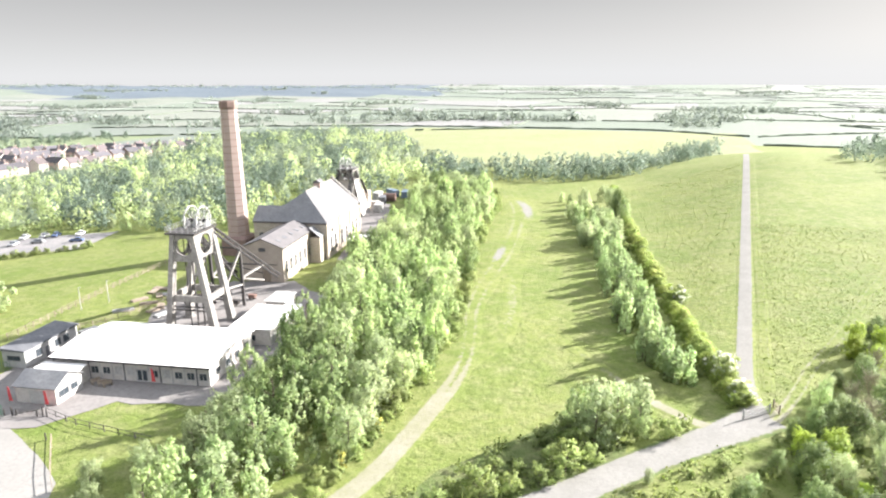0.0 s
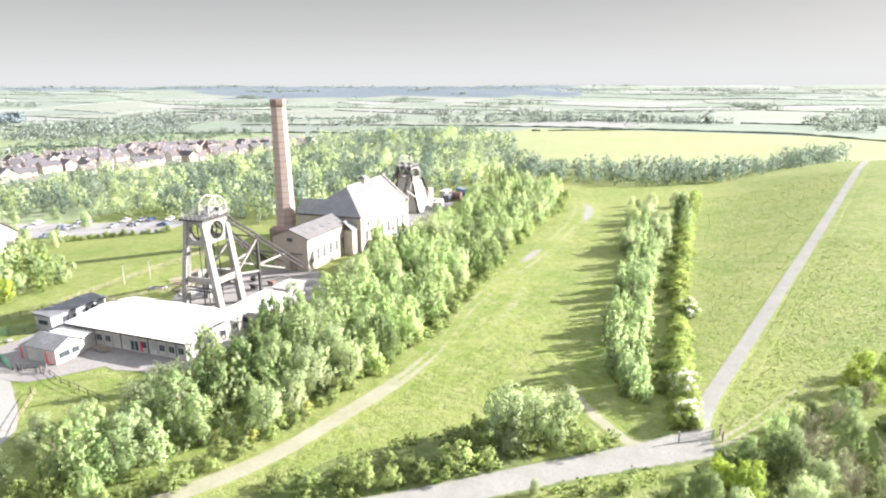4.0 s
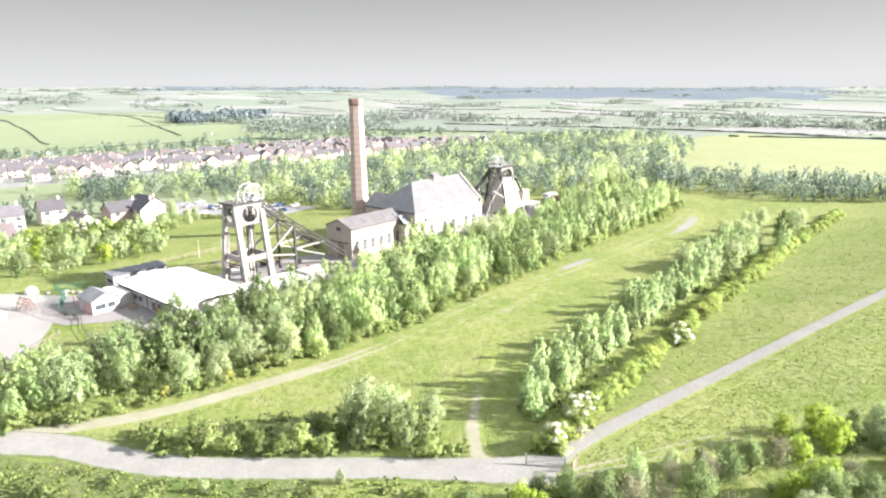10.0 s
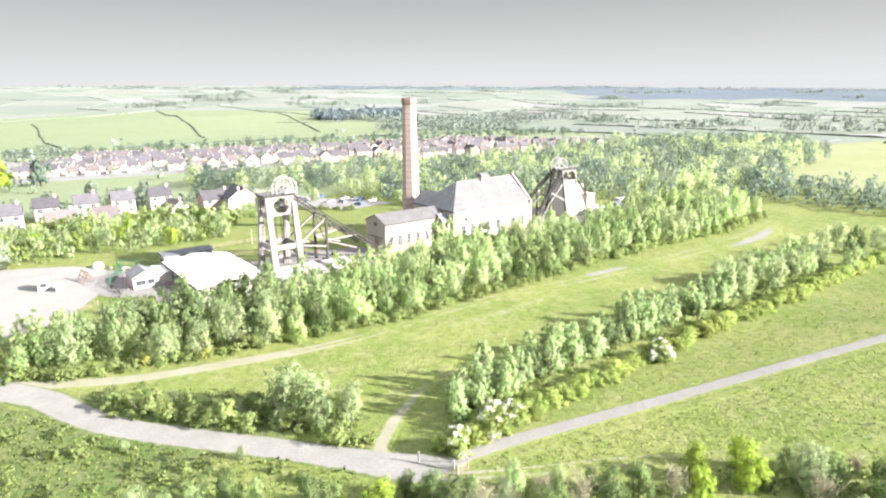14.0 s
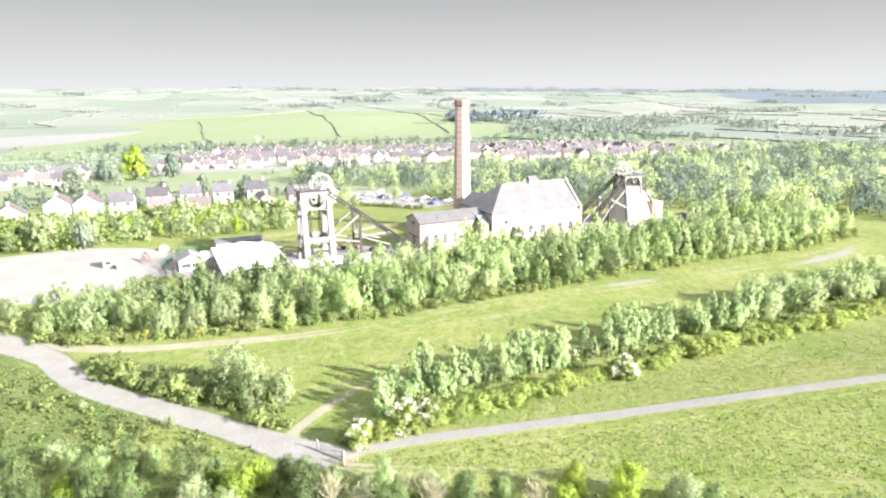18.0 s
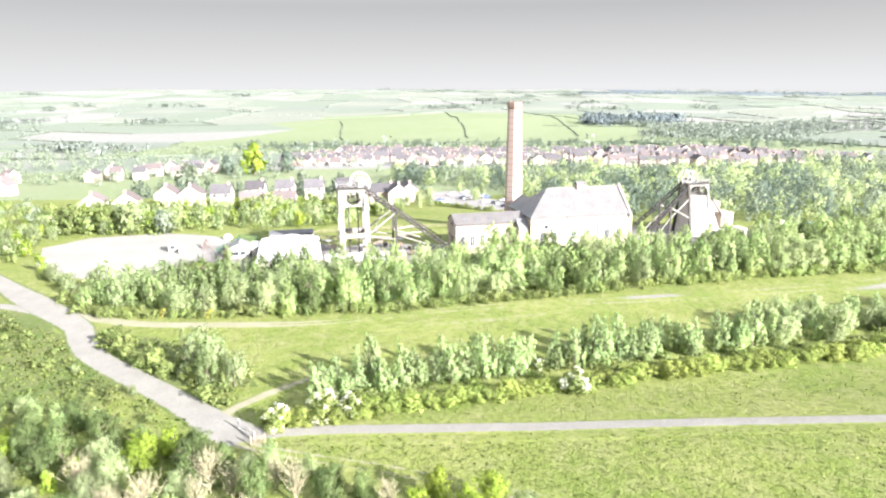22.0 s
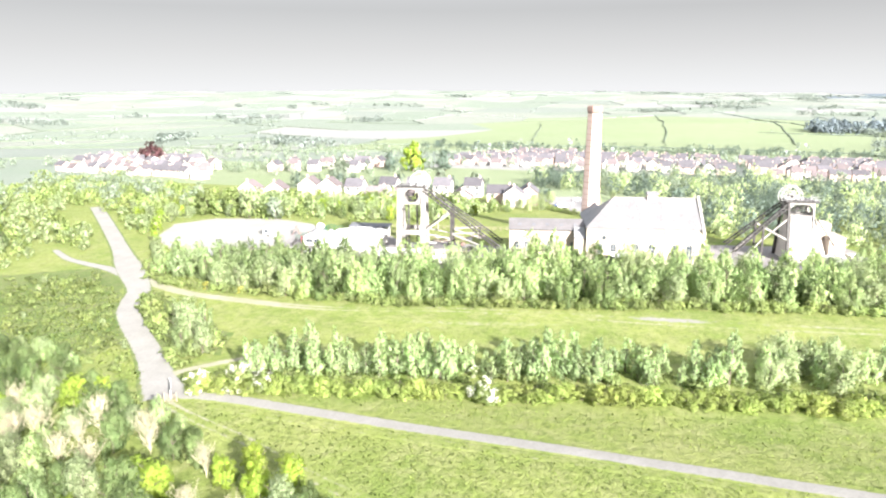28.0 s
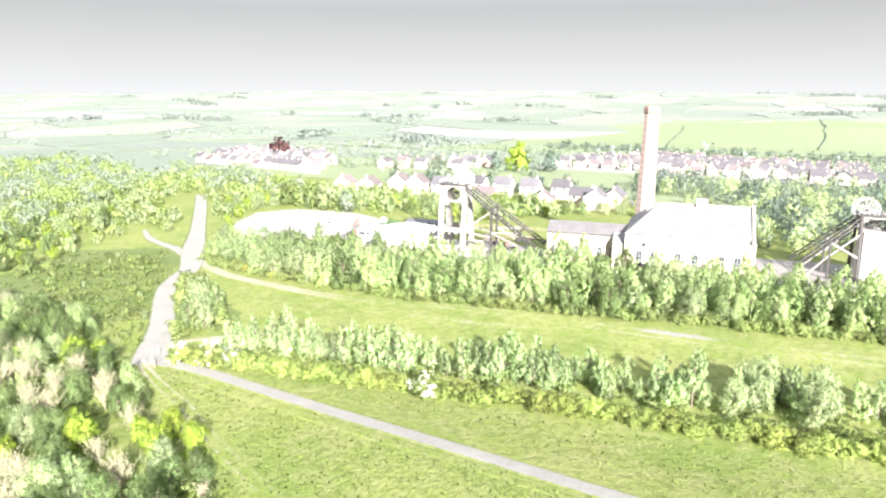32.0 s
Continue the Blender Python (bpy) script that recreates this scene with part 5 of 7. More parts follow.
def crown_points(seed, height, radius, base, lobes, per, size, shape):
    """Leaf blades on a crown of several boughs, each a ragged clump of small sprays, inside an uneven outline."""
    rng = np.random.RandomState(seed)
    out_v = []
    lean = rng.uniform(-0.5, 0.5, 2) * radius * 0.4
    tall = height - base
    boughs = []
    for i in range({"cone": 16, "dome": 9}.get(shape, 14)):
        k = (i + rng.uniform(0.1, 0.9)) / {"cone": 16, "dome": 9}.get(shape, 14)
        if shape == "cone":
            env = radius * (0.72 + 0.45 * math.sin(math.pi * min(1, k * 1.4 + 0.18))) if k < 0.5 else radius * 1.17 * (1 - ((k - 0.48) / 0.56) ** 1.5) + 0.12
            spread, stretch = radius * rng.uniform(0.32, 0.48) * (1.2 - 0.6 * k), 1.9
        elif shape == "dome":
            env = radius * math.sqrt(max(0.05, 1 - k ** 2)) * 0.95
            spread, stretch = radius * rng.uniform(0.34, 0.52), 0.8
        else:
            env = radius * math.sqrt(max(0.06, 1 - (1.8 * k - 0.8) ** 2)) * 0.92
            spread, stretch = radius * rng.uniform(0.30, 0.46), 1.3
        a = 2.4 * i + rng.uniform(-0.6, 0.6)
        r = env * rng.uniform(0.35, 0.85)
        boughs.append((np.array([r * math.cos(a) + lean[0] * k, r * math.sin(a) + lean[1] * k, base + tall * (0.08 + 0.84 * k)]), spread, stretch))
    share = np.array([b[1] ** 1.6 for b in boughs])
    for i in rng.choice(len(boughs), lobes, p=share / share.sum()):
        c0, spread, stretch = boughs[i]
        off = rng.normal(0, 1, 3)
        off /= np.linalg.norm(off) + 1e-9
        off *= rng.uniform(0.15, 1.0) ** 0.5 * rng.choice((0.9, 1.0, 1.0, 1.3))
        c = c0 + off * spread * np.array([1, 1, stretch])
        lr = spread * rng.uniform(0.25, 0.55)
        m = max(3, int(per * rng.uniform(0.7, 1.3)))
        d = rng.normal(0, 1, (m, 3))
        d /= np.linalg.norm(d, axis=1)[:, None]
        pts = c + d * (lr * rng.uniform(0.1, 1.0, (m, 1)) ** 0.6) * np.array([1, 1, stretch])
        pts[:, 2] = np.clip(pts[:, 2], 0.12, height * 1.05)
        bough = (pts - c0) / np.array([1, 1, stretch])
        bough /= np.linalg.norm(bough, axis=1)[:, None] + 1e-9
        whole = pts - np.array([0, 0, base + tall * 0.35])
        whole /= np.linalg.norm(whole, axis=1)[:, None] + 1e-9
        out_v.append(cards(rng, pts, d * 0.2 + bough * 0.38 + whole * 0.42 + np.array([0, 0, 0.2]), size))
    return np.concatenate(out_v)


def blade_mesh(name, v, mat):
    n = len(v) // 3
    me = bpy.data.meshes.new(name)
    me.vertices.add(len(v))
    me.vertices.foreach_set("co", np.ascontiguousarray(v[:, :3], dtype=np.float32).ravel())
    me.loops.add(n * 3)
    me.loops.foreach_set("vertex_index", np.arange(n * 3, dtype=np.int32))
    me.polygons.add(n)
    me.polygons.foreach_set("loop_start", np.arange(0, n * 3, 3, dtype=np.int32))
    me.materials.append(mat)
    me.update(calc_edges=True)
    me.polygons.foreach_set("use_smooth", np.ones(n, dtype=bool))
    me.attributes.new("custom_normal", "FLOAT_VECTOR", "POINT").data.foreach_set("vector", np.ascontiguousarray(v[:, 3:6], dtype=np.float32).ravel())
    return me


def trunk_build(seed, height, girth, limbs, reach):
    rng = random.Random(seed)
    b = Build()
    bend = (rng.uniform(-0.3, 0.3), rng.uniform(-0.3, 0.3))
    b.tube([((bend[0] * k * k, bend[1] * k * k, -0.25 + height * k), girth * (1 - 0.85 * k) + 0.02) for k in (0, 0.03, 0.2, 0.45, 0.7, 0.95)], 6)
    for i in range(limbs):
        k = 0.22 + 0.65 * i / max(1, limbs - 1)
        a = 2.4 * i + rng.uniform(-0.4, 0.4)
        p = Vector((bend[0] * k * k, bend[1] * k * k, height * k))
        ln = reach * (1.1 - 0.6 * k)
        q = p + Vector((math.cos(a) * ln * 0.6, math.sin(a) * ln * 0.6, ln * 0.45))
        r = q + Vector((math.cos(a + 0.4) * ln * 0.4, math.sin(a + 0.4) * ln * 0.4, ln * 0.45))
        n0 = len(b.v)
        b.beam(p, q, girth * 0.75, None, girth * 0.5)
        n1 = len(b.v)
        b.beam(q, r, girth * 0.5, None, girth * 0.2)
        b.f.append((min(range(36), key=lambda s: (Vector(b.v[s]) - p).length), n0, n0 + 1))
        b.f.append((n1 - 1, n1, n1 + 1))
    return b


SPECIES = {
    # kind: leaf, height, radius, crown base, lobes, blades a lobe, blade size, shape, label, category
    "birch_tree": (LEAF_BIRCH, 10.6, 2.6, 0.2, 120, 30, 0.42, "cone", "tall light-green birch with a pointed leafy crown", "tree"),
    "willow_tree": (LEAF_WILLOW, 8.6, 3.7, 0.1, 110, 32, 0.42, "round", "pale silvery-green willow with a loose rounded crown", "tree"),
    "alder_tree": (LEAF_DARK, 9.4, 2.9, 0.2, 115, 30, 0.43, "cone", "dense dark-green alder tree", "tree"),
    "sapling": (LEAF_SAPLING, 6.8, 1.5, 0.1, 56, 30, 0.32, "cone", "slender young birch in fresh spring leaf", "tree"),
    "shrub": (LEAF_BRAMBLE, 2.7, 2.0, 0.0, 34, 46, 0.28, "dome", "bright green bramble and hawthorn shrub", "shrub"),
    "lime_tree": (LEAF_LIME, 6.8, 2.8, 0.2, 46, 60, 0.36, "round", "vivid yellow-green sycamore sapling tree", "tree"),
    "hawthorn": (LEAF_BRAMBLE, 3.2, 2.0, 0.0, 34, 44, 0.28, "dome", "hawthorn bush dusted with white blossom", "shrub"),
    "hedge_shrub": (LEAF_HEDGE, 2.3, 2.0, 0.0, 46, 40, 0.24, "dome", "bright yellow-green hedge shrub in fresh leaf", "shrub"),
    "young_birch": (LEAF_BIRCH, 7.0, 2.1, 0.2, 150, 44, 0.21, "cone", "pale feathery young birch in the scrub wood", "tree"),
    "young_alder": (LEAF_DARK, 6.8, 2.6, 0.1, 150, 46, 0.23, "round", "dense dark-green young alder in the scrub wood", "tree"),
    "sallow": (LEAF_WILLOW, 6.2, 2.7, 0.1, 150, 46, 0.21, "round", "grey-green sallow bush tree in the scrub wood", "tree"),
    "sycamore": (LEAF_LIME, 6.0, 2.5, 0.1, 110, 58, 0.24, "round", "vivid yellow-green young sycamore", "tree"),
    "broom": (LEAF_YELLOW, 1.7, 1.2, 0.05, 14, 26, 0.26, "dome", "yellow-flowering broom bush beside the track", "shrub"),
    "bare_tree": (LEAF_WILLOW, 6.0, 2.1, 0.8, 26, 14, 0.2, "round", "leafless pale-twigged tree among the scrub", "tree"),
}
PROTO = {}
rng_tree = random.Random(41)


def twigs(seed, height, reach, n):
    rng = random.Random(seed)
    b = Build()
    for i in range(n):
        a, k, out = rng.uniform(0, 6.3), rng.uniform(0.04, 0.6), rng.uniform(0.15, 0.8)
        p = Vector((0, 0, height * k))
        q = p + Vector((math.cos(a) * out, math.sin(a) * out, 1)) * height * (1 - k) * rng.uniform(0.45, 0.95)
        b.beam(p, q, 0.06, None, 0.03)
        for j in range(4):
            s = p.lerp(q, rng.uniform(0.35, 1))
            e = s + Vector((rng.uniform(-1, 1), rng.uniform(-1, 1), rng.uniform(0.4, 1.4))) * reach * 0.26
            b.beam(s, e, 0.03, None, 0.015)
    return b


def make_tree(kind, variant):
    leaf, h, r, base, lobes, per, size, shape, label, cat = SPECIES[kind]
    ob = thing(kind, Matrix(), label, cat)
    bare = kind == "bare_tree"
    part("trunk", trunk_build(variant * 7 + len(kind), h * 0.82, 0.03 * h * (0.5 if h < 4 else 0.55), 7, r), PALE_BARK if bare else BARK, ob)
    me = blade_mesh("crown", crown_points(variant * 31 + len(kind) * 5, h, r, base, int(lobes * 2.4), int(per * 0.8), size * 0.7, shape), leaf)
    cr = new("crown", me)
    cr.parent = ob
    if bare:
        part("twig", twigs(variant, h, r * 1.5, 48), PALE_BARK, ob)
    if kind == "hawthorn":
        v = crown_points(variant * 31 + len(kind) * 5, h * 1.03, r * 1.05, base + 0.3, 30, 34, 0.17, shape)
        bl = new("blossom", blade_mesh("blossom", v, BLOSSOM))
        bl.parent = ob
        tagged(bl, "white may blossom")
    return ob


LANE = smooth_line(((13.5, 97.5), (9, 92.5), (-2, 80.5), (-11, 69.5), (-18, 61.5), (-25, 56), (-33, 51), (-39, 45), (-47, 36), (-57, 25), (-68, 13), (-84, -5), (-99, -22), (-125, -52)), 2.0)


def on_lane(x, y, clear=3.6):
    return min((x - q.x) ** 2 + (y - q.y) ** 2 for q in LANE) < clear * clear


def plant(kind, x, y, scale=1.0, group="", variants=4, label=""):
    if on_lane(x, y, 2.7 + 0.5 * scale):
        return None
    key = (kind, rng_tree.randrange(variants))
    s = scale * rng_tree.uniform(0.86, 1.16)
    m = pose(x, y, ground(x, y) - 0.05, 0, 0, rng_tree.uniform(0, 360)) @ Matrix.Diagonal((s, s, s * rng_tree.uniform(0.88, 1.14), 1))
    if key not in PROTO:
        ob = PROTO[key] = make_tree(*key)
        ob.matrix_world = m
    else:
        src = PROTO[key]
        ob = copy_thing(src, Matrix())
        ob.matrix_basis = m
    return tagged(ob, label, group=group)


def inside(x, y, poly):
    hit = False
    for (x0, y0), (x1, y1) in zip(poly, poly[1:] + poly[:1]):
        if (y0 > y) != (y1 > y) and x < (x1 - x0) * (y - y0) / (y1 - y0) + x0:
            hit = not hit
    return hit


def scatter(poly, gap, seed, tries=30):
    """Places inside an outline, no two nearer than gap."""
    rng = random.Random(seed)
    xs, ys = [p[0] for p in poly], [p[1] for p in poly]
    got, cell = [], {}
    for _ in range(int(tries * (max(xs) - min(xs)) * (max(ys) - min(ys)) / gap ** 2 / 10)):
        x, y = rng.uniform(min(xs), max(xs)), rng.uniform(min(ys), max(ys))
        if not inside(x, y, poly):
            continue
        c = (int(x // gap), int(y // gap))
        if any((x - a) ** 2 + (y - b) ** 2 < gap * gap for i in (-1, 0, 1) for j in (-1, 0, 1) for a, b in cell.get((c[0] + i, c[1] + j), ())):
            continue
        cell.setdefault(c, []).append((x, y))
        got.append((x, y))
    return got


# the belt between the meadow track and the pit yard
BELT_FRONT = [(-46, 42), (-40, 54), (-39, 70), (-39.5, 92), (-41, 112), (-47, 140), (-55, 169), (-62, 202), (-67, 237), (-77, 266)]
BELT_BACK = [(-100, 268), (-98, 245), (-94, 215), (-88, 190), (-82, 165), (-77, 140), (-70, 118), (-65, 100), (-62, 86), (-59, 72), (-55, 60), (-55, 48)]
for i, (x, y) in enumerate(scatter(BELT_FRONT + BELT_BACK, 4.5, 11)):
    patchy = noise.noise((x / 16, y / 16, 2.0))
    kind = "alder_tree" if patchy < -0.2 else ("willow_tree" if patchy > 0.22 else "birch_tree")
    edge = min(math.hypot(x - a, y - b) for a, b in BELT_FRONT)
    plant(kind, x, y, (0.72 if edge < 5 else 0.88 if edge < 9 else 1.0) * (0.88 if y < 62 else 0.88 if 96 < y < 215 else 0.95), "tree belt along the meadow")
for a, b in zip(BELT_FRONT, BELT_FRONT[1:]):
    n = int(math.hypot(b[0] - a[0], b[1] - a[1]) / 1.9)
    for i in range(n):
        k = (i + rng_tree.random() * 0.6) / n
        plant("shrub", a[0] + (b[0] - a[0]) * k + rng_tree.uniform(-0.4, 1.6), a[1] + (b[1] - a[1]) * k, rng_tree.uniform(0.55, 1.0), "undergrowth along the belt")
for x, y in ((-38.5, 76), (-39, 66)):
    plant("broom", x, y, 1.1, "broom bushes", 2)

for x, y, s in ((-65, 51, 0.5), (-60, 55, 0.62), (-57, 60, 0.8), (-52, 50, 0.72), (-49, 55, 0.8), (-62, 48, 0.45), (-55, 66, 0.85)):
    plant("willow_tree", x, y, s, "willows at the south end of the belt")

# young trees and the clipped-looking hedge between meadow and mound
THICKET = []
INNER = [(2, 104), (-2, 113), (-5, 124), (-8, 136), (-11, 148), (-14, 161), (-16, 172), (-19, 186), (-21, 198), (-24, 214), (-27, 228)]
for a, b in zip(INNER, INNER[1:]):
    for i in range(14):
        k = rng_tree.random()
        y = a[1] + (b[1] - a[1]) * k
        wide = float(np.interp(y, (108, 124, 180, 205, 230), (0, 2.4, 3.4, 7, 9)))
        x = a[0] + (b[0] - a[0]) * k + rng_tree.uniform(-2.4 - wide, 2.2)
        big = y > 185
        plant("willow_tree" if big and i % 2 else "sapling", x, y, (0.9 if big and not i % 2 else rng_tree.uniform(0.45, 0.75) if big else rng_tree.uniform(0.6, 1.1)), "young trees between meadow and hedge")
    for i in range(12):
        k = rng_tree.random()
        THICKET.append((a[0] + (b[0] - a[0]) * k + rng_tree.uniform(-2.5, 5.5), a[1] + (b[1] - a[1]) * k))
OUTER = [(10, 99), (8, 107), (5, 117), (2.5, 128), (0.5, 137), (-1.4, 146), (-4.2, 156), (-6.6, 166), (-8.8, 176), (-11, 188), (-14.4, 204), (-18, 222), (-22, 243), (-26, 268), (-30, 290)]
for a, b in zip(OUTER, OUTER[1:]):
    n = int(math.hypot(b[0] - a[0], b[1] - a[1]) / 1.5)
    for i in range(n):
        k = (i + rng_tree.random() * 0.5) / n
        plant("hedge_shrub", a[0] + (b[0] - a[0]) * k + rng_tree.uniform(-0.5, 0.5), a[1] + (b[1] - a[1]) * k, rng_tree.uniform(0.8, 1.12), "shrubs of the long hedge")
        if i % 2:
            plant("hedge_shrub", a[0] + (b[0] - a[0]) * k + rng_tree.choice((-1.7, 1.3, 1.7)), a[1] + (b[1] - a[1]) * k + rng_tree.uniform(-0.5, 0.5), rng_tree.uniform(0.5, 0.85), "shrubs of the long hedge")
for x, y, s in ((0.4, 145.4, 1.25), (10.2, 101, 1.25), (8.2, 107.5, 1.3), (7.2, 111, 0.9), (-9.2, 141, 0.55)):
    plant("hawthorn", x, y, s, "flowering hawthorns", 2)
for x, y, s, k in ((-22, 232, 1.0, "alder_tree"), (-19, 226, 0.8, "birch_tree"), (-26, 250, 0.8, "willow_tree"), (-31, 262, 0.7, "willow_tree"), (-36, 246, 0.75, "willow_tree"), (-34, 236, 0.7, "willow_tree"), (-42, 252, 0.4, "alder_tree"), (-46, 256, 0.4, "willow_tree")):
    plant(k, x, y, s, "trees at the meadow's end")

# bushes on the grass island where the lane forks
for x, y, s, k in ((-27, 58.5, 1.0, "shrub"), (-24.5, 61, 0.9, "shrub"), (-20, 65.5, 1.05, "shrub"), (-17, 68, 0.7, "shrub"), (-11.5, 74.5, 1.15, "shrub"), (-13.5, 76, 0.8, "shrub"), (-6, 80.5, 1.2, "shrub"), (-9, 83, 0.75, "willow_tree"),
                   (-6.5, 86.5, 0.72, "willow_tree"), (-3.5, 87, 0.6, "birch_tree"), (-12, 86, 0.55, "birch_tree"), (-4, 91, 0.55, "willow_tree"), (-2.5, 84.5, 1.0, "shrub"), (0.5, 88, 0.9, "shrub"), (-9, 78, 0.9, "shrub"),
                   (-15, 80, 0.8, "shrub"), (-20, 71, 0.7, "shrub"), (-23, 65, 0.6, "shrub"), (-17, 72, 0.65, "shrub"), (-14, 67.5, 0.55, "shrub"), (-8, 75.5, 0.7, "shrub"), (-4, 78.5, 0.6, "shrub"), (-1, 82, 0.6, "shrub"), (-11, 80.5, 0.9, "shrub"), (-6, 84, 0.9, "shrub"), (2, 90, 0.55, "shrub"), (-10, 88, 0.9, "shrub"), (-13, 83, 0.8, "shrub"), (-3, 89.5, 0.9, "shrub"), (-8, 91, 0.8, "shrub"), (-29, 60.5, 0.6, "shrub"), (-14, 71, 0.6, "shrub")):
    plant(k, x, y, s * (1.25 if k == "shrub" else 1.1), "bushes on the grass island")
for x, y in scatter([(-31, 57), (-24, 59), (-16, 66.5), (-6, 77.5), (2, 86.5), (4, 91), (-4, 95), (-14, 90), (-20, 80), (-26, 70)], 2.9, 61):
    THICKET.append((x, y))

# the scrub wood beneath the camera's line
WOOD = [(5, 64), (10, 76), (14, 86), (17, 93), (21, 103), (25, 113), (30, 126), (36, 139), (44, 148), (54, 150), (58, 130), (52, 95), (46, 60), (30, 30), (12, 34), (3, 48)]
SYCAMORES = ((16.5, 83.5), (20, 86), (17, 88.5), (22, 79), (24.5, 77), (17, 67.5), (14, 66), (29, 123.5), (32, 121.5), (34, 127), (30.5, 129.5), (37, 115), (35.5, 111.5), (43.5, 109.5))
for x, y in SYCAMORES:
    plant("sycamore", x, y, rng_tree.uniform(0.75, 1.0) * (0.62 if y < 85 else 0.9), "vivid sycamores in the scrub wood")
for i, (x, y) in enumerate(scatter(WOOD, 3.25, 23)):
    patchy = noise.noise((x / 11, y / 11, 5.0)) + rng_tree.uniform(-0.25, 0.25)
    near_to = lambda spots, r: min(math.hypot(x - a, y - b) for a, b in spots) < r
    if near_to(SYCAMORES, 2.6):
        continue
    if near_to(((27, 97), (25.6, 81.4), (28.8, 120), (28.4, 129.5), (31.4, 89.5), (45, 117), (26, 105), (38, 124), (34, 101)), 3.2):
        kind = "bare_tree"
    else:
        kind = "young_alder" if patchy < -0.08 else ("sallow", "young_birch", "sallow", "bare_tree", "sallow")[i % 5]
    edge = float(np.interp(y, (30, 48, 64, 76, 86, 93, 103, 113, 126, 139, 148), (12, 3, 5, 10, 14, 17, 21, 25, 30, 36, 44)))
    low = 0.62 + 0.38 * step((x - edge) / 8)
    plant(kind, x, y, rng_tree.uniform(0.7, 0.98) * low, "scrub wood beside the mound path")
for i, (x, y) in enumerate(scatter([(3, 56), (8, 84), (4, 84), (-12, 66), (-30, 45), (-36, 30), (-22, 12), (0, 26)], 5.6, 29)):
    plant(("shrub", "shrub", "sallow")[i % 3], x, y, rng_tree.uniform(0.35, 0.7) * (1, 1, 0.45)[i % 3], "low scrub on the rough bank")
THICKET += scatter(WOOD, 3.2, 65)
THICKET += scatter([(4, 82), (-12, 64), (-30, 46), (-42, 30), (-30, 8), (0, 22), (10, 45), (4, 60)], 3.6, 62)
for i, (x, y) in enumerate(scatter([(-8, 24), (-30, 8), (-46, -12), (-68, -30), (-80, -52), (-40, -60), (0, -20)], 5.2, 31)):
    plant(("willow_tree", "shrub", "lime_tree", "alder_tree")[i % 4], x, y, (0.6, 1.2, 0.6, 0.55)[i % 4], "scrub south of the lane")
for i, (x, y) in enumerate(scatter([(-60, 30), (-66, 34), (-80, 14), (-94, -2), (-110, -18), (-124, -34), (-132, -12), (-120, 2), (-104, 2), (-86, 9), (-74, 20)], 4.4, 33)):
    plant(("shrub", "lime_tree", "willow_tree")[i % 3], x, y, (1.1, 0.6, 0.55)[i % 3], "bushes between lane and parking ground")
for i, (x, y) in enumerate(scatter([(-50, 37), (-46, 43), (-52, 47), (-60, 42), (-62, 36)], 4.2, 34)):
    plant(("shrub", "willow_tree")[i % 2], x, y, (1.0, 0.62)[i % 2], "bushes between lane and parking ground")

# the wooded bank between the pit lawn and the houses
BANK = [(-122, -6), (-121, 26), (-126, 48), (-128, 70), (-136, 94), (-152, 98), (-170, 103), (-186, 115), (-196, 100), (-194, 60), (-192, 20), (-178, -20), (-150, -24)]
for i, (x, y) in enumerate(scatter(BANK, 7.5, 37)):
    kind = ("willow_tree", "birch_tree", "alder_tree", "willow_tree", "lime_tree")[i % 5]
    plant(kind, x, y, 0.6 if kind != "lime_tree" else 0.75, "trees on the bank below the houses")
for x, y in ((-190, 118), (-200, 112), (-206, 117), (-196, 123), (-216, 119), (-226, 122), (-237, 119), (-219, 145), (-250, 150), (-182, 172), (-192, 174), (-258, 138)):
    plant("willow_tree", x, y, 0.6, "trees round the car park")
for i in range(16):
    k = i / 15
    plant("shrub", -172 - 26 * k + rng_tree.uniform(-0.8, 0.8), 148 - 24 * k + rng_tree.uniform(-0.8, 0.8), rng_tree.uniform(0.5, 0.85), "low hedge along the car park")


# ---- woods and hedges too far off to count ----
FAR_SETS = {}


def wood_mass(name, places, mat, label, category, r=4.2, h=9.5, blades=12, lobes=50, size=0.66, seed=1, thin=False):
    rng = np.random.RandomState(seed)
    base = [crown_points(seed * 10 + k, h, r, 0.6, lobes, blades, size, "cone" if thin or k % 2 else "round") for k in range(5)]
    vs = []
    for i, (x, y) in enumerate(places):
        s = rng.uniform(0.7, 1.2) * (1 + 0.5 * noise.noise((x / 25, y / 25, 8.0)))
        a = rng.uniform(0, 6.28)
        v = base[i % 5].copy()
        v[:, :3] *= s
        c, q = math.cos(a), math.sin(a)
        v = np.stack([v[:, 0] * c - v[:, 1] * q + x, v[:, 0] * q + v[:, 1] * c + y, v[:, 2] + ground(x, y) - 0.3, v[:, 3] * c - v[:, 4] * q, v[:, 3] * q + v[:, 4] * c, v[:, 5]], 1)
        vs.append(v)
    ob = new(name, blade_mesh(name, np.concatenate(vs), mat))
    return tagged(ob, label, category, kind="stuff")


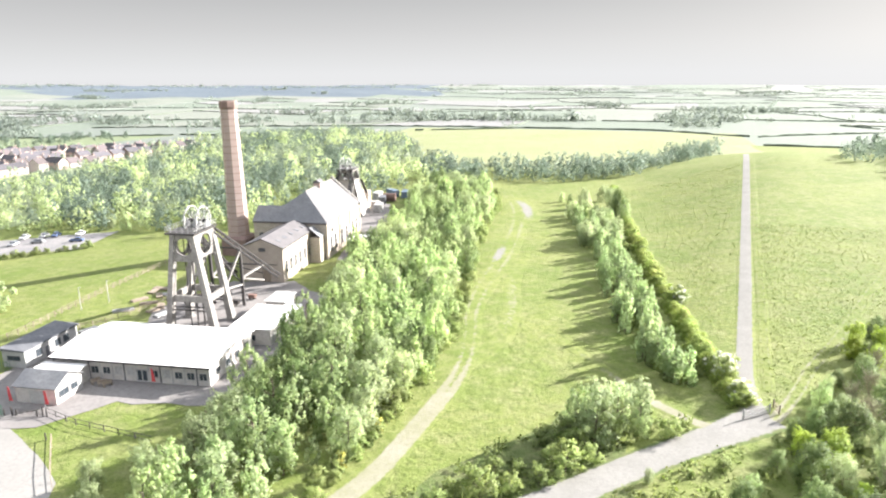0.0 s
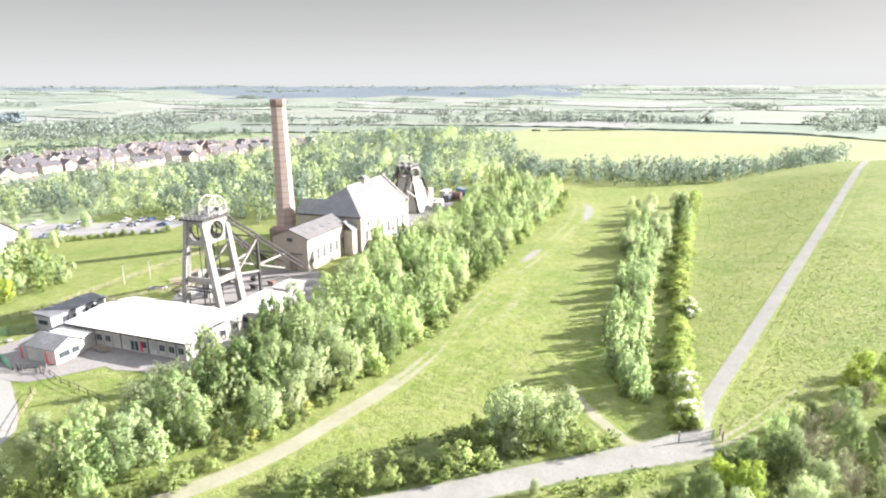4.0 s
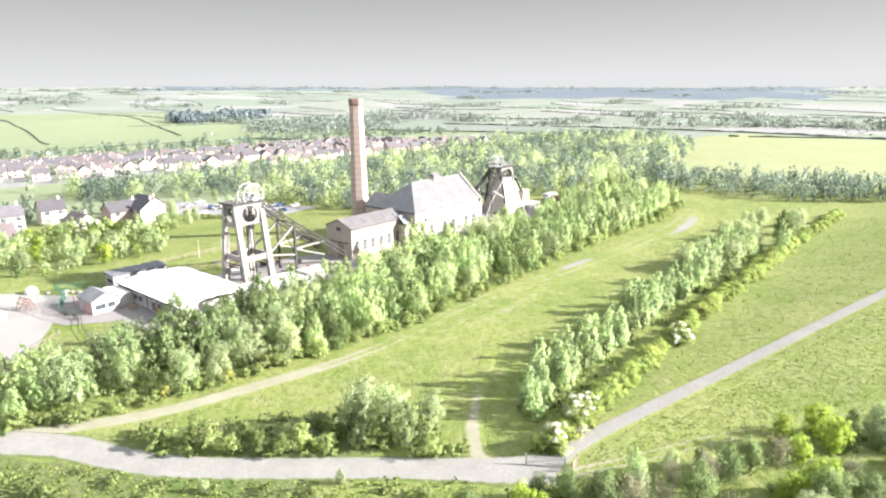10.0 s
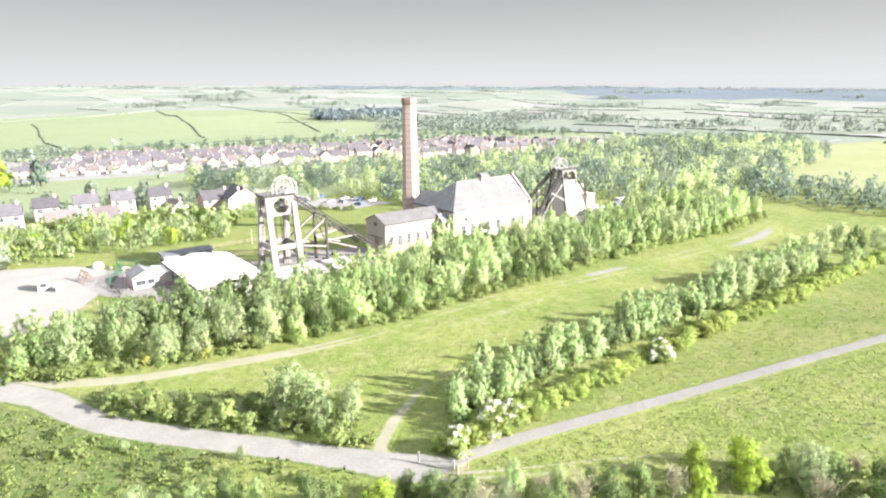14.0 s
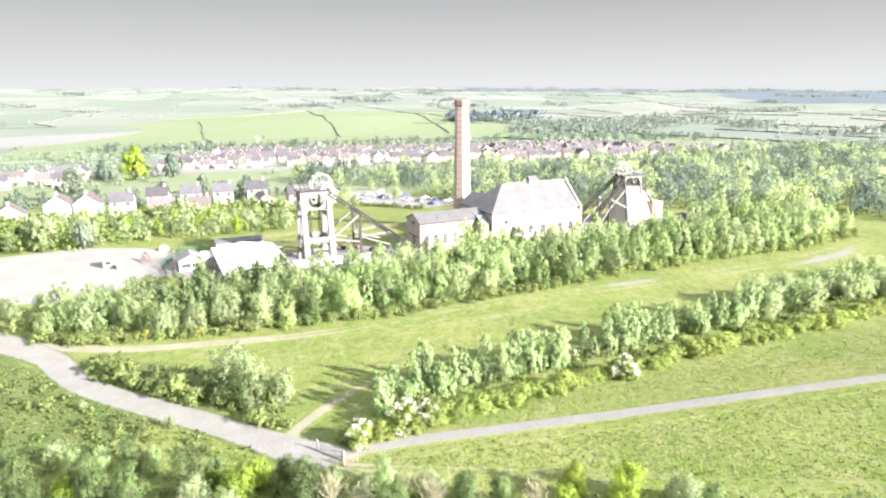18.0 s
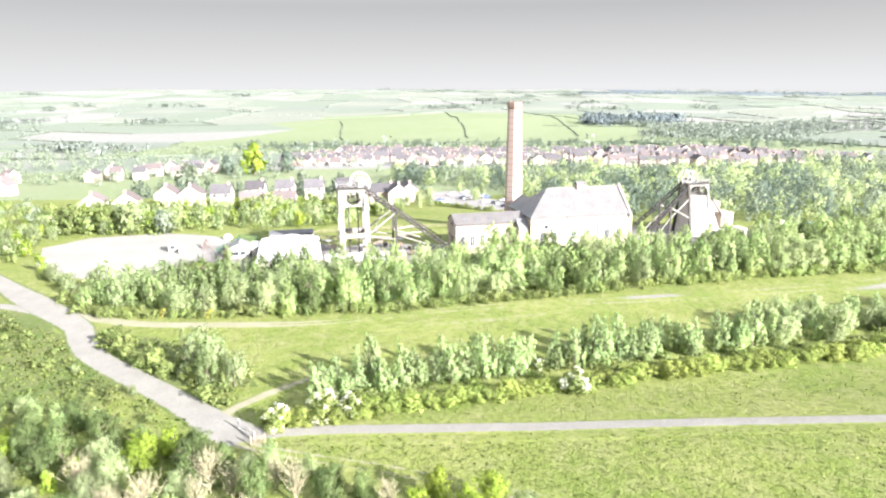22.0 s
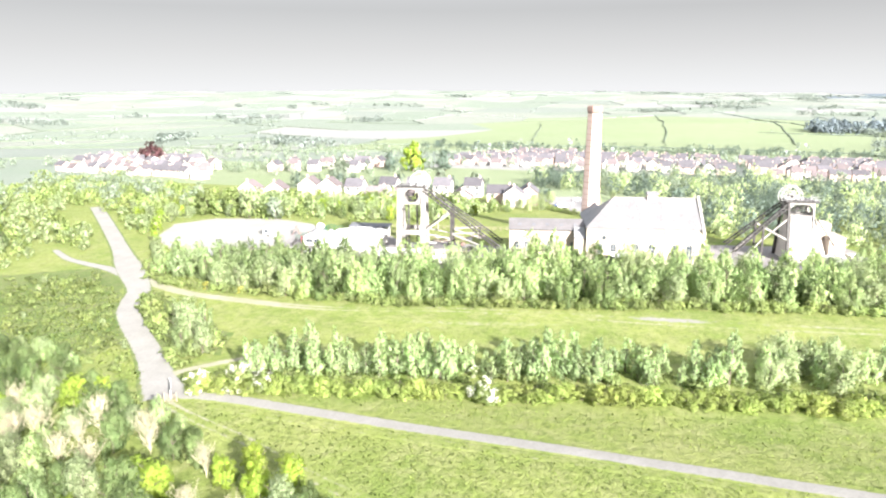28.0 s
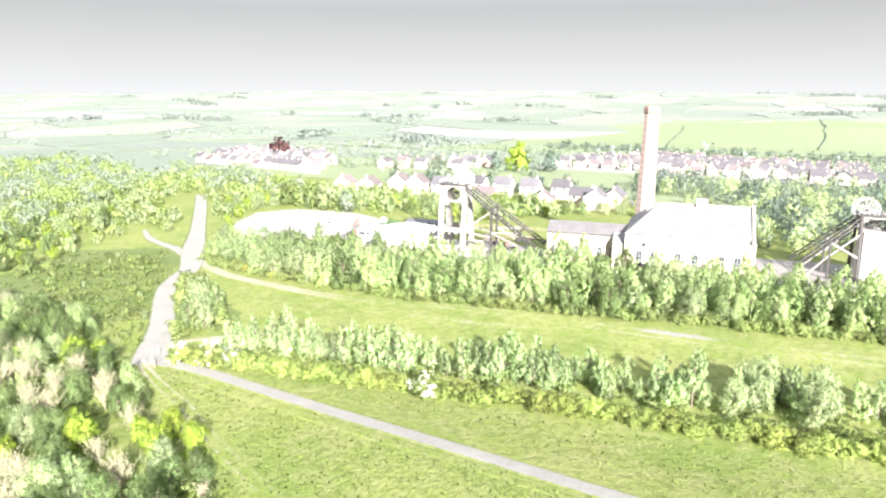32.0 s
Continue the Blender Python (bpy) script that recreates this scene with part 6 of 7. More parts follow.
fill = scatter([(x - 2.5, y) for x, y in BELT_FRONT] + BELT_BACK, 3.1, 71)
low = lambda y: y < 62 or 96 < y < 215
wood_mass("belt_saplings", [p for i, p in enumerate(fill) if i % 3 and low(p[1])], LEAF_BIRCH, "slender close-grown birch saplings filling the tree belt", "trees", h=9.0, r=1.6, blades=13, lobes=84, size=0.32, seed=32, thin=True)
wood_mass("belt_saplings", [p for i, p in enumerate(fill) if i % 3 and not low(p[1])], LEAF_BIRCH, "tall close-grown birch saplings filling the tree belt", "trees", h=9.8, r=1.7, blades=13, lobes=84, size=0.32, seed=33, thin=True)
wood_mass("belt_saplings", [p for i, p in enumerate(fill) if i % 3 == 0], LEAF_WILLOW, "pale willow saplings filling the tree belt", "trees", h=7.8, r=1.6, blades=13, lobes=84, size=0.32, seed=34, thin=True)
wood_mass("bramble_thicket", [p for p in THICKET if not on_lane(*p, 3.6)], LEAF_BRAMBLE, "low tangled brambles in the rough grass", "brambles", h=1.25, r=1.5, blades=22, lobes=16, size=0.3, seed=31)
NW_WOOD = [(-132, 174), (-160, 172), (-204, 177), (-238, 166), (-330, 235), (-345, 330), (-420, 480), (-430, 600), (-345, 640), (-300, 600), (-225, 520), (-150, 360), (-108, 305), (-112, 268), (-126, 240), (-142, 215)]
spots = scatter(NW_WOOD, 6.6, 51) + scatter([(-162, 173), (-182, 174), (-206, 176), (-240, 163), (-268, 150), (-278, 128), (-296, 100), (-330, 95), (-352, 150), (-350, 235), (-330, 235), (-235, 166)], 6.8, 56)
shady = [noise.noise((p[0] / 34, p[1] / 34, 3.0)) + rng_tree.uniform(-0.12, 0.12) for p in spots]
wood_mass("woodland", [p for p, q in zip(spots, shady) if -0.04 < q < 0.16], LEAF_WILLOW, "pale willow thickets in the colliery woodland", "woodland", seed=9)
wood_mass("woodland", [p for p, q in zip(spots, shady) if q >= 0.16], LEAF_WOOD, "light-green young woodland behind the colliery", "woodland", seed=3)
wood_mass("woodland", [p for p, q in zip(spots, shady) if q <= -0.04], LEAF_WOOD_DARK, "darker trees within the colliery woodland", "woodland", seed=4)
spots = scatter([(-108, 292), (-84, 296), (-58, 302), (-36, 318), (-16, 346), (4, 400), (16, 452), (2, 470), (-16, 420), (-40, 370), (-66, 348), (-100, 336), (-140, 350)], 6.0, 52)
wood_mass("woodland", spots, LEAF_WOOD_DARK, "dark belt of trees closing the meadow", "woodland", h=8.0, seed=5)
spots = scatter([(-6, -10), (-60, -55), (-95, -70), (-140, -90), (-230, -260), (-260, -380), (-160, -420), (-20, -200), (20, -60)], 8.0, 53) + scatter([(-112, -30), (-140, -20), (-190, -40), (-250, -170), (-225, -200), (-150, -90)], 7.5, 54)
wood_mass("woodland", spots[::2], LEAF_WOOD, "pale rough scrubland stretching south", "woodland", h=6.5, r=4.6, seed=6)
wood_mass("woodland", spots[1::2], LEAF_BRAMBLE, "green rough scrubland stretching south", "woodland", h=5.0, r=4.6, seed=7)
spots = scatter([(60, 330), (80, 300), (130, 330), (230, 480), (140, 520), (90, 420)], 8, 55)
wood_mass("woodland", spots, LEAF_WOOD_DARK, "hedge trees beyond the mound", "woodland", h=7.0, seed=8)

spots = scatter(BANK, 4.3, 57)
wood_mass("bank_scrub", spots[::2], LEAF_WILLOW, "dense pale scrub on the bank below the houses", "scrub", h=5.2, r=2.9, blades=20, lobes=24, size=0.58, seed=21)
wood_mass("bank_scrub", spots[1::2], LEAF_BRAMBLE, "dense green scrub on the bank below the houses", "scrub", h=4.6, r=2.9, blades=20, lobes=24, size=0.58, seed=22)
spots = scatter([(-45, 2), (-56, -8), (-80, -28), (-108, -55), (-150, -70), (-200, -160), (-120, -170), (-60, -90), (-20, -40), (-10, 2)], 5.0, 58) + scatter([(-62, 8), (-72, -1), (-90, -22), (-80, -27), (-64, -12)], 4.5, 59) + scatter([(-80, 9), (-94, -6), (-112, -28), (-135, -42), (-128, 0), (-105, -1)], 4.5, 60)
wood_mass("scrub", spots[::2], LEAF_BRAMBLE, "tangled bright green scrub round the lanes", "scrub", h=3.8, r=2.8, blades=18, lobes=22, size=0.58, seed=23)
wood_mass("scrub", spots[1::2], LEAF_WILLOW, "tangled pale willow scrub round the lanes", "scrub", h=4.6, r=2.8, blades=18, lobes=22, size=0.58, seed=24)

# hedgerows along the field edges, and copses
rng_far = random.Random(77)
hedge, trees = [], []
seen = set()
for c, mat in FIELD_CELLS:
    for k in range(4):
        a, b = c[k], c[(k + 1) % 4]
        key = tuple(sorted((a, b)))
        if key in seen:
            continue
        seen.add(key)
        mid = ((a[0] + b[0]) / 2, (a[1] + b[1]) / 2)
        if math.hypot(*mid) > 2500 and 22 < math.degrees(math.atan2(-mid[0], mid[1])) < 55 or -330 < mid[0] < 60 and 500 < mid[1] < 760:
            continue
        d = math.hypot((a[0] + b[0]) / 2, (a[1] + b[1]) / 2 - 100)
        pasture = -2000 < (a[0] + b[0]) / 2 < -860 and -300 < (a[1] + b[1]) / 2 < 470
        if pasture or rng_far.random() < (0.3 if d < 2000 else 0.5) or d > 4300:
            continue
        ln = math.hypot(b[0] - a[0], b[1] - a[1])
        hedge.append((a, b))
        wild = rng_far.random()
        for i in range(int(ln / 11)):
            q = i * 11 / ln
            x, y = a[0] + (b[0] - a[0]) * q + rng_far.uniform(-1, 1), a[1] + (b[1] - a[1]) * q + rng_far.uniform(-1, 1)
            if not (-420 < x < 40 and -30 < y < 620) and rng_far.random() < (0.05 if wild < 0.75 else 0.35):
                trees.append((x, y))
for line in (((-290, 690), (-170, 775), (-40, 770), (60, 700), (200, 850)), ((-1895, 168), (-1600, 180), (-1310, 187), (-985, 187)), ((-2150, 338), (-1900, 395), (-1680, 428), (-1400, 415), (-1010, 368)), ((-1430, -78), (-1150, -40), (-872, -3)), ((-1612, -154), (-1731, 2), (-1890, 170)),
             ((-1758, 411), (-1558, 461), (-1380, 470)), ((-1448, 928), (-1250, 980), (-1049, 1025))):
    hedge += list(zip(line, line[1:]))


def hedge_mass(name, lines, mat, label):
    """Continuous clipped hedgerows with an uneven top, and loose leaf sprays along them."""
    rng = np.random.RandomState(9)
    v, f = [], []
    for a, b in lines:
        ln = math.hypot(b[0] - a[0], b[1] - a[1])
        n = max(2, int(ln / 9))
        side = ((b[1] - a[1]) / ln, (a[0] - b[0]) / ln)
        skip = rng.uniform(0, 1, n) < 0.04
        for i in range(n + 1):
            q = i / n
            wob = 3 * math.sin(q * 5 + a[0])
            x, y = a[0] + (b[0] - a[0]) * q + side[0] * wob, a[1] + (b[1] - a[1]) * q + side[1] * wob
            z = ground(x, y)
            w, h = rng.uniform(0.7, 1.3), rng.uniform(1.0, 2.2)
            k = len(v)
            v += [(x - side[0] * w, y - side[1] * w, z - 0.5), (x - side[0] * w * 0.8, y - side[1] * w * 0.8, z + h), (x + side[0] * w * 0.8, y + side[1] * w * 0.8, z + h * 0.92), (x + side[0] * w, y + side[1] * w, z - 0.5)]
            if i < n and not skip[i] and not (-420 < x < 40 and -30 < y < 620):
                f += [(k + j, k + j + 1, k + j + 5, k + j + 4) for j in range(3)]
    me = bpy.data.meshes.new(name)
    me.from_pydata(v, [], f)
    me.materials.append(mat)
    me.update()
    return tagged(new(name, me), label, "hedge", kind="stuff")


# hedges beyond 1750 m take the copy with haze in its colour
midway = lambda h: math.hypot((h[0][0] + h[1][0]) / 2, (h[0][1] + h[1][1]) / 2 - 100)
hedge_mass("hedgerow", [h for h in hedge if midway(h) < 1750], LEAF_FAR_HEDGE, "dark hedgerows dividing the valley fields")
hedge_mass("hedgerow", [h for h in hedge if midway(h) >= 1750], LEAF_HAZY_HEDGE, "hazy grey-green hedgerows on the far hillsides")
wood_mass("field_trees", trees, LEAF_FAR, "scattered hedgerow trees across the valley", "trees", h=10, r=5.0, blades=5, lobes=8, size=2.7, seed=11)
copses = []
for k in range(62):
    a = rng_far.uniform(math.radians(70), math.radians(258))
    d = rng_far.uniform(750, 4300)
    x, y = math.cos(a) * d, 100 + math.sin(a) * d
    ln, w, turn = rng_far.uniform(60, 260), rng_far.uniform(25, 70), rng_far.uniform(0, 3.1)
    if -900 < x < -380 and -260 < y < 520 or -2000 < x < -800 and -350 < y < 500:
        continue
    for i in range(int(ln * w / 190)):
        p, q = rng_far.uniform(-ln / 2, ln / 2), rng_far.gauss(0, w / 3)
        copses.append((x + p * math.cos(turn) - q * math.sin(turn), y + p * math.sin(turn) + q * math.cos(turn)))
for p in scatter([(-1077, 490), (-900, 440), (-763, 500), (-763, 600), (-1000, 780), (-1356, 994), (-1225, 714)], 15, 63):
    copses.append(p)
for a, b, w, n in (((-1207, 575), (-1128, 665), 26, 60), ((-1128, 665), (-1046, 955), 30, 130), ((-959, 913), (-858, 876), 22, 50), ((-1330, 500), (-1180, 560), 22, 50), ((-869, 1624), (-790, 1785), 20, 50),
                   ((-1557, 1259), (-1477, 1485), 24, 60), ((-30, 1640), (189, 1580), 22, 90), ((4, 1380), (182, 1491), 16, 50), ((-300, 985), (-150, 960), 14, 50), ((-420, 930), (-300, 985), 12, 30), ((-1000, 520), (-800, 560), 24, 70)):
    for i in range(n):
        q = rng_far.random()
        copses.append((a[0] + (b[0] - a[0]) * q + rng_far.gauss(0, w), a[1] + (b[1] - a[1]) * q + rng_far.gauss(0, w)))
for k in range(26):
    a = math.radians(90 + 12 + k * 3.1 + rng_far.uniform(-1, 1))
    d = rng_far.uniform(3700, 4700)
    for i in range(rng_far.randrange(20, 60)):
        q = rng_far.uniform(-1, 1)
        copses.append((math.cos(a) * d + q * 190 * math.sin(a) + rng_far.gauss(0, 12), 100 + math.sin(a) * d - q * 190 * math.cos(a) + rng_far.gauss(0, 12)))
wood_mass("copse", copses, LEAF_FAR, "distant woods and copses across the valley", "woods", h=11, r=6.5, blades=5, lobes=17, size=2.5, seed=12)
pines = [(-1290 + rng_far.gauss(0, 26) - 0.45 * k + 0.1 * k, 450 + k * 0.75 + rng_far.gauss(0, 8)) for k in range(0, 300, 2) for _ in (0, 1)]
wood_mass("pine_wood", pines, LEAF_FAR_BLUE, "haze-blued pine plantation on the far slope", "woods", h=17, r=7.0, blades=11, lobes=16, size=2.8, seed=13)
greens = []
for k in range(760):
    x, y = rng_far.uniform(-660, -300), rng_far.uniform(-330, 470)
    greens.append((x, y))
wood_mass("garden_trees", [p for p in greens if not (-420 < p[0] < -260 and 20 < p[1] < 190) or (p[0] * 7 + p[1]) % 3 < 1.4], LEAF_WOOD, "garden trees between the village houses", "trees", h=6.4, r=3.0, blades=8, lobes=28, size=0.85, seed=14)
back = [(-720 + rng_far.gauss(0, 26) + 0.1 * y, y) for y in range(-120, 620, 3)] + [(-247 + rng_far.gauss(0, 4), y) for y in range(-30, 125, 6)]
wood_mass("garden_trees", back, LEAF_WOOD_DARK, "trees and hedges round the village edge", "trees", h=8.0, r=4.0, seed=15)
for x, y, s, leaf, lab in ((-362, 2, 2.6, LEAF_LIME, "big vivid yellow-green tree at the village edge"), (-376, 22, 1.8, LEAF_WOOD_DARK, "dark green tree beside a yellow-green one"), (-366, -18, 1.5, LEAF_WOOD_DARK, "dark leafy tree at the village edge"), (-262, -8, 1.9, LEAF_WOOD, "tall leafy tree behind the row of houses"), (-124, 2, 1.15, LEAF_BRAMBLE, "large leafy tree beside the parking ground"), (-128, 12, 1.2, LEAF_BRAMBLE, "broad green tree beside the parking ground"), (-124, 22, 1.25, LEAF_WILLOW, "weeping pale willow beside the parking ground"), (-123, 34, 1.0, LEAF_WOOD, "leafy tree beside the parking ground"), (-270, 52, 1.3, LEAF_WOOD, "leafy garden tree behind the houses"), (-262, 74, 1.2, LEAF_WOOD, "leafy garden tree behind the houses"), (-345, -212, 2.2, LEAF_COPPER, "large dark copper beech"), (-352, -226, 1.6, LEAF_COPPER, "smaller dark-leaved copper beech tree")):
    ob = thing("village_tree", pose(x, y, ground(x, y)) @ Matrix.Diagonal((s, s, s, 1)), lab, "tree")
    part("trunk", trunk_build(5, 6, 0.3, 6, 3), BARK, ob)
    cr = new("crown", blade_mesh("crown", crown_points(int(-x), 8.0, 3.7, 0.5, 120, 30, 0.55, "round"), leaf))
    cr.parent = ob


# ---- village ----
def plain_window(parent, at, w, h, face):
    """Frame and glass of a distant window, set proud of the wall."""
    b = Build()
    b.box(-w / 2 - 0.1, w / 2 + 0.1, -0.10, 0.0, -0.14, 0.0)
    b.box(-w / 2 - 0.1, w / 2 + 0.1, -0.07, 0.0, h, h + 0.1)
    for x in (-w / 2 - 0.1, -0.04, w / 2):
        b.box(x, x + 0.1, -0.07, 0.0, 0.0, h)
    b.face((-w / 2, -0.03, 0), (w / 2, -0.03, 0), (w / 2, -0.03, h), (-w / 2, -0.03, h))
    win = part("window", b, WHITE_PAINT, parent)
    win.data.materials.append(GLASS)
    win.data.polygons[len(win.data.polygons) - 1].material_index = 1
    win.matrix_local = pose(*at, 0, 0, {"s": 0, "e": 90, "n": 180, "w": 270}[face])


def build_house(variant):
    """A two-storey house: walls with gables, tiled roof, chimney, windows and door."""
    w, d, ev, rg = ((7.4, 7.8, 5.0, 7.9), (9.6, 7.2, 4.9, 7.6), (6.4, 8.6, 5.1, 8.3), (12.4, 7.6, 4.9, 7.8), (8.2, 9.0, 2.9, 6.1))[variant % 5]
    wall = (HOUSE_CREAM, HOUSE_BRICK, HOUSE_CREAM, HOUSE_BRICK, HOUSE_CREAM)[variant % 5]
    tile = (TILE_GREY, TILE_GREY, TILE_RED, TILE_GREY, TILE_RED)[variant % 5]
    lab = ("cream-rendered village house with a grey tiled roof", "red-brick village house with a grey tiled roof", "narrow cream house with a brown tiled roof", "long red-brick house with a grey tiled roof", "cream bungalow with a brown tiled roof")[variant % 5]
    ob = thing("house", Matrix(), lab, "house", "village houses")
    b = Build()
    b.box(-w / 2, w / 2, -d / 2, d / 2, -1.5, ev)
    for x in (-w / 2, w / 2 - 0.25):
        b.hexa(((x, -d / 2, ev), (x + 0.25, -d / 2, ev), (x + 0.25, d / 2, ev), (x, d / 2, ev)), ((x, -0.05, rg), (x + 0.25, -0.05, rg), (x + 0.25, 0.05, rg), (x, 0.05, rg)))
    part("wall", b, wall, ob)
    for s in (-1, 1):
        r = Build()
        e = [(-w / 2 - 0.3, s * (d / 2 + 0.35), ev - 0.2), (w / 2 + 0.3, s * (d / 2 + 0.35), ev - 0.2)]
        t = [(w / 2 + 0.3, 0, rg), (-w / 2 - 0.3, 0, rg)]
        if s > 0:
            e, t = e[::-1], t[::-1]
        slope(r, e[0], e[1], t[0], t[1], 0.15)
        part("roof", r, tile, ob)
    c = Build()
    c.box(w / 2 - 1.4, w / 2 - 0.6, -0.4, 0.4, rg - 0.9, rg + 1.1)
    part("chimney", c, HOUSE_BRICK, ob)
    storeys = (0.9, 3.4) if ev > 4 else (0.9,)
    for z in storeys:
        for x in (-w * 0.28, w * 0.28):
            plain_window(ob, (x, -d / 2, z), 1.3, 1.15, "s")
            if z > 2 or len(storeys) == 1:
                plain_window(ob, (x, d / 2, z), 1.3, 1.15, "n")
    q = Build()
    q.box(-0.5, 0.5, -d / 2 - 0.06, -d / 2, -0.2, 2.0)
    part("door", q, TIMBER, ob)
    return ob


HOUSES = {}


def put_house(variant, x, y, turn, scale=1.0, label="", group=""):
    m = pose(x, y, ground(x, y) + 0.1, 0, 0, turn) @ Matrix.Diagonal((scale, scale, scale, 1))
    if variant not in HOUSES:
        ob = HOUSES[variant] = build_house(variant)
        ob.matrix_world = m
    else:
        ob = copy_thing(HOUSES[variant], Matrix())
        ob.matrix_basis = m
    return tagged(ob, label, group=group)


# the row above the wooded bank, gables and fronts towards the pit
for x, y, t, v in ((-207, 3, 5, 2), (-207, 14, 5, 2), (-212, 26, 95, 0), (-230, 37, 95, 0), (-233, 51, 95, 0), (-235, 65, 95, 0), (-240, 80, 95, 0), (-212, 100, 100, 1), (-222, 112, 10, 3), (-206, 108, 10, 0), (-203, -14, 15, 4), (-199, -27, 15, 4), (-196, 44, 100, 4), (-198, 58, 95, 4), (-203, 84, 20, 4)):
    put_house(v, x, y, t, 1.2, group="row of houses above the bank")
rng_v = random.Random(91)
rows = [((-444 - 22 * k + 0.0, -10 + 6 * k), (-412 - 22 * k, 225)) for k in range(8)] + [((-398 - 22 * k, 240), (-392 - 22 * k, 455 - 6 * k)) for k in range(8)] + [((-262 - 30 * k, -100 - 18 * k), (-292 - 34 * k, -250 - 20 * k)) for k in range(4)] + [((-345 - 24 * k, -30), (-330 - 26 * k, -100)) for k in range(3)]
for j, (a, b) in enumerate(rows):
    n = int(math.hypot(b[0] - a[0], b[1] - a[1]) / 12.5)
    along = math.degrees(math.atan2(b[1] - a[1], b[0] - a[0]))
    for i in range(n):
        if rng_v.random() < 0.10:
            continue
        k = (i + 0.5) / n
        x, y = a[0] + (b[0] - a[0]) * k + rng_v.uniform(-2.5, 2.5), a[1] + (b[1] - a[1]) * k + rng_v.uniform(-1, 1)
        put_house(rng_v.choice((0, 1, 1, 3, 2, 4)), x, y, along + (180 if j % 2 else 0) + (90 if rng_v.random() < 0.22 else 0) + rng_v.uniform(-4, 4), rng_v.uniform(0.92, 1.08))


# ---- smaller things ----
def build_car(mat, label):
    ob = thing("car", Matrix(), label, "car", "parked cars")
    b = Build()
    prof = [(-2.1, 0.32), (-2.15, 0.75), (-1.9, 0.92), (-0.95, 0.98), (1.35, 1.0), (2.05, 0.9), (2.1, 0.35)]
    for (x0, z0), (x1, z1) in zip(prof, prof[1:]):
        b.face((x0, -0.86, z0), (x0, 0.86, z0), (x1, 0.86, z1), (x1, -0.86, z1))
    for s in (-1, 1):
        b.face(*[(x, s * 0.86, z) for x, z in (prof if s < 0 else prof[::-1])])
    b.face((-2.1, -0.86, 0.32), (2.1, -0.86, 0.35), (2.1, 0.86, 0.35), (-2.1, 0.86, 0.32))
    part("body", b, mat, ob)
    g = Build()
    g.hexa(((-1.0, -0.8, 0.96), (1.5, -0.8, 0.98), (1.5, 0.8, 0.98), (-1.0, 0.8, 0.96)), ((-0.35, -0.66, 1.42), (1.1, -0.66, 1.44), (1.1, 0.66, 1.44), (-0.35, 0.66, 1.42)))
    part("glasshouse", g, GLASS, ob)
    r = Build()
    r.hexa(((-0.4, -0.68, 1.41), (1.15, -0.68, 1.43), (1.15, 0.68, 1.43), (-0.4, 0.68, 1.41)), ((-0.3, -0.6, 1.48), (1.05, -0.6, 1.5), (1.05, 0.6, 1.5), (-0.3, 0.6, 1.48)))
    part("roof", r, mat, ob)
    for x in (-1.3, 1.3):
        for y in (-0.8, 0.8):
            w = Build()
            w.hoop((x, y, 0.32), 0.32, 0.3, 0.2, "y", 14)
            part("wheel", w, RUBBER, ob)
    return ob


cars = [(-246, 141, 116), (-231, 149, 115), (-227.5, 150.6, 115), (-213, 157.4, 115), (-207, 160.2, 114), (-203.4, 161.8, 115), (-195, 164.5, 112), (-238, 133, 115), (-226, 139, 115), (-222.5, 140.6, 116), (-206, 148, 115), (-214, 127.5, 118), (-209, 130, 115), (-200, 152, 27), (-186, 155, 30)]
made = {}
for i, (x, y, t) in enumerate(cars):
    k = i % 3
    m = pose(x, y, ground(x, y) + 0.1, 0, 0, t)
    if k not in made:
        made[k] = build_car((CAR_WHITE, CAR_GREY, CAR_BLUE)[k], ("white hatchback parked on the asphalt", "grey hatchback parked on the asphalt", "dark blue hatchback parked on the asphalt")[k])
        made[k].matrix_world = m
    else:
        copy_thing(made[k], m)


def field_gate(x, y, turn, width, mat, label, name="gate"):
    ob = thing(name, pose(x, y, ground(x, y) + 0.05, 0, 0, turn), label, "gate")
    for s in (-1, 1):
        b = Build()
        b.beam((s * (width / 2 + 0.12), 0, -0.3), (s * (width / 2 + 0.12), 0, 1.5), 0.16)
        part("gate_post", b, mat, ob)
    for i in range(6):
        b = Build()
        z = 0.2 + i * 0.2
        b.beam((-width / 2, 0, z), (width / 2, 0, z), 0.05)
        part("bar", b, mat, ob)
    b = Build()
    b.beam((-width / 2, 0, 0.2), (width / 2, 0, 1.2), 0.05)
    part("brace", b, mat, ob)


field_gate(12.2, 97.3, 40, 4.6, GREY_STEEL, "grey tubular steel field gate across the path")
field_gate(15.0, 99.6, 110, 1.6, TIMBER, "weathered timber kissing gate beside the path")
field_gate(-89, 61.5, 20, 4.4, STEEL, "dark steel yard entrance gate")


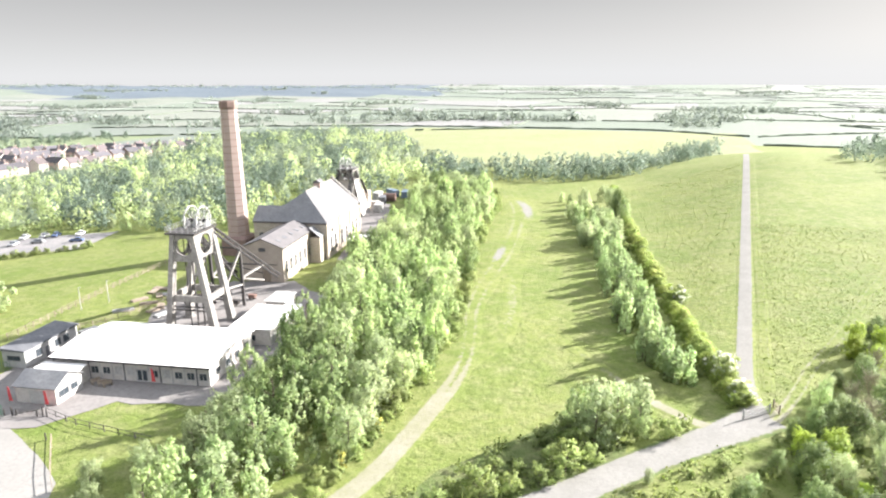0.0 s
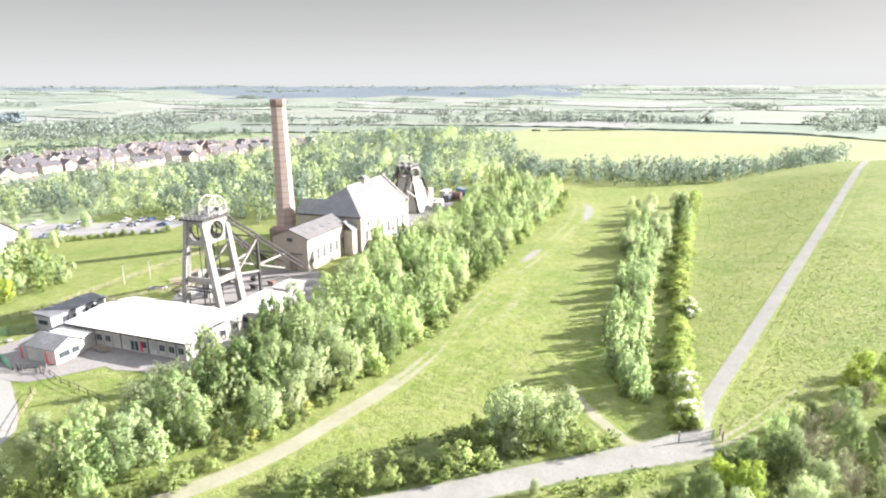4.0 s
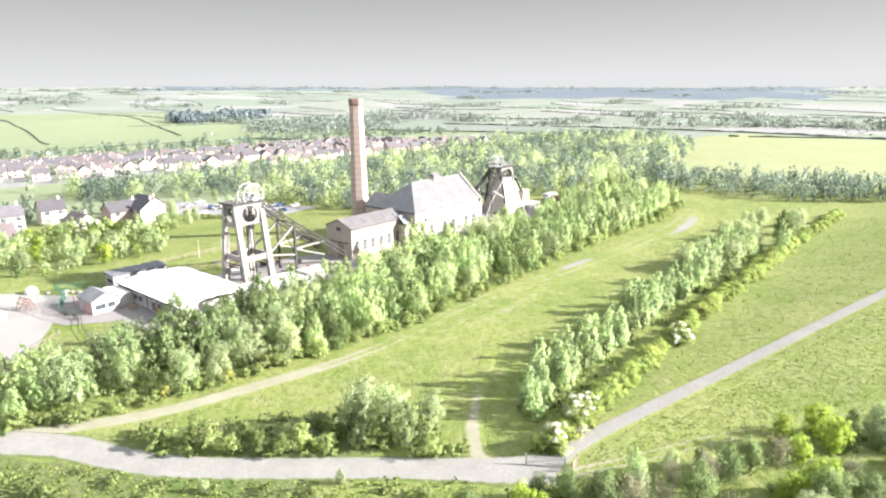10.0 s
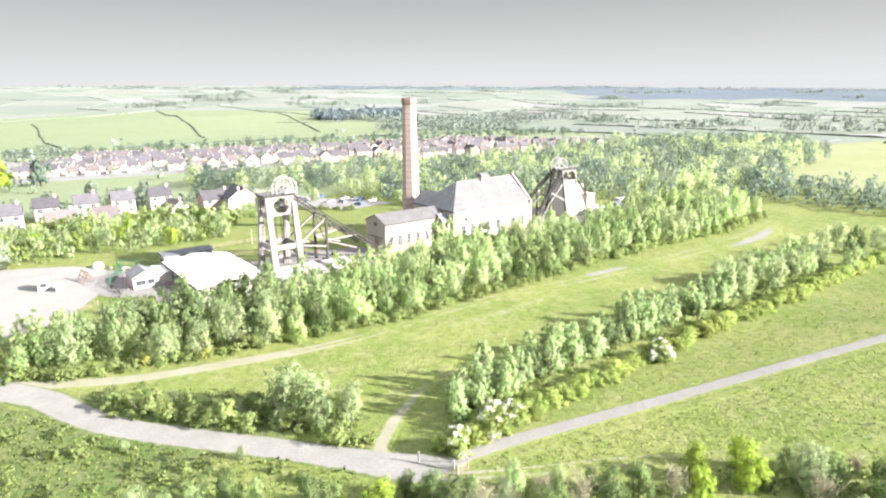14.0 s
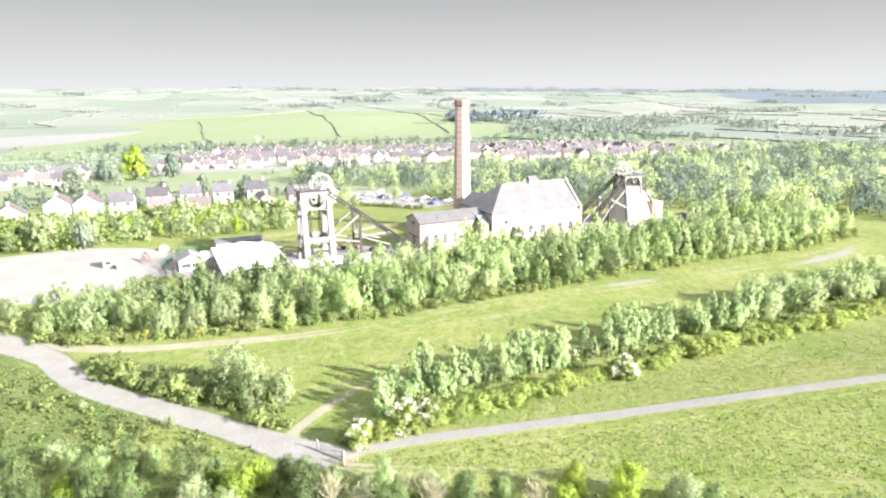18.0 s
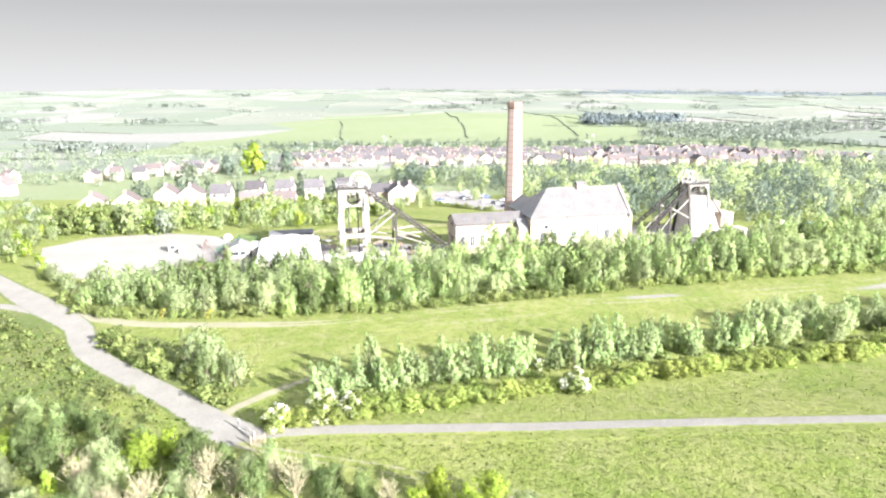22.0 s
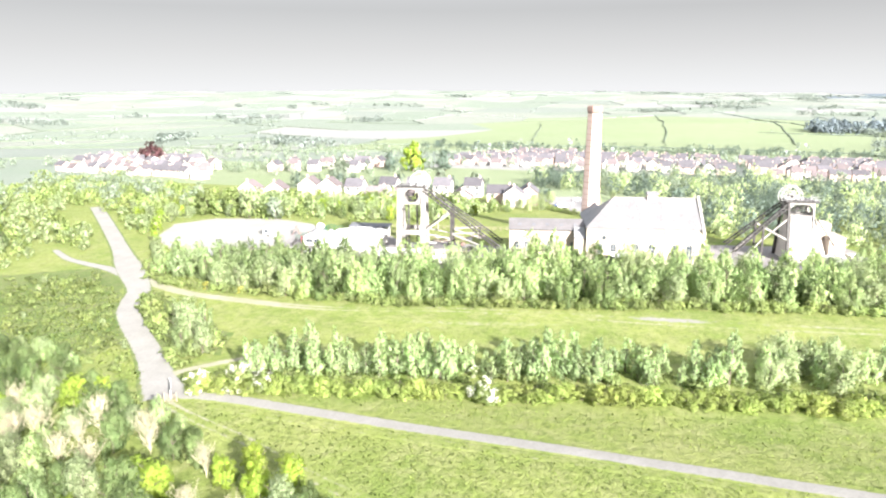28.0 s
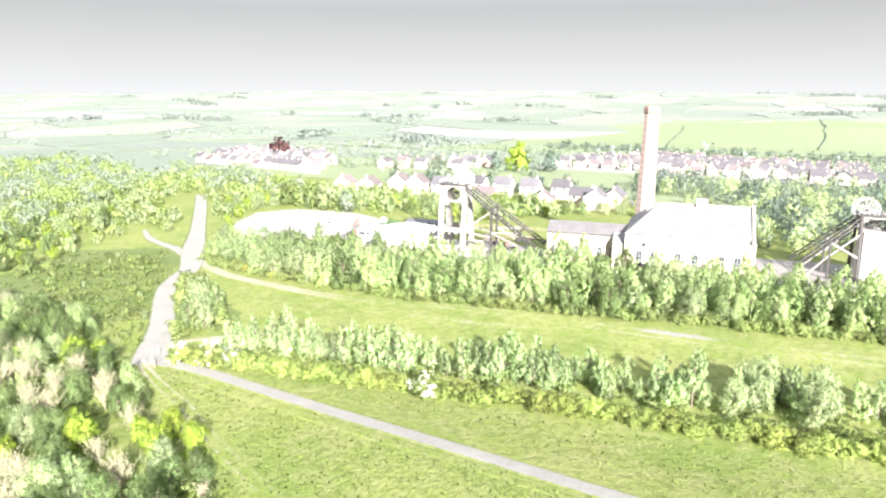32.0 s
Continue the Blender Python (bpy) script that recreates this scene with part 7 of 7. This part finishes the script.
def fence(pts, label, mat, h=1.2, gap=2.4, rails=3):
    ob = thing("fence", Matrix(), label, "fence")
    for a, c in zip(pts, pts[1:]):
        n = max(1, round(math.hypot(c[0] - a[0], c[1] - a[1]) / gap))
        at = lambda k: Vector((a[0] + (c[0] - a[0]) * k, a[1] + (c[1] - a[1]) * k, 0))
        for i in range(n):
            p, q = at(i / n), at((i + 1) / n)
            p.z, q.z = ground(p.x, p.y), ground(q.x, q.y)
            b = Build()
            b.beam(p - Vector((0, 0, 0.2)), p + Vector((0, 0, h)), 0.10)
            part("post", b, mat, ob)
            b = Build()
            for r in range(rails):
                o = Vector((0, 0, h * (0.35 + 0.6 * r / max(1, rails - 1))))
                b.beam(p + o, q + o, 0.06)
            part("rail", b, mat, ob)


fence(((-119, 70), (-120, 84), (-123, 98), (-126, 113), (-128, 128), (-129, 142)), "weathered grey post and rail fence along the pit lawn", TIMBER, 1.3, 2.2)
fence(((-117, 72), (-112, 88), (-108, 100), (-106, 114)), "weathered timber fence round the pit garden", TIMBER, 1.2, 2.4)
fence(((-87, 63), (-80, 62), (-72, 62), (-66, 62)), "thin dark wire fence across the lawn", STEEL, 1.1, 2.6, 2)
fence(((-80, 58), (-73, 52), (-69, 49)), "low timber rail fence beside the parking ground", TIMBER, 0.9, 2.4, 2)
def mesh_fence(pts, label):
    """Green welded mesh panels between square posts."""
    ob = thing("fence", Matrix(), label, "fence")
    for a, c in zip(pts, pts[1:]):
        n = max(1, round(math.hypot(c[0] - a[0], c[1] - a[1]) / 2.5))
        for i in range(n):
            p, q = (Vector((a[0] + (c[0] - a[0]) * k, a[1] + (c[1] - a[1]) * k, YARD)) for k in (i / n, (i + 1) / n))
            b = Build()
            b.beam(p, p + Vector((0, 0, 2.0)), 0.08)
            part("post", b, GREEN_PAINT, ob)
            b = Build()
            for k in range(8):
                o = Vector((0, 0, 0.1 + k * 0.25))
                b.beam(p + o, q + o, 0.03)
            for k in range(1, 12):
                o = p.lerp(q, k / 12)
                b.beam(o + Vector((0, 0, 0.08)), o + Vector((0, 0, 1.9)), 0.022)
            part("mesh_panel", b, GREEN_PAINT, ob)


mesh_fence(((-112, 62), (-104, 63), (-98, 61), (-92, 60)), "green welded mesh fence by the yard entrance")
mesh_fence(((-112, 62), (-110, 68), (-106, 72)), "green welded mesh fence behind the shop shed")
for x, y, turn, w, d, h, lab in ((-98.5, 46, 10, 3.0, 2.4, 2.4, "white portable ticket cabin on the parking ground"), (-95.8, 49.6, 10, 2.4, 1.6, 1.5, "low white storage box beside a cabin")):
    ob = thing("cabin", pose(x, y, YARD, 0, 0, turn), lab, "cabin")
    part("wall", wall_block(-w / 2, w / 2, -d / 2, d / 2, 0, h, 0.08), WHITE_PAINT, ob)
    b = Build()
    b.hexa(((-w / 2 - 0.12, -d / 2 - 0.12, h), (w / 2 + 0.12, -d / 2 - 0.12, h), (w / 2 + 0.12, d / 2 + 0.12, h), (-w / 2 - 0.12, d / 2 + 0.12, h)), ((-w / 2 - 0.12, -d / 2 - 0.12, h + 0.1), (w / 2 + 0.12, -d / 2 - 0.12, h + 0.1), (w / 2 + 0.12, d / 2 + 0.12, h + 0.22), (-w / 2 - 0.12, d / 2 + 0.12, h + 0.22)))
    part("roof", b, WHITE_SHEET, ob)
    if h > 2:
        square_window(ob, (w / 2, 0, 1.0), 1.2, 0.8, "e", FELT)
        b = Build()
        b.box(-0.45, 0.45, -d / 2 - 0.05, -d / 2, 0.05, 2.0)
        part("door", b, GREY_STEEL, ob)
ob = thing("climbing_frame", pose(-101.5, 55, YARD, 0, 0, 25), "open rust-brown timber frame beside the green fence", "frame")
for x in (-1.8, 0.0, 1.8):
    for e in (-1, 1):
        b = Build()
        b.beam((x, e * 1.3, -0.1), (x, 0, 2.5), 0.16)
        part("rafter", b, RUST, ob)
for y, z in ((0, 2.5), (-0.65, 1.3), (0.65, 1.3)):
    b = Build()
    b.beam((-2.1, y, z), (2.1, y, z), 0.14)
    part("rail", b, RUST, ob)
ob = thing("dome_tent", pose(-114, 57.5, YARD), "small white dome shelter by the mesh fence", "shelter")
b = Build()
b.tube([((0, 0, z), r) for z, r in ((-0.05, 1.5), (0.5, 1.46), (0.95, 1.25), (1.35, 0.85), (1.55, 0.35), (1.6, 0.05))], 14)
part("shell", b, WHITE_SHEET, ob, smooth=True)
for i, (x, y) in enumerate(((-108, 65), (-106.5, 66.2), (-109.6, 63.8), (-111, 60.5), (-107.4, 63.4))):
    ob = thing("boulder", pose(x, y, YARD, 0, 0, 50 * i) @ Matrix.Diagonal((1 + 0.2 * (i % 3), 0.7, 0.6 + 0.1 * (i % 2), 1)), "pale limestone boulder by the fence", "boulder", "boulders")
    b = Build()
    b.tube([((0, 0, -0.1), 0.6), ((0.05, 0, 0.3), 0.72), ((0, 0.06, 0.7), 0.55), ((0.04, 0, 0.95), 0.2)], 7, True, 0.4 * i)
    part("stone", b, CONCRETE, ob)
for x, y in ((-92.5, 60.5), (-90.8, 61.1), (-87.6, 61.9), (-86.2, 62.4), (-80.6, 57.6)):
    ob = thing("bollard", pose(x, y, -3), "short dark bollard by the yard entrance", "bollard", "bollards")
    b = Build()
    b.tube([((0, 0, -0.1), 0.11), ((0, 0, 1.05), 0.10), ((0, 0, 1.15), 0.04)], 8)
    part("post", b, STEEL, ob)
for x, y in ((-120.5, 99), (-119, 105), (-190, 146), (-216, 134)):
    ob = thing("lamp_post", pose(x, y, ground(x, y)), "slim pale lamp post", "lamp post", "lamp posts")
    b = Build()
    b.tube([((0, 0, -0.2), 0.09), ((0, 0, 5.0), 0.06)], 8)
    part("pole", b, WHITE_PAINT, ob)
    b = Build()
    b.beam((0, 0, 5.0), (0.8, 0, 5.15), 0.12, 0.08)
    part("lamp_head", b, GREY_STEEL, ob)
for u, v in ((-15.2, -86.2), (-3.6, -76.6), (-21.6, -86.0)):
    ob = thing("banner_flag", yard_at(u, v), "red feather banner flag outside the hall", "flag", "banner flags")
    b = Build()
    b.tube([((0, 0, 0), 0.04), ((0, 0, 2.9), 0.02)], 6)
    part("pole", b, GREY_STEEL, ob)
    b = Build()
    b.hexa(((0.03, -0.01, 0.6), (0.7, -0.01, 0.6), (0.7, 0.01, 0.6), (0.03, 0.01, 0.6)), ((0.03, -0.01, 2.9), (0.35, -0.01, 2.8), (0.35, 0.01, 2.8), (0.03, 0.01, 2.9)))
    part("cloth", b, RED_PAINT, ob)
rng_s = random.Random(12)
for u, v in ((-11.5, -78.0), (-10.4, -78.2), (-13.0, -77.6)):
    ob = thing("picnic_bench", yard_at(u, v, YARD + 0.02, rng_s.uniform(0, 90)), "weathered timber bench outside the hall", "bench", "benches")
    for nm, bx in (("seat", (-0.75, 0.75, -0.2, 0.2, 0.42, 0.48)), ("leg", (-0.65, -0.55, -0.2, 0.2, 0, 0.42)), ("leg", (0.55, 0.65, -0.2, 0.2, 0, 0.42)), ("backrest", (-0.75, 0.75, 0.2, 0.26, 0.5, 0.9))):
        b = Build()
        b.box(*bx)
        part(nm, b, TIMBER, ob)
# timber baulks, raised beds and relics in the pit garden
for i in range(14):
    u, v = rng_s.uniform(-32, -18), rng_s.uniform(-57, -30)
    ob = thing("timber_stack", yard_at(u, v, YARD, rng_s.uniform(0, 180)), "low stack of weathered mine timbers", "timber", "timber stacks")
    for k in range(3):
        b = Build()
        b.box(-1.8, 1.8, -0.7 + k * 0.5, -0.3 + k * 0.5, 0, 0.35)
        part("baulk", b, TIMBER if i % 3 else GREY_STEEL, ob)
for i, (u, v) in enumerate(((-18, -40), (-17, -36), (-8, -38), (-6, -34), (-12, -33))):
    ob = thing("mine_tub", yard_at(u, v, YARD, rng_s.uniform(0, 180)), "rusty steel mine tub on its wheels", "mine tub", "mine tubs")
    b = Build()
    b.hexa(((-0.7, -0.4, 0.35), (0.7, -0.4, 0.35), (0.7, 0.4, 0.35), (-0.7, 0.4, 0.35)), ((-0.95, -0.55, 1.15), (0.95, -0.55, 1.15), (0.95, 0.55, 1.15), (-0.95, 0.55, 1.15)))
    part("tub", b, RUST if i % 2 else STEEL, ob)
    for x in (-0.45, 0.45):
        for y in (-0.42, 0.42):
            b = Build()
            b.hoop((x, y, 0.2), 0.2, 0.18, 0.08, "y", 10)
            part("wheel", b, STEEL, ob)


WAYS = [tuple(p) for p in smooth_line(((12.0, 101), (11.4, 108), (11.7, 116), (12.9, 137), (14.2, 159), (16.6, 201), (19.6, 253), (23.4, 320)), 2.0)] + [tuple(p) for p in smooth_line(((13.5, 97.5), (9, 92.5), (-2, 80.5), (-11, 69.5), (-18, 61.5), (-25, 56), (-33, 51), (-39, 45), (-47, 36), (-57, 25)), 2.0)]


def tussocks(name, poly, gap, seed, mat, label, size=0.5, n=5):
    """Uneven grass tussocks standing out of the sward."""
    rng = np.random.RandomState(seed)
    spots = [p for p in scatter(poly, gap, seed, 14) if min(math.hypot(p[0] - q[0], p[1] - q[1]) for q in WAYS) > 2.6]
    c = np.array([(x, y, ground(x, y) + 0.08) for x, y in spots])
    c = np.repeat(c, n, 0) + rng.normal(0, 0.22, (len(c) * n, 3)) * np.array([1.6, 1.6, 0.15])
    nn = np.tile((0, 0, 1.0), (len(c), 1)) + rng.normal(0, 0.12, (len(c), 3))
    tagged(new(name, blade_mesh(name, cards(rng, c, nn, size), mat)), label, "grass", kind="stuff")


LEAF_GRASS = leaves("grass_tussock", (0.109, 0.142, 0.032), (0.130, 0.162, 0.043), (0.155, 0.176, 0.061), 0.4)
tussocks("grass_tussocks", [(12.5, 104), (16, 100), (30, 128), (44, 150), (60, 160), (60, 215), (20, 215), (13, 195), (12, 150)], 0.8, 61, LEAF_GRASS, "coarse grass tussocks on the mound field", 0.34, 4)
tussocks("grass_tussocks", [(8.5, 108), (8.4, 150), (8.6, 195), (16, 240), (22, 330), (-26, 286), (-16, 238), (-8, 200), (-4, 170), (1, 148), (6, 122)], 1.0, 62, LEAF_GRASS, "coarse grass tussocks beside the hedge", 0.34, 4)
tussocks("grass_tussocks", [(-34, 42), (3, 88), (10, 88), (2, 50), (-18, 14), (-34, 28)], 0.9, 64, LEAF_GRASS, "long rough grass on the bank", 0.5, 5)
